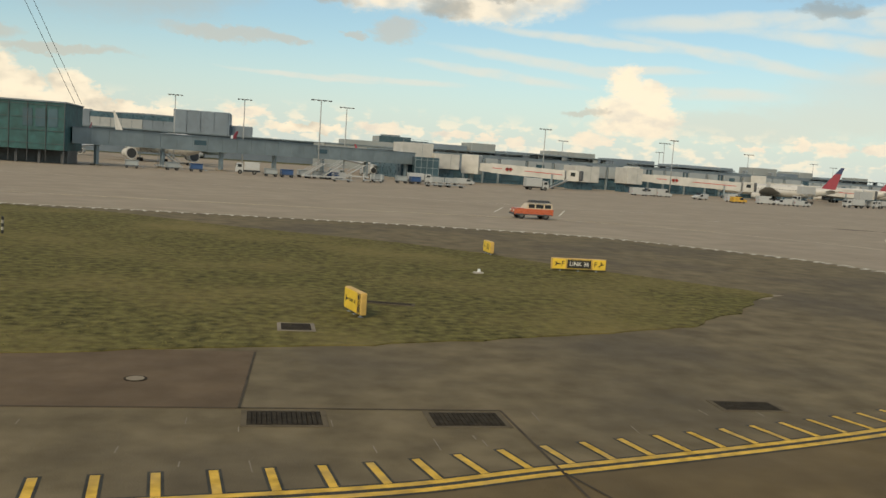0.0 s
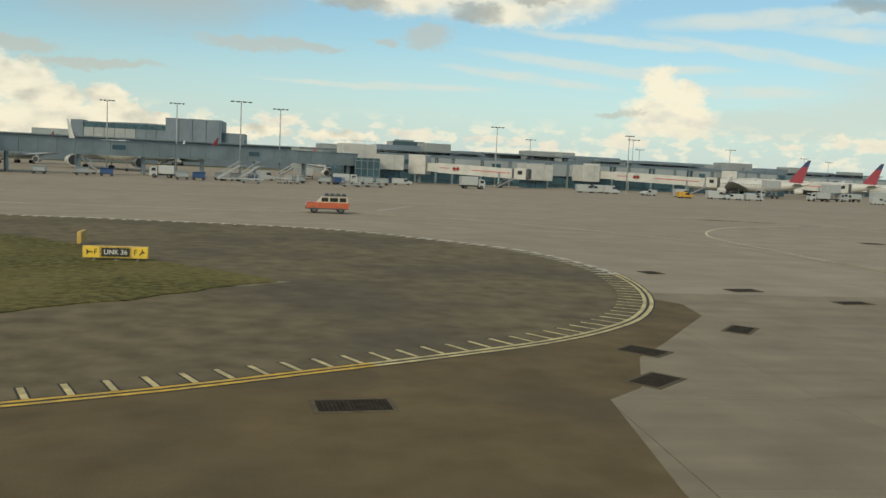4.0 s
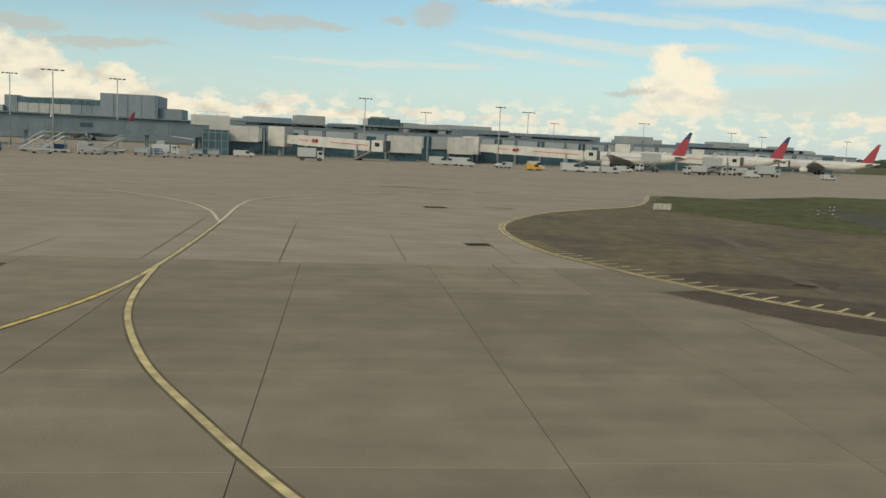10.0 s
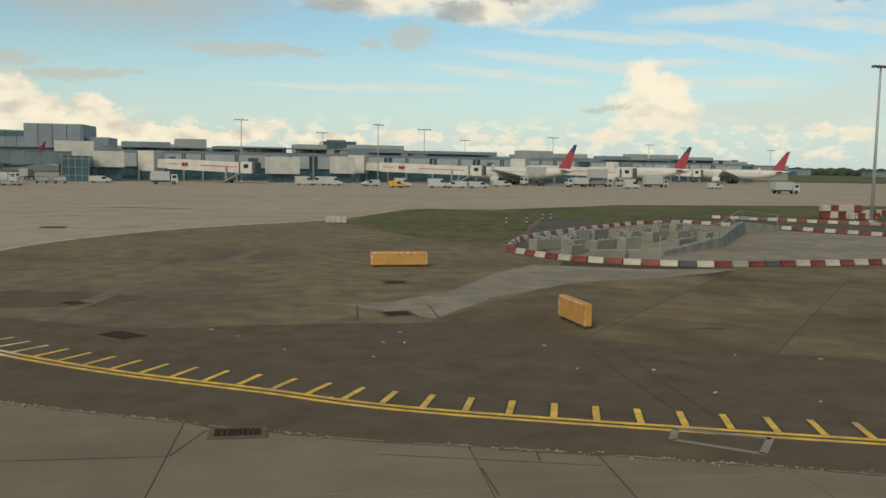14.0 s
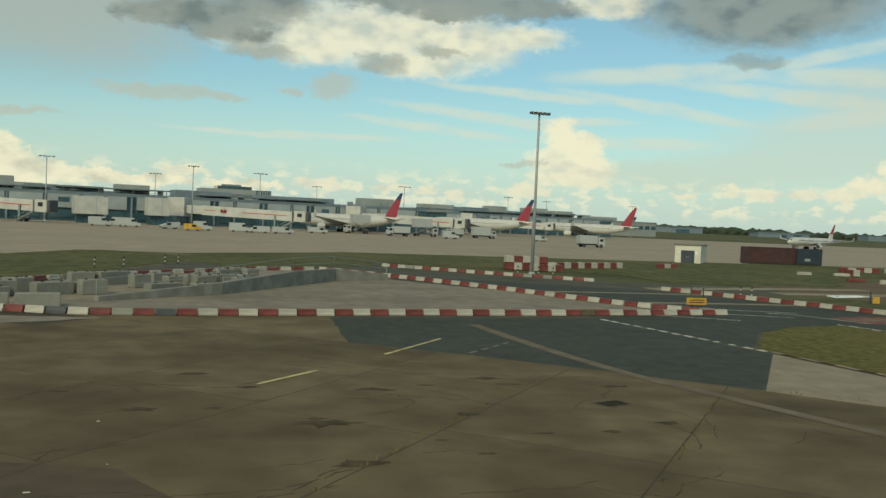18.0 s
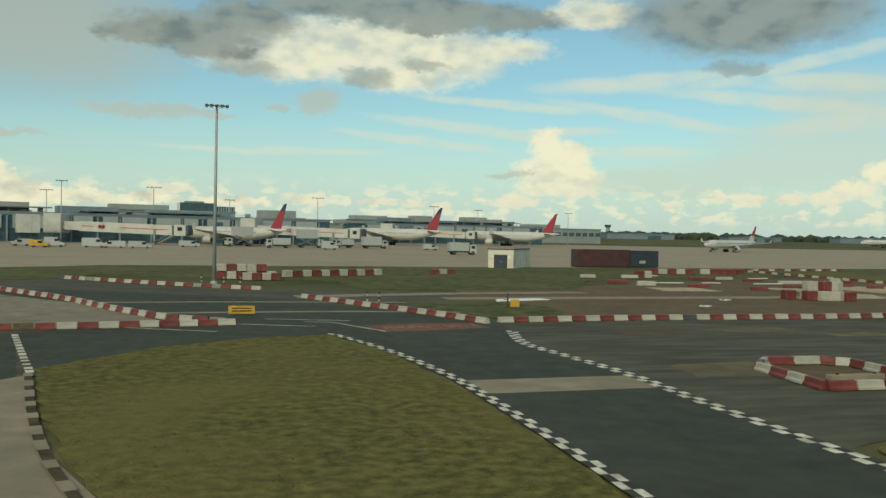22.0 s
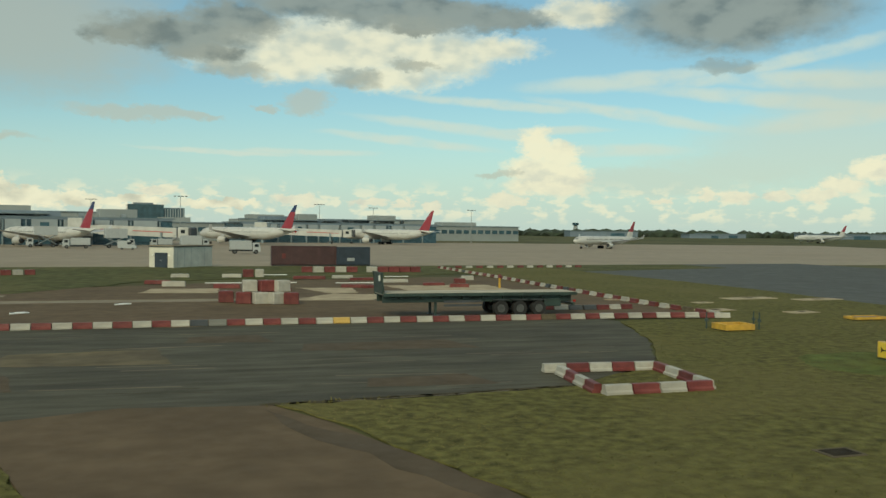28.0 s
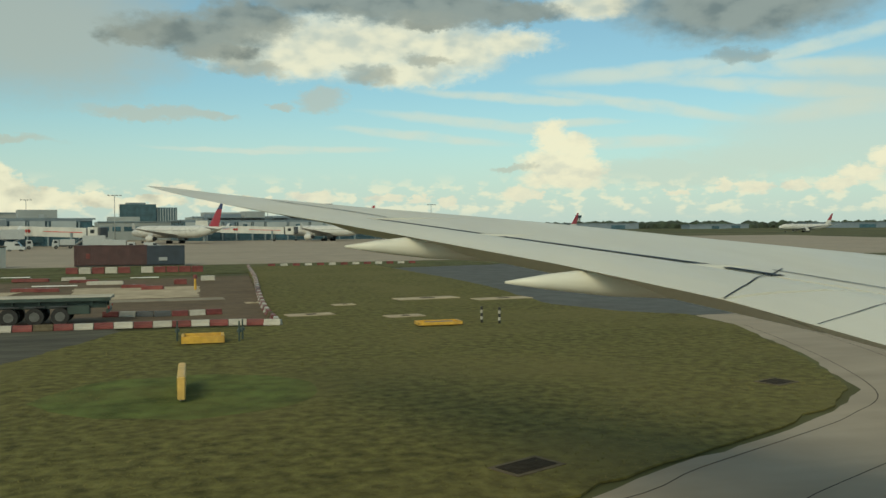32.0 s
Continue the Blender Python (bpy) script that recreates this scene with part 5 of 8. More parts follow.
def taxi_sign(x, y, rz, length, height, panels, label):
    """Face towards local -y; panels: (from, to, yellow ground, words, arrow turn or None)."""
    s = thing("taxiway_sign", x, y, 0.07, rz, label, "sign", "taxiway signs")
    for k in range(3):
        px = -length / 2 + length * (k + 0.5) / 3
        part("leg", rod((px, 0, -0.02), (px, 0, 0.14), 0.035, seg=8), M["steel"], s)
        part("foot", box(px, 0, 0.005, 0.16, 0.16, 0.02), M["steel"], s)
    part("cabinet", box(0, 0, 0.1 + height / 2, length, 0.24, height, 0.03), M["sign_side"], s, "dull orange-yellow sign cabinet")
    for a, b, yel, words, turn in panels:
        c, w = (a + b) / 2, b - a
        fm, im = (M["sign_yellow"], M["sign_black"]) if yel else (M["sign_black"], M["tarp"] if len(words) > 1 else M["sign_yellow"])
        f = part("face", box(c, -0.126, 0.1 + height / 2, w - 0.05, 0.012, height - 0.08), fm, s, "yellow sign face" if yel else "black sign face")
        if not yel and words:
            for e in (-1, 1):
                part("face_edge", box(c, -0.134, 0.1 + height / 2 + e * (height / 2 - 0.07), w - 0.08, 0.006, 0.022), M["sign_yellow"], f)
                part("face_edge", box(c + e * (w / 2 - 0.05), -0.134, 0.1 + height / 2, 0.022, 0.006, height - 0.14), M["sign_yellow"], f)
        shift = 0.0
        if turn is not None:
            ax = a + 0.3 if turn == 0 else b - 0.3
            arrow(f, im, ax, -0.137, 0.1 + height / 2, 0.36, turn)
            shift = 0.22 if turn == 0 else -0.22
        if words:
            lettering(words, min(height * 0.66, (w - (0.55 if turn is not None else 0.12)) / (0.6 * len(words))), im, f, pose(c + shift, -0.134, 0.1 + height / 2, 90, 0, 0))
    return s


taxi_sign(17.55, 46.3, 0.0, 3.2, 0.62, [(-1.58, -0.78, True, "F", 0), (-0.76, 0.76, False, "LINK 36", None), (0.78, 1.58, True, "F", 135)],
          "yellow and black taxiway direction sign on the grass")
taxi_sign(3.45, 30.7, -77.0, 1.75, 0.78, [(-0.86, 0.5, True, "LINK 36", 0), (0.52, 0.86, False, "F", None)], "yellow taxiway sign seen edge-on on the grass")
taxi_sign(14.25, 53.6, -88.0, 1.6, 0.72, [(-0.78, 0.78, True, "36", 0)], "small yellow taxiway sign at the far grass edge")
taxi_sign(241.4, 30.36, -90.0, 3.1, 0.74, [(-1.48, 0.82, True, "LINK 35", 0), (0.84, 1.48, False, "E", None)], "yellow and black taxiway location sign in the grass")


# ---------------------------------------------------------------- orange boxes, board, drains
def orange_box(x, y, rz, length, height, depth):
    b = thing("orange_box", x, y, 0.06, rz, "long orange box marker with white edge dashes on asphalt", "marker box", "orange boxes")
    part("body", box(0, 0, 0.08 + height / 2, length, depth, height, 0.03), M["orange"], b)
    for k in range(4):
        part("foot", box(-length * 0.4 + k * length * 0.27, 0, 0.04, 0.14, depth * 0.8, 0.1), M["dark_grey"], b)
    for k in range(int(length / 0.36)):
        part("edge_dash", box(-length / 2 + 0.24 + k * 0.36, -depth / 2 - 0.002, 0.08 + height - 0.05, 0.2, 0.01, 0.035), M["white_line"], b)
    for e in (-1, 1):
        for k in range(2):
            part("edge_dash", box(e * (length / 2 - 0.05), -depth / 2 - 0.002, 0.25 + 0.3 * k, 0.035, 0.01, 0.2), M["white_line"], b)
    return b


orange_box(106.65, 47.4, 1.5, 3.15, 0.72, 0.5)
orange_box(110.66, 29.27, -85.5, 2.45, 0.8, 0.26)
bd = thing("marker_board", 105.2, 82.2, 0.06, 6, "small white slatted marker board by the grass", "marker board")
for k in range(4):
    part("panel", box(-0.75 + k * 0.5, 0, 0.42, 0.45, 0.08, 0.62, 0.01), M["white_plastic"], bd)
part("rail", box(0, 0.06, 0.3, 2.0, 0.05, 0.06), M["steel"], bd)
for k in (-0.9, 0.9):
    part("leg", box(k, 0.06, 0.2, 0.06, 0.06, 0.4), M["steel"], bd)


def drain(x, y, rz, sx, sy, z=0.035, label="rectangular cast iron drain cover set in concrete", frame_mat=None):
    d = thing("drain_cover", x, y, z, rz, label, "drain", "drain covers")
    fm = frame_mat or M["drain_kerb"]
    for a, b, w, h in ((0, sy / 2 + 0.06, sx + 0.24, 0.12), (0, -sy / 2 - 0.06, sx + 0.24, 0.12), (sx / 2 + 0.06, 0, 0.12, sy), (-sx / 2 - 0.06, 0, 0.12, sy)):
        part("kerb", box(a, b, 0.0, w, h, 0.02), fm, d)
    part("pit", box(0, 0, -0.004, sx, sy, 0.012), M["pit"], d)
    n = max(5, int(sx / 0.1))
    for k in range(n):
        part("bar", box(-sx / 2 + (k + 0.5) * sx / n, 0, 0.008, sx / n * 0.8, sy, 0.02), M["iron"], d)
    return d


for x, y, rz, sx, sy in ((0.7, 18.3, 0, 1.55, 0.95), (4.65, 18.3, 0, 1.55, 0.95), (12.2, 19.58, -2, 1.52, 0.72), (36.3, 22.15, 42, 1.5, 0.85),
                         (37.5, 25.95, 43, 1.0, 1.3), (42.95, 29.95, 50, 1.5, 0.8), (46.8, 47.6, 10, 0.9, 1.0), (48.95, 40.9, 10, 1.5, 0.8),
                         (52.6, 37.3, 8, 1.6, 0.7), (57.7, 36.6, 5, 0.8, 0.6), (79.9, 48.3, 5, 1.2, 0.9), (95.3, 28.5, 45, 0.9, 1.4),
                         (92.3, 35.35, 45, 0.7, 0.9), (99.45, 17.6, 0, 0.95, 0.5), (104.6, 31.9, 10, 1.0, 0.9), (105.6, 40.7, 5, 1.0, 0.9),
                         (81.6, 76.7, 0, 1.8, 1.2), (142.7, 24.4, 20, 1.0, 0.6), (27.9, 19.6, 5, 1.7, 0.9)):
    drain(x, y, rz, sx, sy, 0.044 if x > 90 else 0.035)
for x, y, rz, sx, sy in ((1.3, 28.0, 0, 0.95, 1.05), (5.0, 33.2, -15, 1.8, 0.35), (227.3, 18.2, 0, 0.85, 0.6), (249.15, 18.85, 25, 1.35, 0.75), (261.5, 26.5, 20, 1.0, 0.8)):
    drain(x, y, rz, sx, sy, 0.085, "dark drain cover with a pale kerb in the grass", M["dull"] if x < 4 else None)
mh = thing("manhole_cover", -2.7, 21.4, 0.04, 0, "round iron manhole cover in pale concrete", "manhole cover")
part("ring", rod((0, 0, -0.01), (0, 0, 0.008), 0.27, seg=28), M["iron"], mh)
part("lid", rod((0, 0, -0.008), (0, 0, 0.014), 0.21, seg=28), M["pale"], mh, "pale concrete-filled lid")
wb = thing("white_light_box", 11.1, 43.5, 0.07, 20, "small white light fitting in the grass", "light fitting")
part("base", box(0, 0, 0.04, 0.5, 0.3, 0.1, 0.02), M["white_plastic"], wb)
part("lamp", rod((0.05, 0, 0.09), (0.05, 0, 0.24), 0.1, 0.07, 12), M["lens"], wb)


def bollard(x, y, h=0.95, z=0.06):
    b = thing("marker_post", x, y, z, 0, "thin black and white banded marker post", "post", "marker posts")
    for k in range(5):
        part("band", rod((0, 0, h * k / 5), (0, 0, h * (k + 1) / 5), 0.07, seg=10), M["sign_black"] if k % 2 == 0 else M["white_plastic"], b)
    return b


for x, y in ((121.4, 81.2), (123.7, 82.2), (127.0, 88), (128.2, 89), (257.7, 48.0), (258.5, 47.2), (162.8, 87.2), (164.9, 86.6), (166.4, 86.2), (174.5, 64.5), (175.3, 64.1), (-13.9, 52.5)):
    bollard(x, y)


# ---------------------------------------------------------------- concrete pit in the works
pw = thing("pit_wall", 132, 66, 0.05, 0, "low grey concrete retaining wall of a ramp", "wall")
prof = [(119.0, 52.0, 0.5), (124.5, 53.0, 0.25), (131.5, 58.5, 0.75), (137.0, 66.5, 1.1), (141.0, 72.5, 1.0), (146.0, 75.0, 0.5)]
for (xa, ya, ha), (xb, yb, hb) in zip(prof[1:], prof[2:]):
    bm = bmesh.new()
    d = math.hypot(xb - xa, yb - ya)
    nx, ny = -(yb - ya) / d * 0.25, (xb - xa) / d * 0.25
    vs = []
    for (x, y, h) in ((xa, ya, ha), (xb, yb, hb)):
        for s in (-1, 1):
            vs += [bm.verts.new((x + nx * s - 132, y + ny * s - 66, 0)), bm.verts.new((x + nx * s - 132, y + ny * s - 66, h))]
    for q in ((0, 1, 5, 4), (2, 3, 7, 6), (1, 3, 7, 5), (0, 2, 3, 1), (4, 6, 7, 5), (0, 2, 6, 4)):
        bm.faces.new([vs[i] for i in q])
    bmesh.ops.recalc_face_normals(bm, faces=bm.faces)
    part("wall_section", bm, M["pit_concrete"], pw)
    mid = ((xa + xb) / 2 - 132, (ya + yb) / 2 - 66, (ha + hb) / 2)
    for (x, y, h) in ((xa, ya, ha), (xb, yb, hb)):
        part("rail_post", rod((x - 132, y - 66, h), (x - 132, y - 66, h + 1.0), 0.03, seg=6), M["steel"], pw)
    for up in (0.5, 1.0):
        part("rail", rod((xa - 132, ya - 66, ha + up), (xb - 132, yb - 66, hb + up), 0.022, seg=6), M["steel"], pw)
sheet("ramp_floor", [(119, 53), (124.5, 54), (131.5, 59.5), (137, 67.5), (140, 73), (132, 78), (122, 66)], 0.05, M["pale"], "pale concrete ramp floor", "concrete", 0.1)
for i in range(30):
    u, v = rnd.random(), rnd.random()
    x, y = 117.5 + 17 * u, 53 + 6 * u + 16 * v * (0.35 + 0.65 * u)
    cb = thing("concrete_block", x, y, 0.055, 35 + rnd.uniform(-8, 8), "grey precast concrete block stored behind barriers", "concrete block", "concrete blocks")
    sx, h = rnd.choice((1.2, 1.6, 2.4)), rnd.choice((0.6, 0.75, 0.9))
    part("block", box(0, 0, h / 2, sx, 0.8, h, 0.03), M["pit_concrete"], cb)
    for k in (-0.25, 0.25):
        part("lifting_eye", box(k * sx, 0, h + 0.03, 0.18, 0.04, 0.07), M["iron"], cb)
for i in range(2):
    cb = thing("concrete_block", 119.5 + i * 2.45, 49.4 + 0.35 * i, 0.055, 10, "long pale concrete block beside the barrier row", "concrete block", "concrete blocks")
    part("block", box(0, 0, 0.35, 2.2, 0.7, 0.7, 0.03), M["pit_concrete"], cb)


cb = thing("concrete_beam", 187.2, 28.6, 0.055, 0, "pale concrete beam lying inside the barrier square", "concrete block")
part("beam", box(0, 0, 0.1, 2.6, 0.35, 0.2, 0.02), M["pale"], cb)
for k in (-0.9, 0.9):
    part("lifting_eye", box(k, 0, 0.22, 0.12, 0.04, 0.06), M["iron"], cb)


# ---------------------------------------------------------------- floodlight mast
def flood_mast(x, y, h, r, head, label, z=0.05, lamps=4, rz=0.0):
    m = thing("floodlight_mast", x, y, z, rz, label, "light mast", "floodlight masts")
    part("base", rod((0, 0, 0), (0, 0, 0.4), r * 2.0, r * 1.6, 12), M["grey_paint"], m)
    part("pole", rod((0, 0, 0.3), (0, 0, h), r, r * 0.55, 12), M["grey_paint"], m, smooth=True)
    part("crossarm", box(0, 0, h, head, r * 0.9, r * 0.8), M["grey_paint"], m)
    for k in range(lamps):
        px = -head / 2 + head * k / (lamps - 1)
        lamp = part("floodlight", box(px, -r, h - r * 0.3, head / lamps * 0.72, r * 3.0, r * 1.4, r * 0.2), M["dark_grey"], m)
        part("lens", box(px, -r * 1.4, h - r * 1.05, head / lamps * 0.6, r * 1.8, r * 0.14), M["lens"], lamp)
    return m


flood_mast(163.95, 86.1, 17.05, 0.19, 1.9, "tall grey floodlight mast beside stacked barriers", 0.05, 5)


# ---------------------------------------------------------------- hut, containers, trailer
hut = thing("utility_hut", 207.4, 131.75, 0.05, -38, "small pale flat-roofed hut with a dark double door", "hut")
HW, HL = 4.2, 8.8
part("front_wall", box(HW / 2, 0.1, 1.5, HW, 0.2, 3.0), M["hut_wall"], hut)
part("side_wall", box(HW - 0.1, HL / 2 + 0.1, 1.5, 0.2, HL - 0.2, 3.0), M["hut_wall"], hut)
part("side_wall", box(0.1, HL / 2 + 0.1, 1.5, 0.2, HL - 0.2, 3.0), M["hut_wall"], hut)
part("back_wall", box(HW / 2, HL + 0.1, 1.5, HW, 0.2, 3.0), M["hut_wall"], hut)
part("roof", box(HW / 2, HL / 2 + 0.1, 3.07, HW + 0.3, HL + 0.4, 0.14, 0.02), M["pale"], hut, "flat roof with a thin dark edge")
part("roof_trim", box(HW / 2, -0.06, 2.95, HW + 0.2, 0.06, 0.12), M["dark_grey"], hut)
part("roof_trim", box(HW + 0.04, HL / 2, 2.95, 0.06, HL, 0.12), M["dark_grey"], hut)
for k in range(5):
    part("wall_joint", box(HW + 0.005, 0.9 + k * 1.55, 1.45, 0.012, 0.04, 2.9), M["grey_paint"], hut)
dr = part("door", box(HW / 2, -0.02, 1.05, 2.2, 0.1, 2.1), M["navy"], hut, "dark blue-grey double door")
for s in (-0.12, 0.12):
    part("handle", box(HW / 2 + s, -0.09, 1.0, 0.05, 0.05, 0.25), M["steel"], dr)
for s in (0.7, 3.5):
    part("lamp", box(s, -0.06, 1.75, 0.25, 0.14, 0.18), M["tarp"], hut)


def container(x, y, rz, length, h, mat, label, marks=True):
    c = thing("site_container", x, y, 0.05, rz, label, "container", "site containers")
    part("body", box(0, 0, h / 2 + 0.1, length, 2.4, h - 0.1, 0.02), mat, c)
    for e in (-1, 1):
        part("corner_post", box(e * length / 2, -1.22, h / 2 + 0.05, 0.16, 0.14, h), mat, c)
    n = int(length / 0.4)
    for k in range(n):
        part("rib", box(-length / 2 + 0.3 + k * (length - 0.4) / n, -1.22, h / 2 + 0.05, 0.14, 0.07, h - 0.35), mat, c)
    part("roof_rail", box(0, -1.2, h, length, 0.12, 0.14), mat, c)
    part("skid", box(0, 0, 0.05, length, 2.0, 0.14), M["dark_grey"], c)
    return c


c1 = container(230.2, 138.2, 0, 10.0, 3.0, M["maroon"], "dark maroon steel container on the grass")
part("notice", box(-3.2, -1.28, 1.5, 0.55, 0.02, 0.75), M["red_plastic"], c1, "small red notice")
c2 = container(237.8, 137.8, 0, 5.2, 2.9, M["navy"], "dark blue steel container beside a maroon one")
part("notice", box(-0.4, -1.28, 1.0, 1.2, 0.02, 0.5), M["grey_paint"], c2, "grey stencilled panel")

tr = thing("flatbed_trailer", 223.4, 54.3, 0.06, 0, "long dark green three-axle flatbed trailer parked behind barriers", "trailer")
part("deck", box(7.0, 1.25, 1.5, 13.5, 2.5, 0.14, 0.02), M["deck"], tr, "worn timber load deck")
for yy in (0.05, 2.45):
    part("chassis_rail", box(6.9, 0.45 if yy < 1 else 2.05, 1.18, 13.2, 0.14, 0.5, 0.02), M["trailer_green"], tr)
    part("side_rail", box(7.0, yy - 0.03 if yy < 1 else yy + 0.03, 1.46, 13.5, 0.08, 0.2), M["trailer_green"], tr)
part("headboard", box(0.22, 1.25, 2.2, 0.08, 2.5, 1.35, 0.02), M["trailer_green"], tr, "upright dark headboard")
part("headboard_panel", box(0.16, 0.7, 2.5, 0.04, 0.35, 0.35), M["tarp"], tr, "small white panel")
for yy in (0.08, 2.42):
    part("headboard_post", rod((0.35, yy, 1.45), (0.12, yy, 2.9), 0.06, seg=8), M["trailer_green"], tr)
    part("nose_rail", rod((0.35, yy, 1.5), (1.2, yy, 1.38), 0.1, seg=8), M["trailer_green"], tr)
for k in range(9):
    part("crossbeam", box(1.5 + k * 1.4, 1.25, 1.25, 0.09, 2.2, 0.18), M["trailer_green"], tr)
for yy in (0.6, 1.9):
    part("landing_leg", box(3.9, yy, 0.62, 0.16, 0.16, 1.1), M["trailer_green"], tr)
    part("landing_foot", box(3.9, yy, 0.05, 0.4, 0.3, 0.08), M["dark_grey"], tr)
part("side_guard", box(5.6, -0.02, 0.75, 2.6, 0.05, 0.14), M["dark_grey"], tr)
part("side_guard", box(5.6, -0.02, 1.0, 2.6, 0.05, 0.14), M["dark_grey"], tr)
part("toolbox", box(12.0, 0.4, 0.85, 1.2, 0.7, 0.5, 0.03), M["trailer_green"], tr)
part("bumper", box(13.55, 1.25, 0.75, 0.12, 2.4, 0.2), M["trailer_green"], tr)
for sgn in (0.15, 2.35):
    part("tail_lamp", box(13.64, sgn, 0.95, 0.04, 0.3, 0.14), M["lamp_red"], tr)
for k in range(3):
    part("axle", rod((8.3 + k * 1.35, 0.2, 0.5), (8.3 + k * 1.35, 2.3, 0.5), 0.08), M["dark_grey"], tr)
    for yy in (0.25, 2.25):
        t = part("tyre", rod((8.3 + k * 1.35, yy - 0.2, 0.5), (8.3 + k * 1.35, yy + 0.2, 0.5), 0.5, seg=22), M["rubber"], tr)
        part("rim", rod((8.3 + k * 1.35, yy - 0.22, 0.5), (8.3 + k * 1.35, yy - 0.15, 0.5), 0.27, seg=16), M["rim"], t)
    part("mudguard", box(8.3 + k * 1.35, 0.25, 1.06, 1.1, 0.5, 0.04), M["dark_grey"], tr)


# ---------------------------------------------------------------- yellow skips, sheets, plates
def skip(x, y, rz, sx, sy, h, label, z=0.07):
    s = thing("works_tray", x, y, z, rz, label, "tray", "yellow trays")
    bm = bmesh.new()
    prism_into(bm, [(-sx / 2, -sy / 2), (sx / 2, -sy / 2), (sx / 2, sy / 2), (-sx / 2, sy / 2)], 0.05, 0.12)
    part("floor", bm, M["skip_yellow"], s)
    for a, b, w, d in ((0, -sy / 2, sx, 0.07), (0, sy / 2, sx, 0.07), (-sx / 2, 0, 0.07, sy), (sx / 2, 0, 0.07, sy)):
        part("side", box(a, b, h / 2 + 0.05, w + 0.07, d, h, 0.01), M["skip_yellow"], s)
    for a in (-sx / 2 + 0.1, 0.0, sx / 2 - 0.1):
        part("foot", box(a, 0, 0.03, 0.12, sy, 0.07), M["dark_grey"], s)
    part("load", box(0.1, 0, 0.15, sx * 0.7, sy * 0.6, 0.08, 0.02), M["dark_grey"], s)
    part("divider", box(0, 0, h * 0.45, 0.06, sy - 0.1, h * 0.6), M["skip_yellow"], s)
    return s


skip(242.2, 43.9, 0, 1.85, 1.4, 0.34, "open yellow steel works tray on the grass")
skip(255.0, 47.6, 0, 2.4, 1.1, 0.18, "flat yellow steel tray on the grass", 0.08)
for x, y in ((243.9, 43.8), (244.1, 44.6), (241.0, 44.8)):
    p_ = thing("dark_post", x, y, 0.07, 0, "short dark post stuck in the grass", "post", "dark posts")
    part("shaft", rod((0, 0, 0), (0, 0, 1.0), 0.05, 0.04, 8), M["trailer_green"], p_)
    part("collar", rod((0, 0, 0.45), (0, 0, 0.6), 0.12, 0.1, 8), M["trailer_green"], p_)
yp = thing("yellow_notice", 164.75, 55.5, 0.06, 0, "yellow two-legged notice panel beside the road", "sign")
part("panel", box(0, 0, 0.42, 1.6, 0.06, 0.5, 0.01), M["skip_yellow"], yp)
for s in (-0.45, 0.55):
    part("post", box(s, 0.06, 0.7, 0.07, 0.07, 1.4), M["dark_grey"], yp)
for k in range(2):
    part("writing_bar", box(0, -0.035, 0.34 + 0.17 * k, 1.2, 0.01, 0.07), M["sign_black"], yp)
yn = thing("yellow_notice", 184.6, 60.5, 0.06, 0, "small yellow notice on a dark post", "sign")
part("panel", box(0.2, 0, 0.35, 0.7, 0.06, 0.55, 0.01), M["skip_yellow"], yn)
part("post", box(-0.35, 0.05, 0.55, 0.09, 0.09, 1.1), M["dark_grey"], yn)
for x, y, a, b, c in ((187.9, 67.6, 5.4, 1.9, 12), (201.4, 61.2, 1.3, 1.0, 25), (207.3, 67.3, 1.3, 1.0, 20)):
    sh = thing("white_sheet", x, y, 0.065, c, "bright white sheet lying flat on the ground", "sheet", "white sheets")
    bm = prism_into(bmesh.new(), rough_edge([(-a / 2, -b / 2), (a / 2, -b * 0.2), (a / 2.1, b / 2), (-a / 3, b / 2.2)], 0.5, 0.08, 5), 0.0, 0.05)
    part("sheet", bm, M["tarp"], sh)
    part("weight", box(-a / 4, 0, 0.07, 0.2, 0.2, 0.06), M["pit_concrete"], sh)
for x, y, a, b in ((248.8, 55.6, 3.0, 1.4), (254.3, 53.0, 2.4, 1.3), (259, 65.6, 5.0, 1.8), (264.5, 63.6, 4.6, 1.6), (246, 66, 1.2, 0.8), (252, 62, 1.6, 1.0)):
    pl = thing("concrete_plate", x, y, 0.07, 8, "pale concrete plate flush in the grass", "concrete plate", "concrete plates")
    part("plate", box(0, 0, 0.02, a, b, 0.06, 0.01), M["sand"], pl)
    part("lid", box(0.1, 0, 0.035, a * 0.22, b * 0.4, 0.04), M["iron"], pl)

# ---------------------------------------------------------------- materials of the buildings and aircraft
# far cladding, facades, corridor and netting: distance haze mixed into the base colours
M["panel_white"] = material("cladding_white", (0.33, 0.37, 0.38), 0.6, vary=0.08, scale=0.4, stain=0.3, stain_scale=0.2, per_object=0.18)
M["panel_grey"] = material("cladding_grey", (0.165, 0.21, 0.25), 0.5, vary=0.1, scale=0.2, stain=0.3, stain_scale=0.1, per_object=0.12)
M["facade_dark"] = material("facade_hazed_navy", (0.045, 0.098, 0.13), 0.3, vary=0.2, scale=0.3, per_object=0.2)
M["facade_glass"] = material("facade_glass", (0.05, 0.105, 0.135), 0.12, vary=0.2, scale=0.2, per_object=0.3)
M["cargo_panel"] = material("pale_grey_cladding", (0.33, 0.35, 0.35), 0.5, vary=0.1, scale=0.2, stain=0.3, stain_scale=0.1, per_object=0.15)
M["roof_grey"] = material("roof_grey", (0.15, 0.195, 0.22), 0.7, vary=0.12, scale=0.3, stain=0.3, stain_scale=0.2)
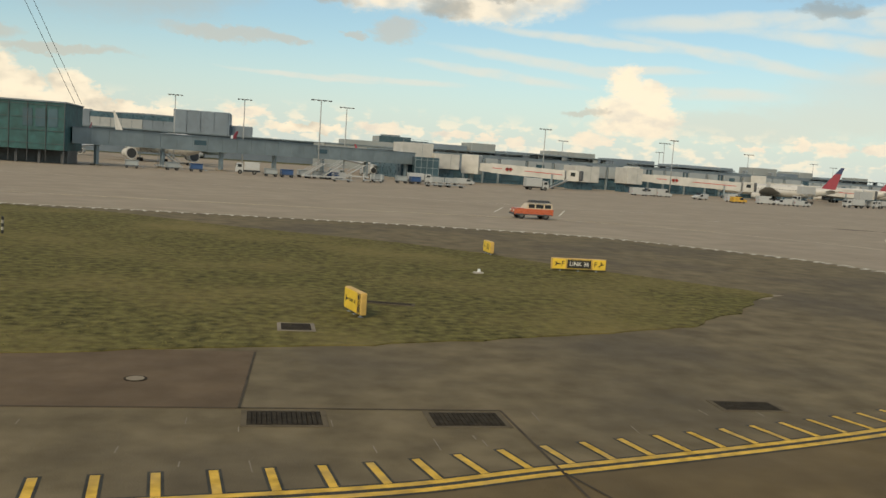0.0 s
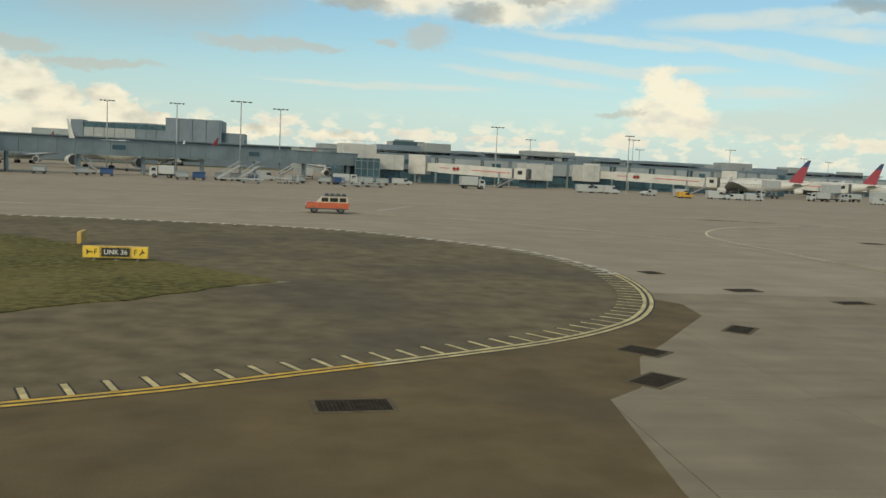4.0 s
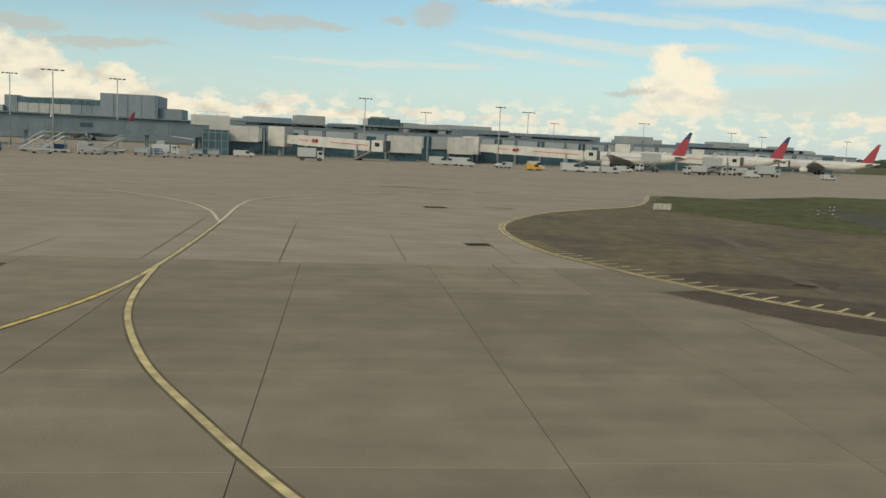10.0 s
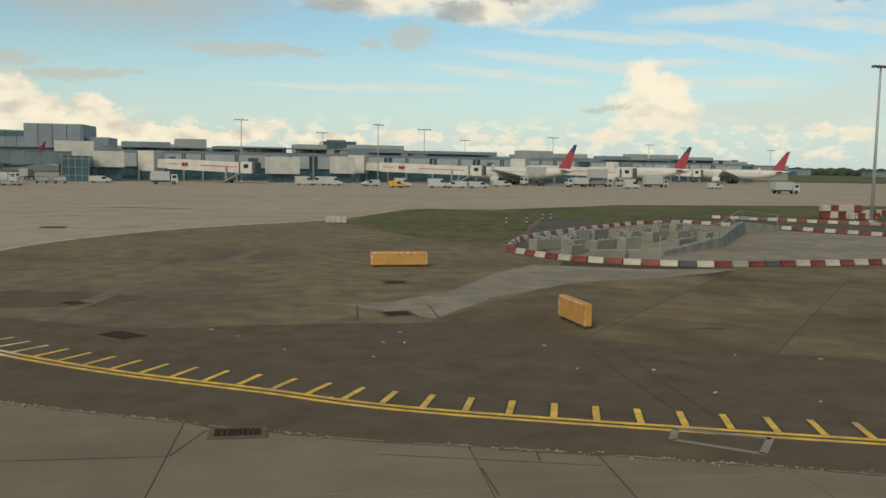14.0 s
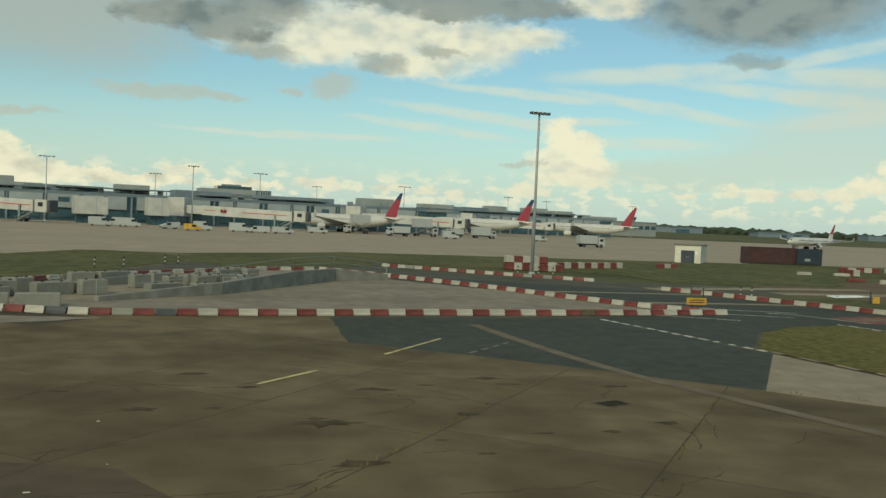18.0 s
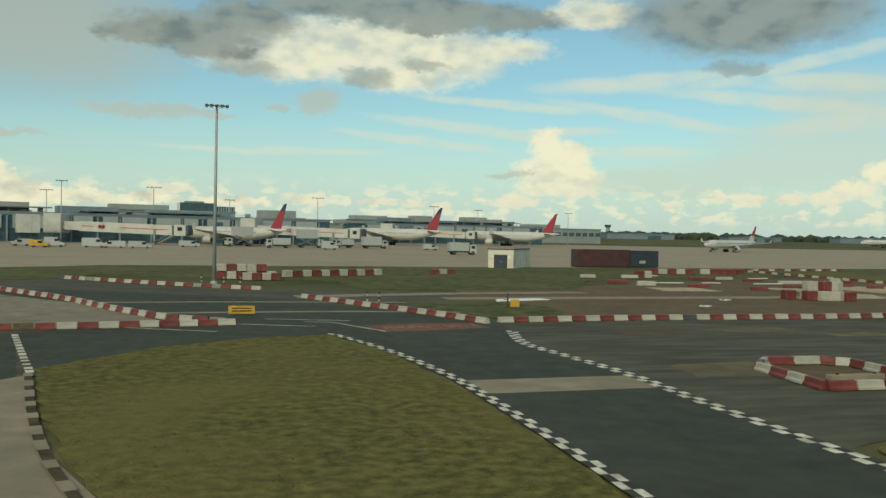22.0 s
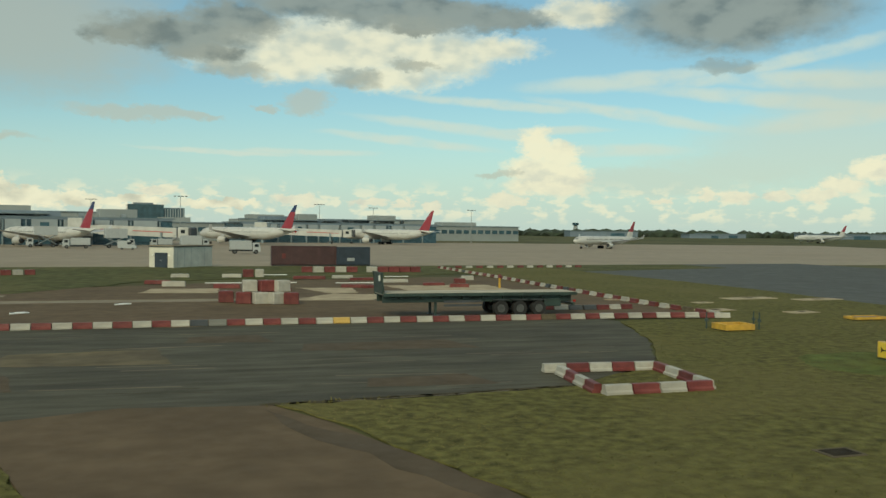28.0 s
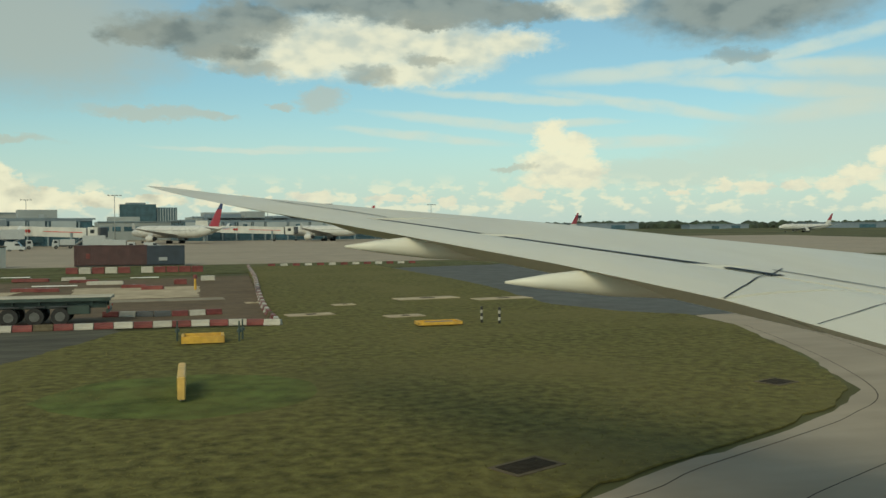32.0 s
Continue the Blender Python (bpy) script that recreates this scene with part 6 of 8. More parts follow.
M["net_green"] = material("green_netting", (0.02, 0.088, 0.09), 0.7, vary=0.25, scale=0.6, stain=0.4, stain_scale=0.4)
M["corridor"] = material("corridor_steel", (0.19, 0.24, 0.26), 0.45, vary=0.12, scale=0.3, stain=0.3, stain_scale=0.2)
M["bridge_white"] = material("bridge_white", (0.46, 0.46, 0.43), 0.5, vary=0.06, scale=0.5, stain=0.3, stain_scale=0.4)
M["bridge_red"] = material("bridge_red", (0.45, 0.04, 0.035), 0.5, vary=0.05)
M["hull"] = material("aircraft_white", (0.5, 0.5, 0.47), 0.3, vary=0.05, scale=0.3, stain=0.15, stain_scale=0.1)
M["wing_grey"] = material("aircraft_grey", (0.42, 0.44, 0.45), 0.35, vary=0.06, scale=0.3)
M["fin_red"] = material("fin_red", (0.27, 0.04, 0.055), 0.35, vary=0.06, scale=0.3)
M["fin_blue"] = material("fin_blue", (0.03, 0.045, 0.11), 0.35, vary=0.06, scale=0.3)
M["metal_dark"] = material("engine_dark", (0.06, 0.065, 0.07), 0.4, 0.5, vary=0.1)
M["beige_wall"] = material("beige_wall", (0.26, 0.285, 0.28), 0.8, vary=0.08, scale=0.2, stain=0.3, stain_scale=0.1)
M["far_trees"] = material("far_trees", (0.035, 0.05, 0.03), 0.95, vary=0.35, scale=0.1)
M["blue_cart"] = material("blue_cart", (0.03, 0.08, 0.2), 0.5, vary=0.1)


# ---------------------------------------------------------------- aircraft
def loft(bm, rings):
    prev = None
    for ring in rings:
        cur = [bm.verts.new(v) for v in ring]
        if prev:
            n = len(cur)
            for i in range(n):
                bm.faces.new((prev[i], prev[(i + 1) % n], cur[(i + 1) % n], cur[i]))
        else:
            bm.faces.new(cur[::-1])
        prev = cur
    bm.faces.new(prev)
    bmesh.ops.recalc_face_normals(bm, faces=bm.faces)
    return bm


def blade(root, tip):
    """A flying surface between two sections: each (x leading, x trailing, y, z, thickness), along y or z."""
    rings = []
    for le, te, y, z, th, up in (root, tip):
        ring = []
        for t, h in ((0, 0), (0.25, 1), (0.7, 0.7), (1, 0.06), (0.7, -0.7), (0.25, -1)):
            x = le + (te - le) * t
            ring.append((x, y + h * th / 2, z) if up else (x, y, z + h * th / 2))
        rings.append(ring)
    return loft(bmesh.new(), rings)


def airliner(x, y, rz, length, fin, label, fin_top=None, z=0.02, tall=0.18, split=0.72):
    """Nose towards local +x, tail fin at local x = 0."""
    a = thing("airliner", x, y, z, rz, label, "aircraft", "parked airliners")
    L, r = length, length * 0.047
    cz = r + length * 0.042
    rings = []
    for t, s, up in ((-0.06, 0.06, 0.75), (0.0, 0.32, 0.5), (0.1, 0.68, 0.25), (0.22, 0.97, 0.03), (0.3, 1, 0), (0.82, 1, 0), (0.88, 0.93, -0.02), (0.93, 0.72, -0.08),
                     (0.965, 0.42, -0.16), (0.98, 0.12, -0.22)):
        rings.append([(t * L, r * s * math.cos(k * math.tau / 16), cz + r * up + r * s * math.sin(k * math.tau / 16)) for k in range(16)])
    part("fuselage", loft(bmesh.new(), rings), M["hull"], a, smooth=True)
    part("cockpit_window", box(0.945 * L, 0, cz + r * 0.32, 0.012 * L, r * 1.0, r * 0.24, 0.05), M["glass"], a)
    for s in (-1, 1):
        bm = bmesh.new()
        for k in range(30):
            box_into(bm, (0.2 + 0.62 * k / 29) * L, s * r * 0.985, cz + r * 0.22, 0.24, 0.06, 0.36)
        part("window_row", bm, M["glass"], a)
        part("wing", blade((0.6 * L, 0.4 * L, s * r * 0.8, cz - r * 0.5, 0.9, False), (0.41 * L, 0.36 * L, s * L * 0.44, cz + r * 0.55, 0.2, False)), M["wing_grey"], a, smooth=False)
        part("winglet", blade((0.41 * L, 0.37 * L, s * L * 0.44, cz + r * 0.55, 0.15, True), (0.385 * L, 0.365 * L, s * L * 0.455, cz + r * 1.4, 0.08, True)), M["wing_grey"], a)
        part("tailplane", blade((0.07 * L, -0.01 * L, s * r * 0.3, cz + r * 0.45, 0.35, False), (0.0, -0.035 * L, s * L * 0.15, cz + r * 0.7, 0.12, False)), M["wing_grey"], a)
        ex, ey, ez = 0.6 * L, s * L * 0.15, cz - r * 1.12
        e = part("engine", rod((ex - 0.07 * L, ey, ez), (ex, ey, ez), r * 0.42, r * 0.56, 18), M["hull"], a, smooth=False)
        part("intake", rod((ex - 0.01, ey, ez), (ex + 0.03, ey, ez), r * 0.47, seg=18), M["metal_dark"], e)
        part("exhaust", rod((ex - 0.095 * L, ey, ez), (ex - 0.07 * L, ey, ez), r * 0.2, r * 0.36, 14), M["metal_dark"], e)
        part("pylon", box(ex - 0.03 * L, ey, ez + r * 0.65, 0.05 * L, 0.25, r * 0.6), M["wing_grey"], e)
        part("main_gear", rod((0.47 * L, s * L * 0.06, 0.5), (0.47 * L, s * L * 0.06, cz - r * 0.4), 0.18, seg=8), M["steel"], a)
        for o in (-0.7, 0.7):
            part("main_wheel", rod((0.47 * L + o, s * L * 0.06 - 0.5, 0.55), (0.47 * L + o, s * L * 0.06 + 0.5, 0.55), 0.55, seg=14), M["rubber"], a)
    h = L * tall
    base = cz + r * 0.75
    mid = (0.12 * L - 0.15 * L * split, 0.0 - 0.055 * L * split)
    part("fin", blade((0.12 * L, 0.0, 0, base - r * 0.3, 0.5, True), (mid[0], mid[1], 0, base + h * split, 0.3, True)), fin, a, "tail fin in company red")
    part("fin_tip", blade((mid[0], mid[1], 0, base + h * split, 0.3, True), (-0.03 * L, -0.055 * L, 0, base + h, 0.15, True)), fin_top or fin, a)
    part("nose_gear", rod((0.86 * L, 0, 0.4), (0.86 * L, 0, cz - r * 0.8), 0.12, seg=8), M["steel"], a)
    part("nose_wheel", rod((0.86 * L, -0.3, 0.4), (0.86 * L, 0.3, 0.4), 0.4, seg=14), M["rubber"], a)
    return a


airliner(188.0, 263.0, 131, 42, M["fin_red"], "white airliner with a red and blue tail at a gate", M["fin_blue"])
airliner(250.0, 313.0, 131, 47, M["fin_red"], "white airliner with a red and blue tail by the pier", M["fin_blue"])
airliner(309.0, 343.0, 131, 46, M["fin_red"], "white airliner with an all-red tail fin on the apron")
airliner(-61, 338, -100, 42, M["fin_red"], "white airliner with a red tail, half hidden by the netted building", tall=0.15)
airliner(-47, 306, -61, 64, M["bridge_white"], "large white airliner with a pale tail behind the corridor", tall=0.115)
airliner(-14, 452, -140, 44, M["fin_red"], "white airliner behind the raised corridor, red tail", tall=0.2)
airliner(33, 316, -69, 42, M["fin_red"], "white airliner behind the raised corridor beside the pier", tall=0.115)
airliner(66, 356, -70, 40, M["hull"], "plain white airliner far behind the corridor", tall=0.13)
airliner(379.0, 303.0, 203, 34, M["hull"], "white airliner with a red and white tail on the far taxiway", M["fin_red"], split=0.35)
airliner(704.0, 560.0, 180, 46, M["hull"], "white airliner far across the airfield", M["fin_red"], split=0.4)


# ---------------------------------------------------------------- pier and terminal
PA = math.degrees(math.atan2(66, 300))


def pier_block(PX, PY, PLEN, label):
    pier = thing("terminal_pier", PX, PY, 0, PA, label, "building")
    part("core", box(PLEN / 2, 14.5, 4.2, PLEN, 27, 8.4), M["facade_dark"], pier)
    part("roof", box(PLEN / 2, 15.2, 8.75, PLEN + 2, 28, 0.5), M["roof_grey"], pier)
    part("eave", box(PLEN / 2, 0.9, 8.2, PLEN, 0.5, 0.5), M["panel_grey"], pier)
    prnd = random.Random(5)
    u = 0.6
    while u < PLEN - 8:
        w = prnd.choice((4.5, 5.5, 7.5, 9.0))
        part("upper_panel", box(u + w / 2, 0.6, 6.0, w, 0.8, 4.0), M["panel_white"] if prnd.random() < 0.85 else M["panel_grey"], pier)
        if prnd.random() < 0.22:
            part("window", box(u + w * 0.5, 0.18, 6.4, w * 0.35, 0.08, 1.4), M["facade_glass"], pier)
        g_ = prnd.choice((1.2, 1.8, 3.0))
        part("pier_column", box(u + w + g_ / 2, 0.7, 3.9, 0.5, 0.6, 7.8), M["corridor"], pier)
        part("lower_window", box(u + w / 2, 0.9, 2.2, w * 0.85, 0.3, 2.4), M["facade_glass"], pier)
        u += w + g_
    for u, w, h, d in ((12, 14, 2.6, 10), (28, 9, 3.8, 8), (40, 22, 1.8, 12), (66, 10, 3.0, 8), (84, 18, 2.2, 10), (112, 26, 1.8, 12), (150, 12, 2.8, 8), (176, 24, 2.0, 10), (214, 14, 2.6, 9), (238, 18, 1.8, 12)):
        if u + w < PLEN:
            part("roof_plant", box(u + w / 2, 12, 9 + h / 2, w, d, h, 0.1), M["panel_grey"] if w > 12 else M["beige_wall"], pier)
    for u, w, z, d in ((6, 40, 9.9, 9), (48, 34, 10.4, 8), (90, 44, 9.8, 9), (140, 38, 10.2, 8), (186, 46, 9.9, 9)):
        if u + w > PLEN:
            continue
        part("canopy", box(u + w / 2, 5, z, w, d, 0.35), M["roof_grey"], pier, "thin grey roof canopy")
        for k in range(4):
            part("canopy_post", box(u + 2 + k * (w - 4) / 3, 1.4, (z + 9) / 2, 0.2, 0.2, z - 9), M["steel"], pier)
    for u in range(8, int(PLEN) - 10, 13):
        part("roof_rail", box(u + 4, 1.0, 9.5, 8, 0.08, 0.08), M["steel"], pier)
        part("vent", box(u + 6, 6, 9.6, 1.6, 1.6, 1.2, 0.1), M["steel"], pier)


pier_block(42.0, 272.0, 172.0, "long airport pier with pale upper panels over a dark ground floor")
pier_block(238.0, 384.0, 95.0, "farther pier wing with pale upper panels over a dark ground floor")

hall = thing("terminal_hall", -16, 375, 0, 12, "low grey terminal hall behind parked aircraft", "building")
part("body", box(-60, 110, 5.8, 320, 30, 11.6), M["panel_grey"], hall)
part("roof", box(-60, 110, 11.9, 324, 33, 0.6), M["roof_grey"], hall)
for k in range(30):
    part("window_band", box(-210 + k * 10.4, 94.8, 6.0, 8.6, 0.3, 2.4), M["facade_glass"], hall)

big = thing("cargo_building", -110, 585, 0, 0, "large grey shed with a shallow curved roof and tall panels", "building")
bm = bmesh.new()
rings = []
for k in range(13):
    t = k / 12
    rings.append((4.0 + 51.0 * t, 22.6 + 1.1 * math.sin(t * math.pi * 0.75)))
prism = [(x, h) for x, h in rings]
verts = []
for y in (0.0, 60.0):
    verts.append([bm.verts.new((x, y, h)) for x, h in prism] + [bm.verts.new((prism[-1][0], y, 0)), bm.verts.new((prism[0][0], y, 0))])
n_ = len(verts[0])
for i in range(n_):
    bm.faces.new((verts[0][i], verts[0][(i + 1) % n_], verts[1][(i + 1) % n_], verts[1][i]))
bm.faces.new(verts[0])
bm.faces.new(verts[1][::-1])
bmesh.ops.recalc_face_normals(bm, faces=bm.faces)
part("shed", bm, M["panel_grey"], big)
part("stair_tower", box(0.5, 5, 12.0, 7.5, 12, 24.0), M["panel_grey"], big)
part("high_block", box(72, 10, 13.8, 34, 40, 27.6), M["panel_grey"], big)
part("low_wing", box(-14, 10, 8.8, 22, 30, 17.5), M["panel_white"], big)
part("annex", box(96, 10, 10, 14, 30, 20), M["panel_grey"], big)
for k in range(8):
    part("wall_panel", box(7.2 + k * 6.3, -0.2, 10.4, 6.0, 0.5, 18.4), M["cargo_panel"] if k < 5 else M["panel_grey"], big)
part("top_band", box(30, -0.25, 21.2, 51.5, 0.55, 3.0), M["facade_dark"], big, "dark band under the roof edge")
for k in range(4):
    part("wall_panel", box(59 + k * 8.3, -10.2, 14, 7.9, 0.5, 26.5), M["panel_grey"], big)
part("roof_edge", box(30, -0.3, 23.0, 52, 0.8, 0.5), M["roof_grey"], big)

# raised corridor on columns, with the green-netted building at its end
cx0, cy0, cx1, cy1 = -40.0, 199.0, 46.0, 258.0
cl = math.hypot(cx1 - cx0, cy1 - cy0)
cor = thing("raised_corridor", cx0, cy0, 0, math.degrees(math.atan2(cy1 - cy0, cx1 - cx0)), "long raised grey steel passenger corridor on columns", "corridor")
part("floor", box(cl / 2, 0, 4.6, cl, 3.2, 0.3), M["corridor"], cor)
part("roof", box(cl / 2, 0, 7.85, cl, 3.4, 0.22), M["roof_grey"], cor)
for k in range(26):
    seg = cl / 26
    part("side_panel", box((k + 0.5) * seg, -1.5, 6.24, seg - 0.06, 0.15, 3.0), M["corridor"], cor)
    part("side_panel", box((k + 0.5) * seg, 1.5, 6.24, seg - 0.06, 0.15, 3.0), M["corridor"], cor)
    if k % 9 == 7:
        part("window", box((k + 0.5) * seg, -1.6, 6.4, seg - 0.9, 0.06, 1.1), M["facade_glass"], cor)
for k in range(7):
    part("column", box(6 + k * (cl - 12) / 6, 0, 2.25, 0.6, 1.2, 4.45), M["corridor"], cor)
    part("footing", box(6 + k * (cl - 12) / 6, 0, 0.15, 1.6, 2.2, 0.3), M["pale"], cor)

gb = thing("netted_building", -39.5, 192.0, 0, 0, "dark green netted building on stilts at the stand edge", "building")
part("upper_floor", box(-14, 9, 7.6, 28, 18, 9.6), M["net_green"], gb)
part("roof_edge", box(-14, 9, 12.5, 28.6, 18.6, 0.3), M["roof_grey"], gb)
for k in range(9):
    part("scaffold_upright", box(-28 + k * 3.5, -0.1, 6.2, 0.1, 0.12, 12.4), M["dark_grey"], gb)
for k in range(4):
    part("scaffold_rail", box(-14, -0.12, 4 + k * 2.6, 28, 0.08, 0.08), M["dark_grey"], gb)
for k in range(3):
    part("window", box(-2.2 - 2.4 * k, -0.06, 9.2, 1.8, 0.1, 3.6), M["facade_glass"], gb)
for k in range(7):
    part("stilt", box(-27 + k * 4.4, 1.5, 1.4, 0.5, 0.5, 2.8), M["dark_grey"], gb)
part("undercroft", box(-14, 11, 1.4, 27, 10, 2.8), M["dark_grey"], gb)
mc = thing("mast_stays", -38.5, 196.5, 12.6, 0, "two thin dark stay cables rising from the building", "cable")
part("cable", rod((0, 0, 0), (-12.5, -6, 27), 0.05, seg=6), M["sign_black"], mc)
part("cable", rod((1.3, 0, 0), (-10.6, -6, 27), 0.05, seg=6), M["sign_black"], mc)


# ---------------------------------------------------------------- boarding bridges
def boarding_bridge(x0, y0, x1, y1, label, z0=5.2, z1=4.2, stairs=True):
    """A tunnel from the rotunda at (x0, y0) to the cab at (x1, y1)."""
    d = math.hypot(x1 - x0, y1 - y0)
    b = thing("boarding_bridge", x0, y0, 0, math.degrees(math.atan2(y1 - y0, x1 - x0)), label, "boarding bridge", "boarding bridges")
    part("rotunda", box(0, 0, 5.7, 5.4, 5.4, 5.8, 0.15), M["bridge_white"], b)
    part("rotunda_column", rod((0, 0, 0), (0, 0, 2.8), 0.7, seg=14), M["corridor"], b)

    def tunnel(name, a, c, w, h):
        bm = bmesh.new()
        za, zc = z0 + (z1 - z0) * a / d, z0 + (z1 - z0) * c / d
        vs = [bm.verts.new((px, sy * w / 2, pz + sz * h / 2)) for px, pz in ((a, za), (c, zc)) for sy in (-1, 1) for sz in (-1, 1)]
        for q in ((0, 1, 3, 2), (4, 6, 7, 5), (0, 4, 5, 1), (2, 3, 7, 6), (1, 5, 7, 3), (0, 2, 6, 4)):
            bm.faces.new([vs[i] for i in q])
        bmesh.ops.recalc_face_normals(bm, faces=bm.faces)
        return part(name, bm, M["bridge_white"], b)

    tunnel("inner_tunnel", 1.5, d * 0.3, 2.5, 2.5)
    tunnel("outer_tunnel", d * 0.2, d - 2.5, 2.9, 2.9)
    ang = math.degrees(math.atan2(z0 - z1, d))
    for a, c in ((0.22, 0.31), (0.53, 0.9)):
        bm = bmesh.new()
        m_ = (a + c) / 2
        box_into(bm, 0, 0, 0, d * (c - a), 0.06, 0.2)
        st = part("stripe", bm, M["bridge_red"], b, "thin red stripe")
        st.matrix_basis = pose(d * m_, -1.49, z0 + (z1 - z0) * m_ + 0.1, 0, ang, 0)
    ez = z0 + (z1 - z0) * 0.38 + 0.1
    ex = d * 0.38
    bm = bmesh.new()
    bm.faces.new([bm.verts.new((ex + px, -1.53, ez + pz)) for px, pz in ((-1.2, 0), (-0.6, -0.6), (0.6, -0.6), (1.2, 0), (0.6, 0.6), (-0.6, 0.6))])
    bmesh.ops.solidify(bm, geom=list(bm.faces), thickness=0.05)
    em = part("emblem", bm, M["bridge_red"], b, "plain red six-sided emblem")
    for s in (-1, 1):
        bm = bmesh.new()
        bm.faces.new([bm.verts.new((ex + px, -1.6, ez + s * pz)) for px, pz in ((-0.5, 0.6), (0.0, 0.06), (0.5, 0.6))])
        bmesh.ops.solidify(bm, geom=list(bm.faces), thickness=0.02)
        part("emblem_field", bm, M["bridge_white"], em)
    part("cab", box(d, 0, z1 + 0.1, 3.6, 3.8, 3.3, 0.15), M["bridge_white"], b)
    part("cab_window", box(d, -1.93, z1 + 0.5, 1.4, 0.06, 1.1), M["glass"], b)
    part("canopy", box(d + 2.2, 0, z1 + 0.2, 1.0, 3.6, 3.0, 0.2), M["dark_grey"], b)
    part("lift_leg", box(d * 0.8, -1.7, 2.2, 0.5, 0.4, 4.4), M["corridor"], b)
    part("lift_leg", box(d * 0.8, 1.7, 2.2, 0.5, 0.4, 4.4), M["corridor"], b)
    part("wheel_bogie", box(d * 0.8, 0, 0.75, 1.6, 4.0, 0.5), M["dark_grey"], b)
    for s in (-1.2, 1.2):
        part("wheel", rod((d * 0.8, s - 0.25, 0.5), (d * 0.8, s + 0.25, 0.5), 0.5, seg=16), M["rubber"], b)
    if stairs:
        part("stair_flight", rod_into(bmesh.new(), (d - 1.5, -2.6, z1 - 1.4), (d - 6.5, -2.6, 0.2), 0.32, seg=4), M["steel"], b)
        part("stair_rail", rod((d - 1.5, -3.0, z1 - 0.4), (d - 6.5, -3.0, 1.2), 0.05, seg=6), M["steel"], b)
    return b


boarding_bridge(63, 264, 91, 250, "white boarding bridge with red stripes and a red emblem")
boarding_bridge(124, 284, 160, 270, "white boarding bridge with red stripes reaching an airliner")
boarding_bridge(182, 300, 214, 280, "white boarding bridge with red stripes beside the pier")
boarding_bridge(246, 378, 280, 364, "far white boarding bridge beside a parked airliner", stairs=False)
for x, y, sx, sz, z in ((43.5, 258, 10, 5.2, 8.2), (52.5, 258, 8, 4.4, 6.0), (100, 268, 9, 5.0, 5.0), (118, 272, 6, 5.2, 5.4)):
    gh = thing("gate_house", x, y, 0, PA, "pale boxy gate room on a dark base", "building", "gate rooms")
    part("room", box(0, 0, z, sx, 7, sz, 0.08), M["bridge_white"], gh)
    part("base", box(0, 1, (z - sz / 2) / 2, sx * 0.8, 5, z - sz / 2), M["facade_dark"], gh)
    part("wall_seam", box(sx * 0.15, -3.51, z, 0.08, 0.04, sz - 0.3), M["corridor"], gh)
    part("roof_rail", box(0, -3.3, z + sz / 2 + 0.9, sx * 0.9, 0.06, 0.06), M["steel"], gh)
    for k in range(4):
        part("rail_post", box(-sx * 0.45 + k * sx * 0.3, -3.3, z + sz / 2 + 0.45, 0.06, 0.06, 0.9), M["steel"], gh)
hg = thing("glass_lift", 46.0, 250.0, 0, 0, "dark glazed lift and stair tower by the corridor", "building")
part("glazing", box(0, 0, 3.4, 7, 5, 6.8), M["facade_glass"], hg)
for k in range(5):
    part("mullion", box(-3.4 + k * 1.7, -2.55, 3.4, 0.14, 0.12, 6.8), M["corridor"], hg)
for k in range(3):
    part("transom", box(0, -2.56, 1.6 + k * 2.2, 7, 0.1, 0.14), M["corridor"], hg)

# far dark glass office block and distance
ob_ = thing("office_block", 152, 1180, 0, 6, "far dark glass office block with a pale gridded end", "building")
part("main_block", box(22, 20, 18.0, 44, 40, 36.0), M["facade_glass"], ob_)
part("side_block", box(57, 22, 16.0, 26, 38, 32.0), M["facade_dark"], ob_)
for k in range(8):
    part("fin_panel", box(46 + k * 3.2, 2.6, 17.0, 1.2, 0.5, 28.0), M["panel_white"], ob_)
part("roof_plant", box(20, 20, 37.2, 24, 14, 2.4), M["roof_grey"], ob_)
for x, y, w, h, lab in ((150, 400, 60, 12, "beige flat-roofed terminal building in the distance"), (215, 440, 34, 8.5, "beige flat-roofed terminal building in the distance"),
                        (262, 470, 46, 11, "beige flat-roofed terminal building in the distance"), (330, 500, 34, 12, "beige flat-roofed terminal building in the distance"),
                        (385, 520, 60, 9, "long low building in the distance"), (60, 420, 70, 11, "grey flat-roofed terminal building in the distance")):
    bl = thing("terminal_block", x, y, 0, 10, lab, "building", "distant terminal blocks")
    part("body", box(0, 0, h / 2, w, 22, h), M["beige_wall"], bl)
    part("roof_room", box(-w * 0.15, 0, h + 1.2, w * 0.4, 10, 2.4), M["beige_wall"], bl)
    part("roof_edge", box(0, -11.1, h, w + 0.6, 0.5, 0.5), M["roof_grey"], bl)
    for k in range(int(w / 5)):
        part("window", box(-w / 2 + 2.8 + k * 5, -11.05, h * 0.62, 3.6, 0.2, h * 0.25), M["facade_glass"], bl)

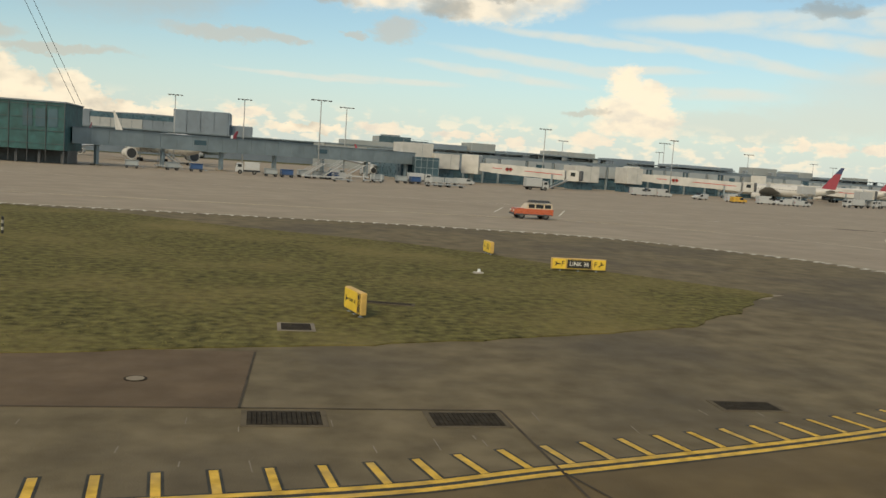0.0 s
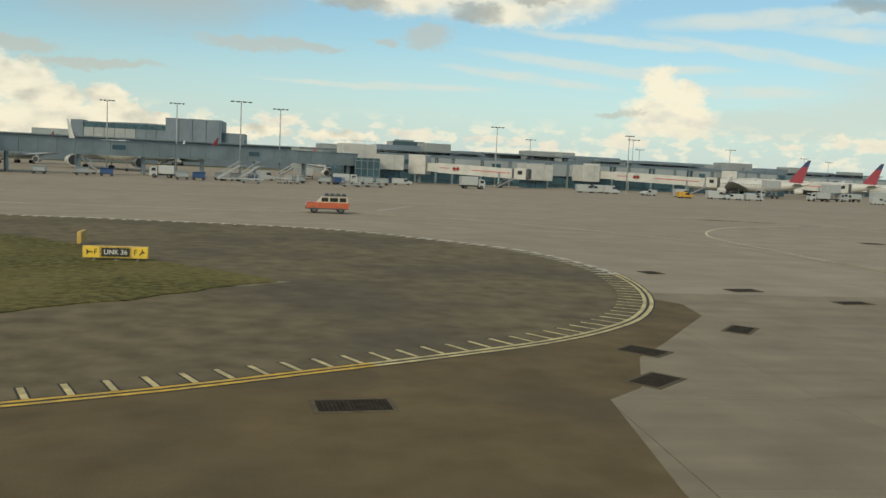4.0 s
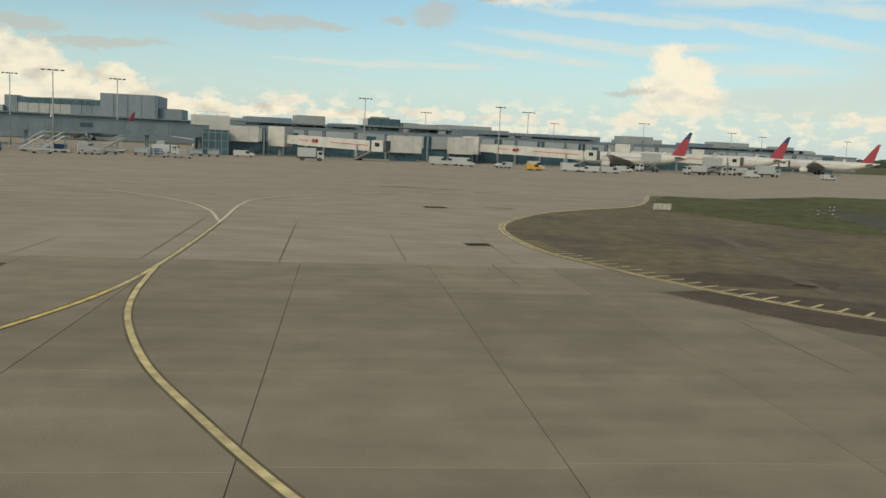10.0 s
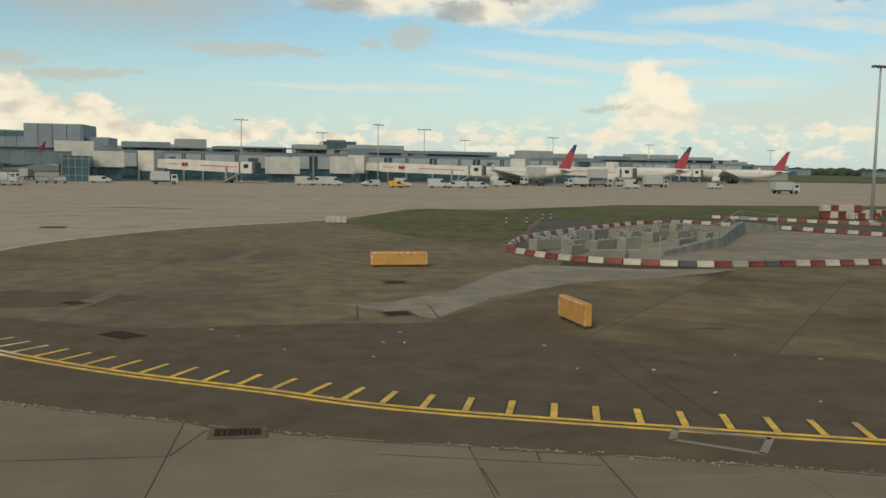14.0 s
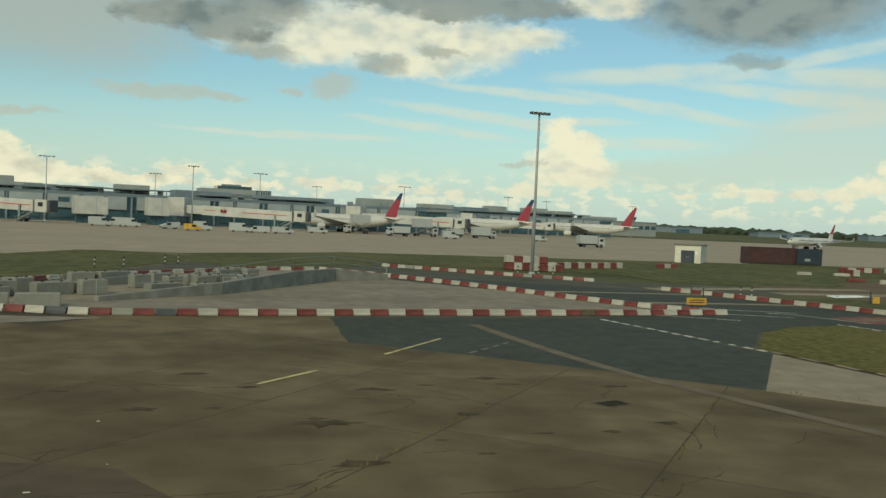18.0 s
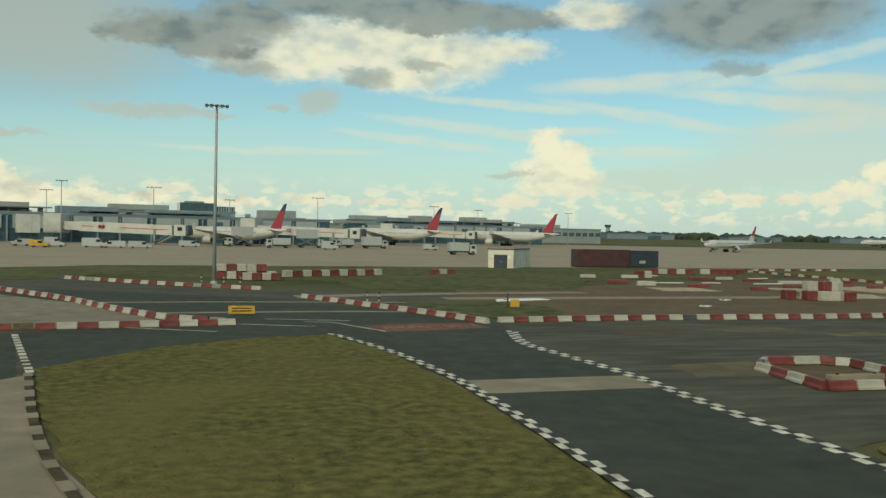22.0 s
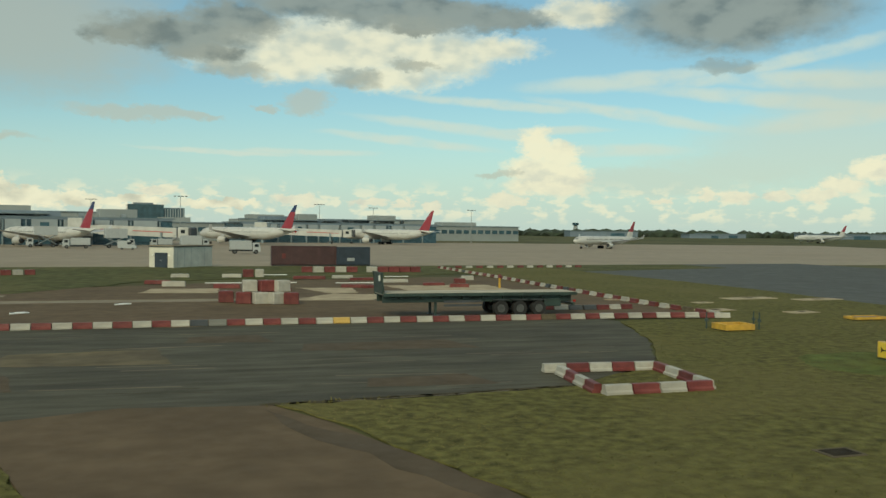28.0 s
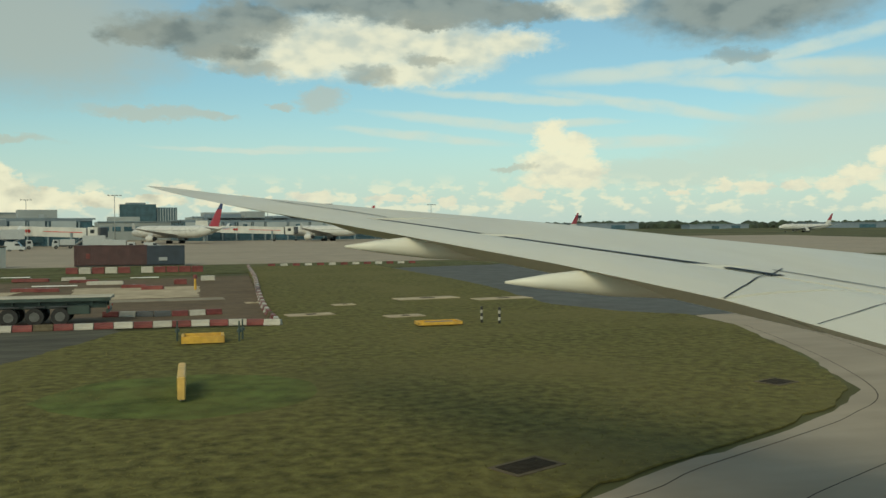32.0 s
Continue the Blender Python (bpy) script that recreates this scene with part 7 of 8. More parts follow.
frnd = random.Random(21)
fb = bmesh.new()
for i in range(620):
    x = -300 + 3600 * frnd.random()
    y = 1500 + 260 * frnd.random() - 0.12 * x
    h = 7 + 4.5 * frnd.random()
    w = 12 + 24 * frnd.random()
    bmesh.ops.create_icosphere(fb, subdivisions=1, radius=1.0, matrix=Matrix.Translation((x, y, h * 0.35)) @ Matrix.Diagonal((w, w * 0.5, h, 1)))
for v in fb.verts:
    v.co += Vector((frnd.uniform(-2, 2), frnd.uniform(-2, 2), frnd.uniform(-0.9, 0.9)))
tagged(mesh_ob("distant_trees", fb, M["far_trees"]), "dark uneven line of trees on the horizon", "trees", kind="stuff")
for i, (x, y, w, h) in enumerate(((900, 1350, 120, 9), (1120, 1330, 80, 7), (1330, 1280, 160, 9), (1560, 1260, 60, 12), (1000, 1200, 60, 6), (700, 1400, 90, 9), (520, 1300, 140, 10), (1450, 1100, 70, 7),
                                  (-260, 700, 120, 14), (330, 1250, 100, 12), (1700, 1000, 120, 10), (640, 1250, 50, 8))):
    ds = thing("distant_shed", x, y, 0, -6, "low grey shed far across the airfield", "building", "distant sheds")
    part("body", box(0, 0, h / 2, w, 30, h), M["panel_grey"], ds)
    part("roof", box(0, 0, h + 0.4, w + 2, 32, 0.8), M["roof_grey"], ds)
    part("door", box(w * 0.2, -15.1, h * 0.35, w * 0.2, 0.3, h * 0.7), M["facade_dark"], ds)
ct = thing("far_tower", 1000, 1660, 0, 0, "slim pale tower on the horizon", "tower")
part("shaft", rod((0, 0, 0), (0, 0, 22), 5, 4, 14), M["beige_wall"], ct)
part("cab", rod((0, 0, 22), (0, 0, 27), 6, 7, 14), M["facade_glass"], ct)

MAST_L = "slim grey apron floodlight mast with a wide lamp head"
for x, y, h, hd in ((-23.1, 245, 18.7, 3.2), (-5.2, 243.6, 18.8, 3.2), (13.2, 213.7, 18.4, 4.2), (21.8, 240.9, 18.6, 3.4), (87.9, 270.7, 18.4, 3.6), (114.6, 330, 17.2, 3.6),
                    (150.3, 315.3, 18.6, 4.2), (178.3, 378.6, 17.0, 3.6), (212.6, 360.4, 18.3, 4.4), (273.8, 402.3, 17.4, 4.2), (305, 430, 17.0, 4.0), (128, 262, 17.5, 2.6), (360, 440, 17, 4)):
    flood_mast(x, y, h, 0.2, hd, MAST_L, 0.0, 4, 10)


# ---------------------------------------------------------------- vehicles on the apron
def wheels(v, xs, w, r):
    for x in xs:
        for s in (-1, 1):
            t = part("tyre", rod((x, s * (w / 2 - 0.12), r), (x, s * (w / 2 + 0.02), r), r, seg=18), M["rubber"], v)
            part("rim", rod((x, s * (w / 2 + 0.01), r), (x, s * (w / 2 + 0.035), r), r * 0.55, seg=12), M["rim"], t)


def profile_body(name, v, pts, w, mat, label=""):
    bm = bmesh.new()
    a = [bm.verts.new((x, -w / 2, z)) for x, z in pts]
    b = [bm.verts.new((x, w / 2, z)) for x, z in pts]
    n = len(pts)
    bm.faces.new(a)
    bm.faces.new(b[::-1])
    for i in range(n):
        bm.faces.new((a[i], b[i], b[(i + 1) % n], a[(i + 1) % n]))
    bmesh.ops.recalc_face_normals(bm, faces=bm.faces)
    bmesh.ops.bevel(bm, geom=list(bm.edges), offset=0.05, segments=2, affect="EDGES", profile=0.6)
    return part(name, bm, mat, v, label, smooth=False)


def van(x, y, rz, label, mat=None, length=5.2, h=2.3):
    v = thing("van", x, y, 0.02, rz, label, "van", "apron vehicles")
    L = length / 2
    profile_body("body", v, [(-L, 0.35), (L, 0.35), (L, 0.95), (L - 0.9, 1.15), (L - 1.7, h), (-L, h)], 1.95, mat or M["car_white"])
    for s in (-1, 1):
        part("side_window", box(L - 1.75, s * 0.985, h * 0.72, 1.0, 0.03, 0.55), M["glass"], v)
        part("headlight", box(L - 0.02, s * 0.7, 0.85, 0.06, 0.34, 0.2), M["lamp_white"], v)
        part("tail_light", box(-L + 0.01, s * 0.85, 1.1, 0.04, 0.14, 0.4), M["lamp_red"], v)
        part("mirror", box(L - 1.3, s * 1.1, h * 0.62, 0.12, 0.2, 0.24), M["dark_grey"], v)
    w = part("windscreen", box(0, 0, 0, 1.1, 1.7, 0.04), M["glass"], v)
    w.matrix_basis = pose(L - 1.28, 0, h * 0.5 + 0.62, 0, 55, 0)
    part("bumper", box(L, 0, 0.45, 0.16, 1.9, 0.25, 0.03), M["dark_grey"], v)
    wheels(v, (-L + 1.0, L - 0.95), 1.9, 0.35)
    return v


def box_truck(x, y, rz, label, body=None, length=7.0, h=3.4, lift=0.0):
    v = thing("service_truck", x, y, 0.02, rz, label, "truck", "apron vehicles")
    L = length / 2
    part("chassis", box(0, 0, 0.75, length, 1.0, 0.3), M["dark_grey"], v)
    part("cargo_box", box(-0.9, 0, 0.95 + lift + (h - 0.95) / 2, length - 2.1, 2.4, h - 0.95, 0.05), body or M["car_white"], v)
    profile_body("cab", v, [(L - 1.7, 0.5), (L, 0.5), (L, 1.5), (L - 0.25, 2.5), (L - 1.7, 2.5)], 2.3, M["car_white"])
    part("windscreen", box(L - 0.1, 0, 1.95, 0.1, 1.9, 0.7), M["glass"], v)
    for s in (-1, 1):
        part("cab_window", box(L - 0.9, s * 1.16, 1.9, 0.9, 0.04, 0.65), M["glass"], v)
        part("headlight", box(L + 0.01, s * 0.8, 0.85, 0.05, 0.35, 0.2), M["lamp_white"], v)
    if lift:
        for s in (-1, 1):
            part("scissor_arm", rod((-L + 0.6, s * 1.0, 0.9), (L - 3.0, s * 1.0, 0.95 + lift), 0.1, seg=6), M["steel"], v)
            part("scissor_arm", rod((L - 3.0, s * 1.0, 0.9), (-L + 0.6, s * 1.0, 0.95 + lift), 0.1, seg=6), M["steel"], v)
    wheels(v, (-L + 1.3, L - 1.0), 2.3, 0.48)
    return v


def cart(x, y, rz, label, mat):
    v = thing("baggage_cart", x, y, 0.02, rz, label, "cart", "apron carts")
    part("bed", box(0, 0, 0.55, 3.0, 1.5, 0.12, 0.02), M["dark_grey"], v)
    part("hood", box(0, 0, 1.75, 2.8, 1.5, 0.08), mat, v)
    part("curtain", box(0, 0.1, 1.15, 2.6, 1.3, 1.1, 0.04), mat, v)
    for a in (-1.35, 1.35):
        for s in (-0.7, 0.7):
            part("post", box(a, s, 1.15, 0.07, 0.07, 1.2), M["steel"], v)
    part("tow_bar", rod((1.5, 0, 0.45), (2.5, 0, 0.3), 0.05, seg=6), M["steel"], v)
    wheels(v, (-1.0, 1.0), 1.4, 0.27)
    return v


def stairs_truck(x, y, rz, label, h=3.6):
    v = thing("passenger_stairs", x, y, 0.02, rz, label, "mobile stairs", "mobile stairs")
    part("chassis", box(0, 0, 0.6, 6.0, 2.0, 0.3), M["car_white"], v)
    part("platform", box(-2.6, 0, h, 1.4, 1.9, 0.12), M["steel"], v)
    n = 14
    for k in range(n):
        part("step", box(2.4 - k * 4.4 / n, 0, 0.75 + (h - 0.75) * k / n, 0.32, 1.5, 0.08), M["steel"], v)
    for s in (-0.85, 0.85):
        part("stringer", rod((2.6, s, 0.75), (-2.0, s, h), 0.14, seg=4), M["car_white"], v)
        part("handrail", rod((2.6, s, 1.75), (-2.0, s, h + 1.0), 0.07, seg=6), M["car_white"], v)
        part("leg", box(-2.2, s, h / 2 + 0.3, 0.12, 0.12, h - 0.6), M["steel"], v)
    wheels(v, (-1.8, 1.8), 1.9, 0.38)
    return v


def cargo_rack(x, y, rz, label):
    """Open steel rack on a low wheeled dolly."""
    v = thing("cargo_dolly", x, y, 0.02, rz, label, "dolly", "cargo dollies")
    part("bed", box(0, 0, 0.5, 4.2, 1.8, 0.16, 0.02), M["steel"], v)
    for a in (-2.0, -0.7, 0.7, 2.0):
        for s in (-0.8, 0.8):
            part("post", box(a, s, 1.25, 0.08, 0.08, 1.5), M["car_white"], v)
    for z in (1.1, 1.6, 2.0):
        for s in (-0.8, 0.8):
            part("rail", box(0, s, z, 4.1, 0.05, 0.07), M["car_white"], v)
    part("tow_bar", rod((2.1, 0, 0.45), (3.0, 0, 0.3), 0.05, seg=6), M["steel"], v)
    wheels(v, (-1.5, 1.5), 1.6, 0.24)
    return v


for x, y, rz in ((38.6, 197.5, 6), (43.8, 199.0, 6), (41.5, 203.5, 4), (23.5, 199.5, 80), (26.0, 200.5, 85), (17.0, 191.0, 3)):
    cargo_rack(x, y, rz, "empty steel cargo dolly with open rails on the apron")

TRUCK_L, VAN_L = "white service truck parked on the apron", "white van parked on the apron"
for x, y, rz, l, h in ((71.5, 225, 5, 6.6, 3.2), (-3, 205, 180, 5.5, 2.8), (38, 214, 0, 6, 2.6), (216, 262, 8, 8, 3.6), (207, 264, 190, 6, 2.6), (186, 250, 185, 7, 2.8), (226, 205, 0, 7.0, 3.0), (30, 262, 90, 7, 3)):
    box_truck(x, y, rz, TRUCK_L, None, l, h)
box_truck(196, 258, 12, "high-lift catering truck raised beside an airliner", None, 8, 3.6, 1.8)
box_truck(176, 262, 192, "high-lift catering truck raised beside an airliner", None, 8, 3.4, 2.4)
for x, y, rz in ((54.5, 236, 0), (106, 236, 4), (109.5, 237, 185), (113.5, 236, 2), (140, 226, 0), (144.5, 225, 182), (150.5, 225, 3), (131, 228, 0), (19, 222, 10), (162, 246, 5), (199, 240, 0), (231, 252, 4), (123, 232, 200)):
    van(x, y, rz, VAN_L, None, 4.6 if int(x) % 2 else 5.4, 1.7 if int(x) % 3 == 0 else 2.3)
van(128.6, 221, 0, "small yellow apron vehicle", M["skip_yellow"], 4.2, 1.7)
for i, (x, y) in enumerate(((2, 198), (5.5, 198.3), (9.5, 206), (13, 206.5), (16.5, 207), (27, 208), (33, 210), (36.4, 210.4), (44, 222), (48, 222.5), (-14, 200), (-19, 199.5), (-27, 197))):
    cart(x, y, 8 + (i % 3) * 4, "baggage cart with a blue hood on the apron" if i % 3 == 1 else "baggage cart with a pale hood on the apron", M["blue_cart"] if i % 3 == 1 else M["panel_white"])
stairs_truck(12, 203, 200, "white mobile passenger stairs parked on the apron")
stairs_truck(-21, 212, 20, "white mobile passenger stairs by an aircraft door", 4.2)
stairs_truck(16, 204, 200, "white mobile passenger stairs parked on the apron")
stairs_truck(24, 226, 170, "white mobile passenger stairs parked on the apron")

car = thing("off_road_car", 29.8, 94.6, 0.02, 180, "orange off-road car with a cream roof and loaded rack", "car")
profile_body("body", car, [(-2.25, 0.45), (2.25, 0.45), (2.25, 1.05), (1.1, 1.15), (-2.25, 1.15)], 1.9, M["car_orange"])
profile_body("cabin", car, [(-2.2, 1.1), (1.15, 1.1), (0.65, 1.72), (-2.1, 1.76)], 1.75, M["car_cream"], "pale cream cabin")
for s in (-1, 1):
    for a, w in ((-1.6, 0.7), (-0.65, 0.85), (0.3, 0.7)):
        part("side_window", box(a, s * 0.885, 1.46, w, 0.03, 0.42), M["glass"], car)
    part("side_sill", box(0, s * 0.965, 0.5, 4.2, 0.02, 0.12), M["dark_grey"], car, "dark lower sill")
    part("headlight", box(2.27, s * 0.65, 0.92, 0.04, 0.3, 0.2), M["lamp_white"], car)
    part("tail_light", box(-2.27, s * 0.8, 1.0, 0.04, 0.16, 0.3), M["lamp_red"], car)
part("roof_rack", box(-0.8, 0, 1.9, 2.4, 1.5, 0.06), M["dark_grey"], car)
for k in range(4):
    part("rack_load", box(-1.7 + k * 0.6, 0, 2.0, 0.4, 1.0, 0.2, 0.04), M["dark_grey"], car)
part("bonnet", box(1.65, 0, 1.14, 1.0, 1.6, 0.08, 0.02), M["car_orange"], car)
part("bumper", box(2.28, 0, 0.55, 0.16, 1.8, 0.22, 0.03), M["dark_grey"], car)
wheels(car, (-1.4, 1.4), 1.85, 0.4)

# ---------------------------------------------------------------- the wing seen from the cabin
M["wing_paint"] = material("wing_paint", (0.54, 0.53, 0.455), 0.5, vary=0.05, scale=0.5, stain=0.2, stain_colour=(0.4, 0.4, 0.39), stain_scale=0.4, stretch=(1, 0.3, 1))
M["wing_gap"] = material("wing_gap", (0.05, 0.06, 0.07), 0.5, vary=0.1)
# across, trailing edge x and z, chord, leading edge z
STATIONS = [(27.0, 240.51, 6.83, 1.2, 6.72), (26.2, 240.85, 6.7, 1.55, 6.6), (25.2, 241.21, 6.57, 1.9, 6.48), (21.6, 242.58, 6.15, 3.1, 6.11), (18.8, 243.64, 5.87, 4.1, 5.84),
            (16.6, 244.49, 5.66, 4.9, 5.61), (14.5, 245.30, 5.44, 5.7, 5.36), (11.0, 246.65, 5.07, 7.0, 4.97), (8.6, 247.57, 4.76, 7.8, 4.71),
            (6.9, 248.20, 4.44, 8.4, 4.53), (1.0, 250.5, 3.5, 10.6, 3.9)]
WX, WY = 250.5, 1.0


def wing_at(y, f, up=0.0):
    """A point on the wing's chord plane: y metres out, f of the chord from the trailing edge."""
    for a, b in zip(STATIONS, STATIONS[1:]):
        if b[0] <= y <= a[0]:
            t = (y - b[0]) / (a[0] - b[0])
            x, z, c, lz = (b[i] + (a[i] - b[i]) * t for i in range(1, 5))
            return Vector((x + f * c - WX, y - WY, z + f * (lz - z) + up))
    return Vector((STATIONS[0][1] - WX, y - WY, STATIONS[0][2]))


wing = thing("airliner_wing", WX, WY, 0, 0, "long pale grey swept airliner wing with dark panel gaps", "aircraft wing")


def wing_skin(y0, y1, f0, f1, steps=14):
    bm = bmesh.new()
    rings = []
    for i in range(steps + 1):
        y = y0 + (y1 - y0) * i / steps
        chord = (wing_at(y, 1) - wing_at(y, 0)).length
        ring = []
        for f, up in ((0, 0.0), (0.3, 0.012), (0.65, 0.016), (0.9, 0.008), (1, -0.004), (0.95, -0.03), (0.65, -0.085), (0.3, -0.06), (0, -0.004)):
            g_ = f0 + (f1 - f0) * f
            taper = min(1.0, 4 * g_ * (1.02 - g_) + 0.06)
            ring.append(wing_at(y, g_, up * chord * (taper if up < 0 else 0.6)))
        rings.append(ring)
    return loft(bm, rings)


part("main_skin", wing_skin(27.0, 17.6, 0.0, 1.0), M["wing_paint"], wing, smooth=False)
part("inner_skin", wing_skin(17.58, 1.0, 0.305, 1.0), M["wing_paint"], wing)
part("flap", wing_skin(17.58, 8.72, 0.0, 0.285), M["wing_paint"], wing, "long pale outboard flap")
part("inner_flap", wing_skin(8.64, 1.0, 0.0, 0.29), M["wing_paint"], wing)


CAMBER = ((0, 0.0), (0.3, 0.012), (0.65, 0.016), (0.9, 0.008), (1, -0.004))


def skin_rise(y, f):
    """Height of the upper skin over the chord plane."""
    f0, f1 = (0.0, 1.0) if y > 17.6 else (0.305, 1.0) if f > 0.295 else (0.0, 0.285)
    u = min(1.0, max(0.0, (f - f0) / (f1 - f0)))
    for (a, ha), (b, hb) in zip(CAMBER, CAMBER[1:]):
        if a <= u <= b:
            return (ha + (hb - ha) * (u - a) / (b - a)) * 0.6 * (wing_at(y, 1) - wing_at(y, 0)).length
    return 0.0


def wing_strip(name, pts, width, label="", rise=0.012):
    bm = bmesh.new()
    prev = None
    fine = [(ya + (yb - ya) * k / 5, fa + (fb - fa) * k / 5) for (ya, fa), (yb, fb) in zip(pts, pts[1:]) for k in range(5)] + [pts[-1]]
    for y, f in fine:
        g_ = f + width / (wing_at(y, 1) - wing_at(y, 0)).length
        up = max(skin_rise(y, f), skin_rise(y, g_)) + rise
        cur = (bm.verts.new(wing_at(y, f, up)), bm.verts.new(wing_at(y, g_, up)))
        if prev:
            bm.faces.new((prev[0], prev[1], cur[1], cur[0]))
        prev = cur
    bmesh.ops.solidify(bm, geom=list(bm.faces), thickness=0.01)
    return part(name, bm, M["wing_gap"], wing, label)


wing_strip("spoiler_gap", [(17.5 - 0.5 * k, 0.27 + 0.002 * k) for k in range(16)], 0.16, "dark slot ahead of the flap")
wing_strip("flap_joint", [(8.66, 0.0), (9.1, 0.1), (9.7, 0.22), (10.2, 0.33), (10.45, 0.39)], 0.035)
wing_strip("flap_joint", [(7.6, 0.0), (7.75, 0.08), (7.95, 0.15), (8.1, 0.22)], 0.035)
wing_strip("panel_line", [(23.0 - 0.4 * k, 0.62 - 0.02 * k) for k in range(14)], 0.05)
wing_strip("panel_line", [(10.4, 0.36), (9.6, 0.35), (8.8, 0.34), (7.8, 0.34), (6.5, 0.34)], 0.04)

def fairing(y, back, length, drop, r):
    bm = bmesh.new()
    o = wing_at(y, 0.0)
    rings = []
    for t, s in ((0, 0.06), (0.12, 0.42), (0.3, 0.8), (0.55, 1.0), (0.8, 0.8), (1.0, 0.25)):
        cx = o.x - back + length * t
        f = max(0.0, (length * t - back)) / (wing_at(y, 1) - o).length
        cz = wing_at(y, min(1.0, f)).z - drop + 0.25 * drop * abs(t - 0.5)
        rings.append([(cx, o.y + r * s * math.cos(k * math.tau / 14), cz + r * 1.15 * s * math.sin(k * math.tau / 14)) for k in range(14)])
    return part("flap_fairing", loft(bm, rings), M["wing_paint"], wing, "pale canoe-shaped flap fairing", smooth=True)


fairing(14.6, 1.0, 4.6, 0.2, 0.22)
fairing(10.8, 1.0, 5.0, 0.2, 0.22)
leg_x, leg_y = 254.0 - WX, 2.4 - WY
part("gear_leg", rod((leg_x, leg_y, 0.7), (leg_x, leg_y, 3.5), 0.2, seg=12), M["steel"], wing)
for a in (-0.75, 0.75):
    for b in (-0.5, 0.5):
        part("gear_wheel", rod((leg_x + a, leg_y + b - 0.2, 0.65), (leg_x + a, leg_y + b + 0.2, 0.65), 0.63, seg=20), M["rubber"], wing)
part("gear_beam", box(leg_x, leg_y, 0.72, 1.7, 0.25, 0.25), M["steel"], wing)


# ---------------------------------------------------------------- grass blades near the taxiway
def blades_material(name, stops):
    m = bpy.data.materials.new(name)
    m.use_nodes = True
    n, l = m.node_tree.nodes, m.node_tree.links
    p = n["Principled BSDF"]
    p.inputs["Roughness"].default_value = 0.8
    geo = n.new("ShaderNodeNewGeometry")
    ramp = n.new("ShaderNodeValToRGB")
    els = ramp.color_ramp.elements
    els[0].position, els[0].color = 0.0, (*stops[0], 1)
    els[1].position, els[1].color = 1.0, (*stops[3], 1)
    for at, colour in ((0.55, stops[1]), (0.8, stops[2])):
        e = els.new(at)
        e.color = (*colour, 1)
    patch = n.new("ShaderNodeTexNoise")
    patch.inputs["Scale"].default_value, patch.inputs["Detail"].default_value = 0.14, 4.0
    l.new(geo.outputs["Position"], patch.inputs["Vector"])
    add = n.new("ShaderNodeMath")
    add.operation = "MULTIPLY_ADD"
    l.new(patch.outputs["Fac"], add.inputs[0])
    add.inputs[1].default_value = 2.2
    add.inputs[2].default_value = -0.97
    mixv = n.new("ShaderNodeMath")
    mixv.operation = "MULTIPLY_ADD"
    l.new(geo.outputs["Random Per Island"], mixv.inputs[0])
    mixv.inputs[1].default_value = 0.2
    l.new(add.outputs[0], mixv.inputs[2])
    shift = n.new("ShaderNodeMath")
    shift.operation = "ADD"
    clump = n.new("ShaderNodeTexNoise")
    clump.inputs["Scale"].default_value, clump.inputs["Detail"].default_value = 1.9, 4.0
    l.new(geo.outputs["Position"], clump.inputs["Vector"])
    mixc = n.new("ShaderNodeMath")
    mixc.operation = "MULTIPLY_ADD"
    l.new(clump.outputs["Fac"], mixc.inputs[0])
    mixc.inputs[1].default_value = 0.8
    mixc.inputs[2].default_value = -0.17
    l.new(mixv.outputs[0], shift.inputs[0])
    l.new(mixc.outputs[0], shift.inputs[1])
    l.new(shift.outputs[0], ramp.inputs[0])
    p.inputs["Specular IOR Level"].default_value = 0.1
    l.new(ramp.outputs[0], p.inputs["Base Color"])
    return m


M["blades"] = blades_material("straw_blades", ((0.092, 0.104, 0.03), (0.158, 0.143, 0.048), (0.21, 0.172, 0.066), (0.28, 0.22, 0.095)))
M["blades_green"] = blades_material("green_blades", ((0.07, 0.082, 0.026), (0.132, 0.125, 0.042), (0.185, 0.155, 0.056), (0.24, 0.19, 0.084)))
grng = np.random.default_rng(7)


def inside(poly, px, py):
    hit = np.zeros(len(px), bool)
    for (x0, y0), (x1, y1) in zip(poly, poly[1:] + poly[:1]):
        if y0 == y1:
            continue
        c = ((y0 > py) != (y1 > py)) & (px < (x1 - x0) * (py - y0) / (y1 - y0) + x0)
        hit ^= c
    return hit


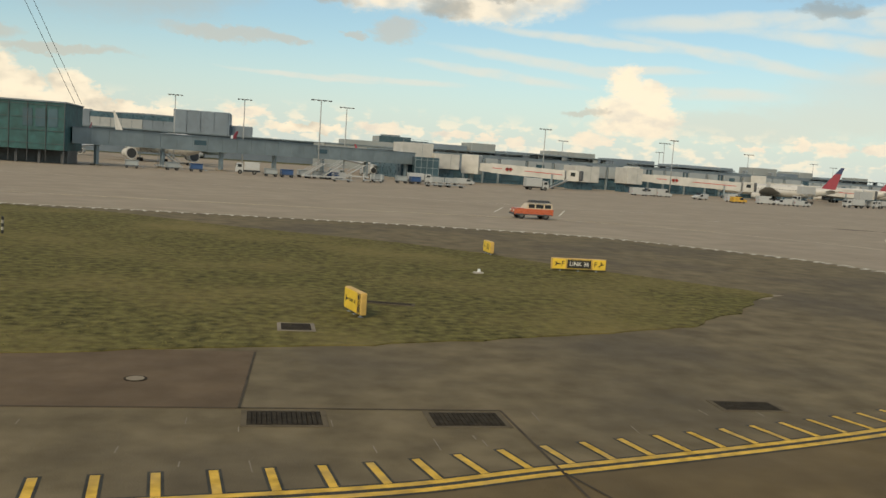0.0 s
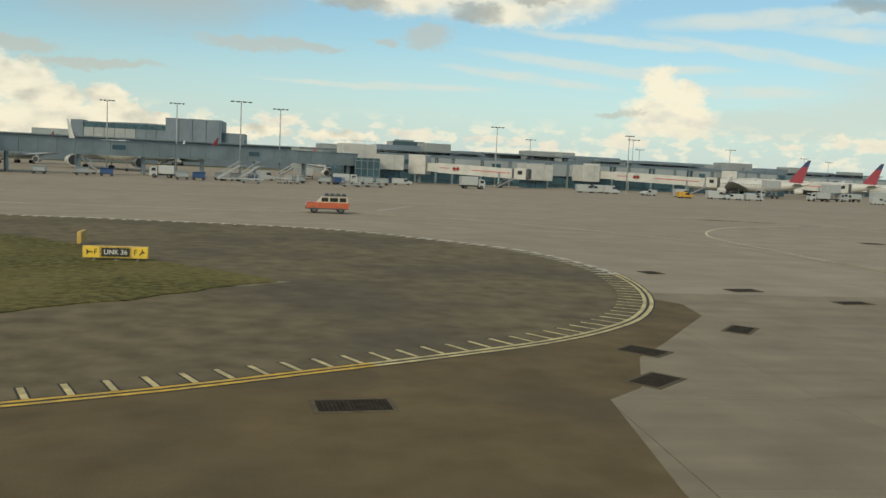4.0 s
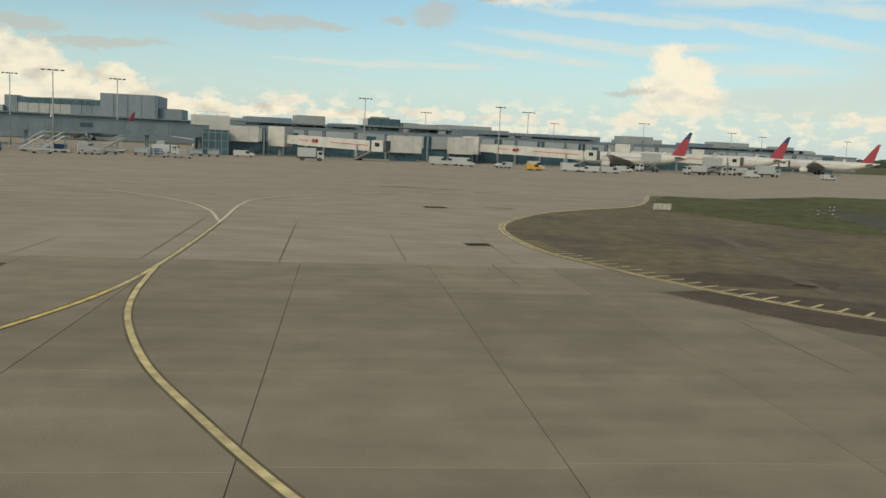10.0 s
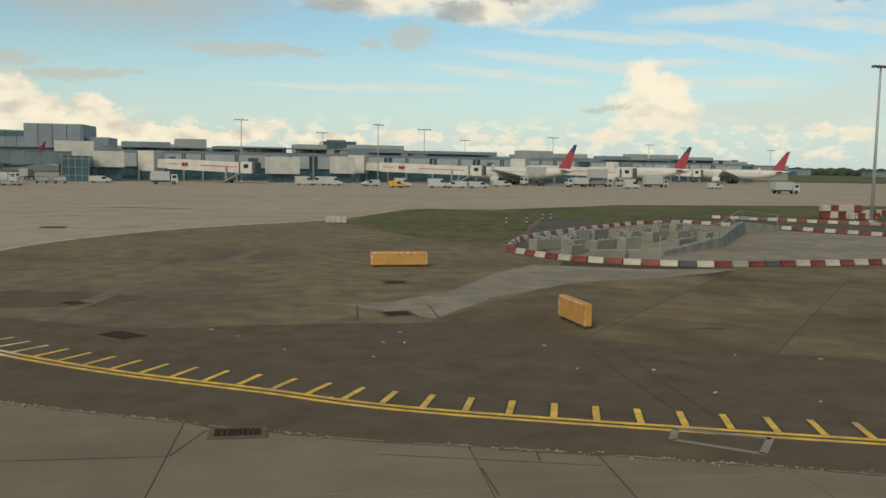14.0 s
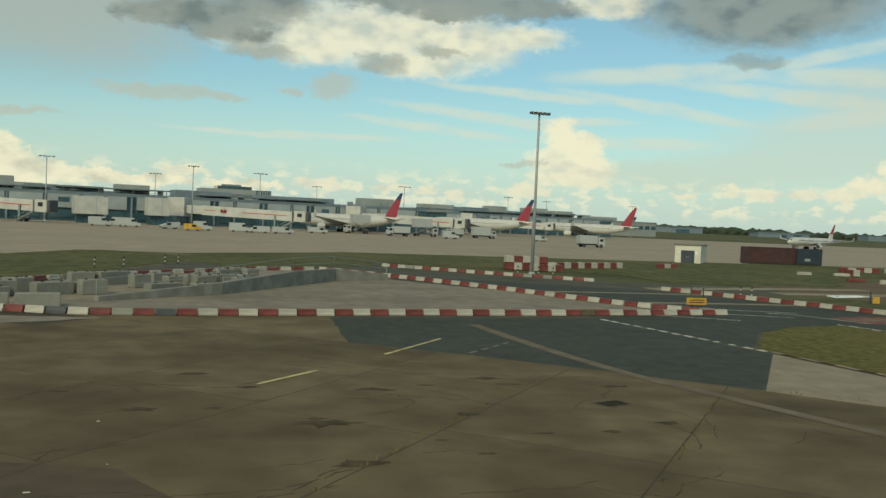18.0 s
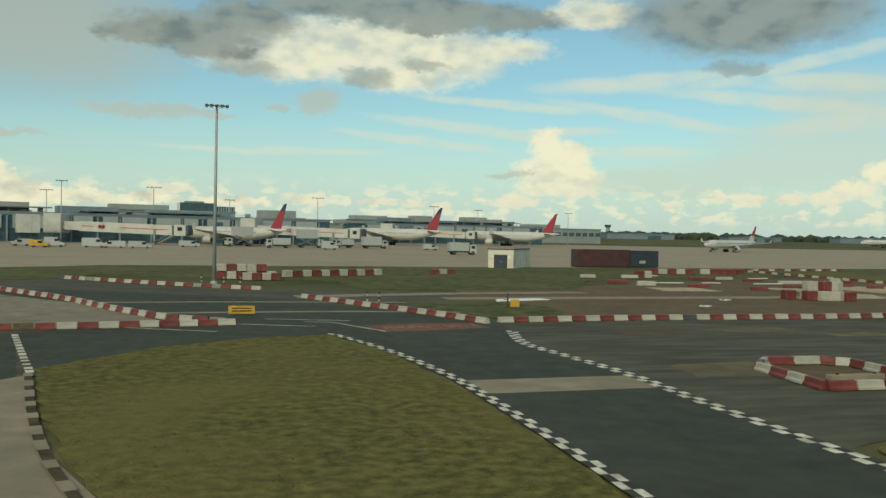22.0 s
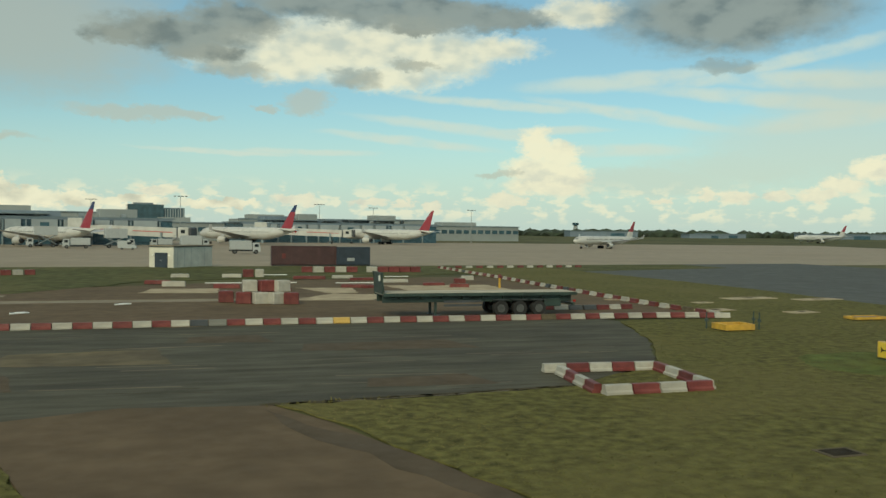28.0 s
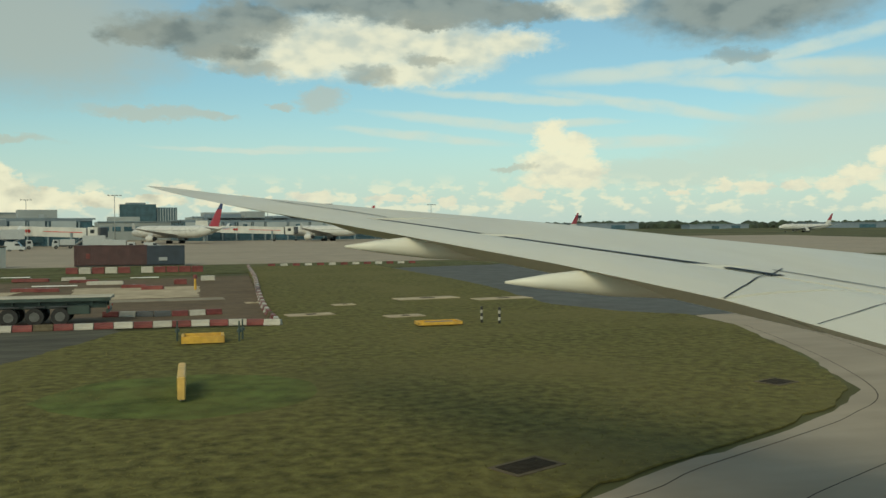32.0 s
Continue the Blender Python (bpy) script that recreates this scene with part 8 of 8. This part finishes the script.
def tufts(name, poly, z, per_m2, ymax, label, xmin=-1e9, tall=0.045, mat="blades_green"):
    xs, ys = [p[0] for p in poly], [p[1] for p in poly]
    x0, x1, y0, y1 = max(min(xs), xmin), max(xs), min(ys), min(max(ys), ymax)
    n = int((x1 - x0) * (y1 - y0) * per_m2)
    px, py = grng.uniform(x0, x1, n), grng.uniform(y0, y1, n)
    keep = inside(poly, px, py) & (grng.random(n) < np.clip(1.5 - (py - 15) / 40, 0.3, 1))
    px, py = px[keep], py[keep]
    n = len(px)
    h = grng.uniform(0.4, 1.0, n) * tall
    a, w = grng.uniform(0, math.tau, n), grng.uniform(0.01, 0.028, n)
    lx, ly = grng.normal(0, 0.11, n), grng.normal(0, 0.11, n)
    v = np.empty((n, 3, 3))
    v[:, 0] = np.stack([px - np.cos(a) * w, py - np.sin(a) * w, np.full(n, z - 0.01)], 1)
    v[:, 1] = np.stack([px + np.cos(a) * w, py + np.sin(a) * w, np.full(n, z - 0.01)], 1)
    v[:, 2] = np.stack([px + lx, py + ly, z + h], 1)
    me = bpy.data.meshes.new(name)
    me.from_pydata(v.reshape(-1, 3).tolist(), [], np.arange(3 * n).reshape(-1, 3).tolist())
    me.materials.append(M[mat])
    return tagged(new(name, me), label, "grass", kind="stuff")


tufts("grass_blades", GRASS_A, 0.07, 34, 60, "short mown grass blades, green and straw", -22, mat="blades")
tufts("grass_blades", GRASS_C, 0.09, 60, 60, "short straw-tinged grass blades")
tufts("grass_blades", GRASS_D, 0.08, 60, 60, "short rough grass blades")
tufts("grass_blades", GRASS_E, 0.075, 44, 75, "short rough grass blades, green and straw")
tufts("edge_weeds", [(213.7, 27.9), (216, 28.3), (218.2, 28.3), (218.2, 27.9), (216, 27.8), (213.8, 27.3)], 0.06, 30, 60, "dark weeds at the tip of the grass", tall=0.14)
tufts("joint_weeds", [(149.6, 26.5), (155.2, 21.5), (157.3, 19.3), (159.9, 15.4), (159.7, 15.2), (157.1, 19.0), (155.0, 21.2), (149.4, 26.2)], 0.046, 24, 60, "weeds in the joint of old concrete", tall=0.16)
for xa, ya, xb, yb in ((147.2, 25.6, 139.6, 16.2), (141.2, 28.2, 132.0, 16.4)):
    tufts("joint_weeds", [(xa, ya), (xb, yb), (xb + 0.12, yb - 0.1), (xa + 0.12, ya - 0.1)], 0.04, 50, 60, "weeds in the joint of old concrete", tall=0.1)
sheet("old_joint_bed", [(131, -5), (160, -5), (160, 14), (149.4, 26.3), (141.3, 33.6), (125.5, 45.2), (117, 50), (111, 36), (109, 28), (121, 17), (131, 8)], 0.036, M["joint"], "dark joints between old concrete slabs", "concrete")
for i in range(11):
    for j in range(14):
        u, v = (i - 5.0) * 7.6 + (j % 2) * -0.7, (j - 4.0) * 5.85 - 0.27
        a = radians(50)
        x, y = u * math.cos(a) - v * math.sin(a) + 136, u * math.sin(a) + v * math.cos(a) + 17
        if x > 107 and -4 < y < 46 and y + 0.85 * x < 158 and x < 163 and y < 32 + (x - 105) * 1.3 and y > 8 + (131 - x) * 0.5:
            s = new("slab", slab_mesh("b", 7.56, 5.81, M["old_slab"]))
            s.parent = old
            s.matrix_basis = pose(x - 135, y - 20, 0.0135, 0, 0, 50)
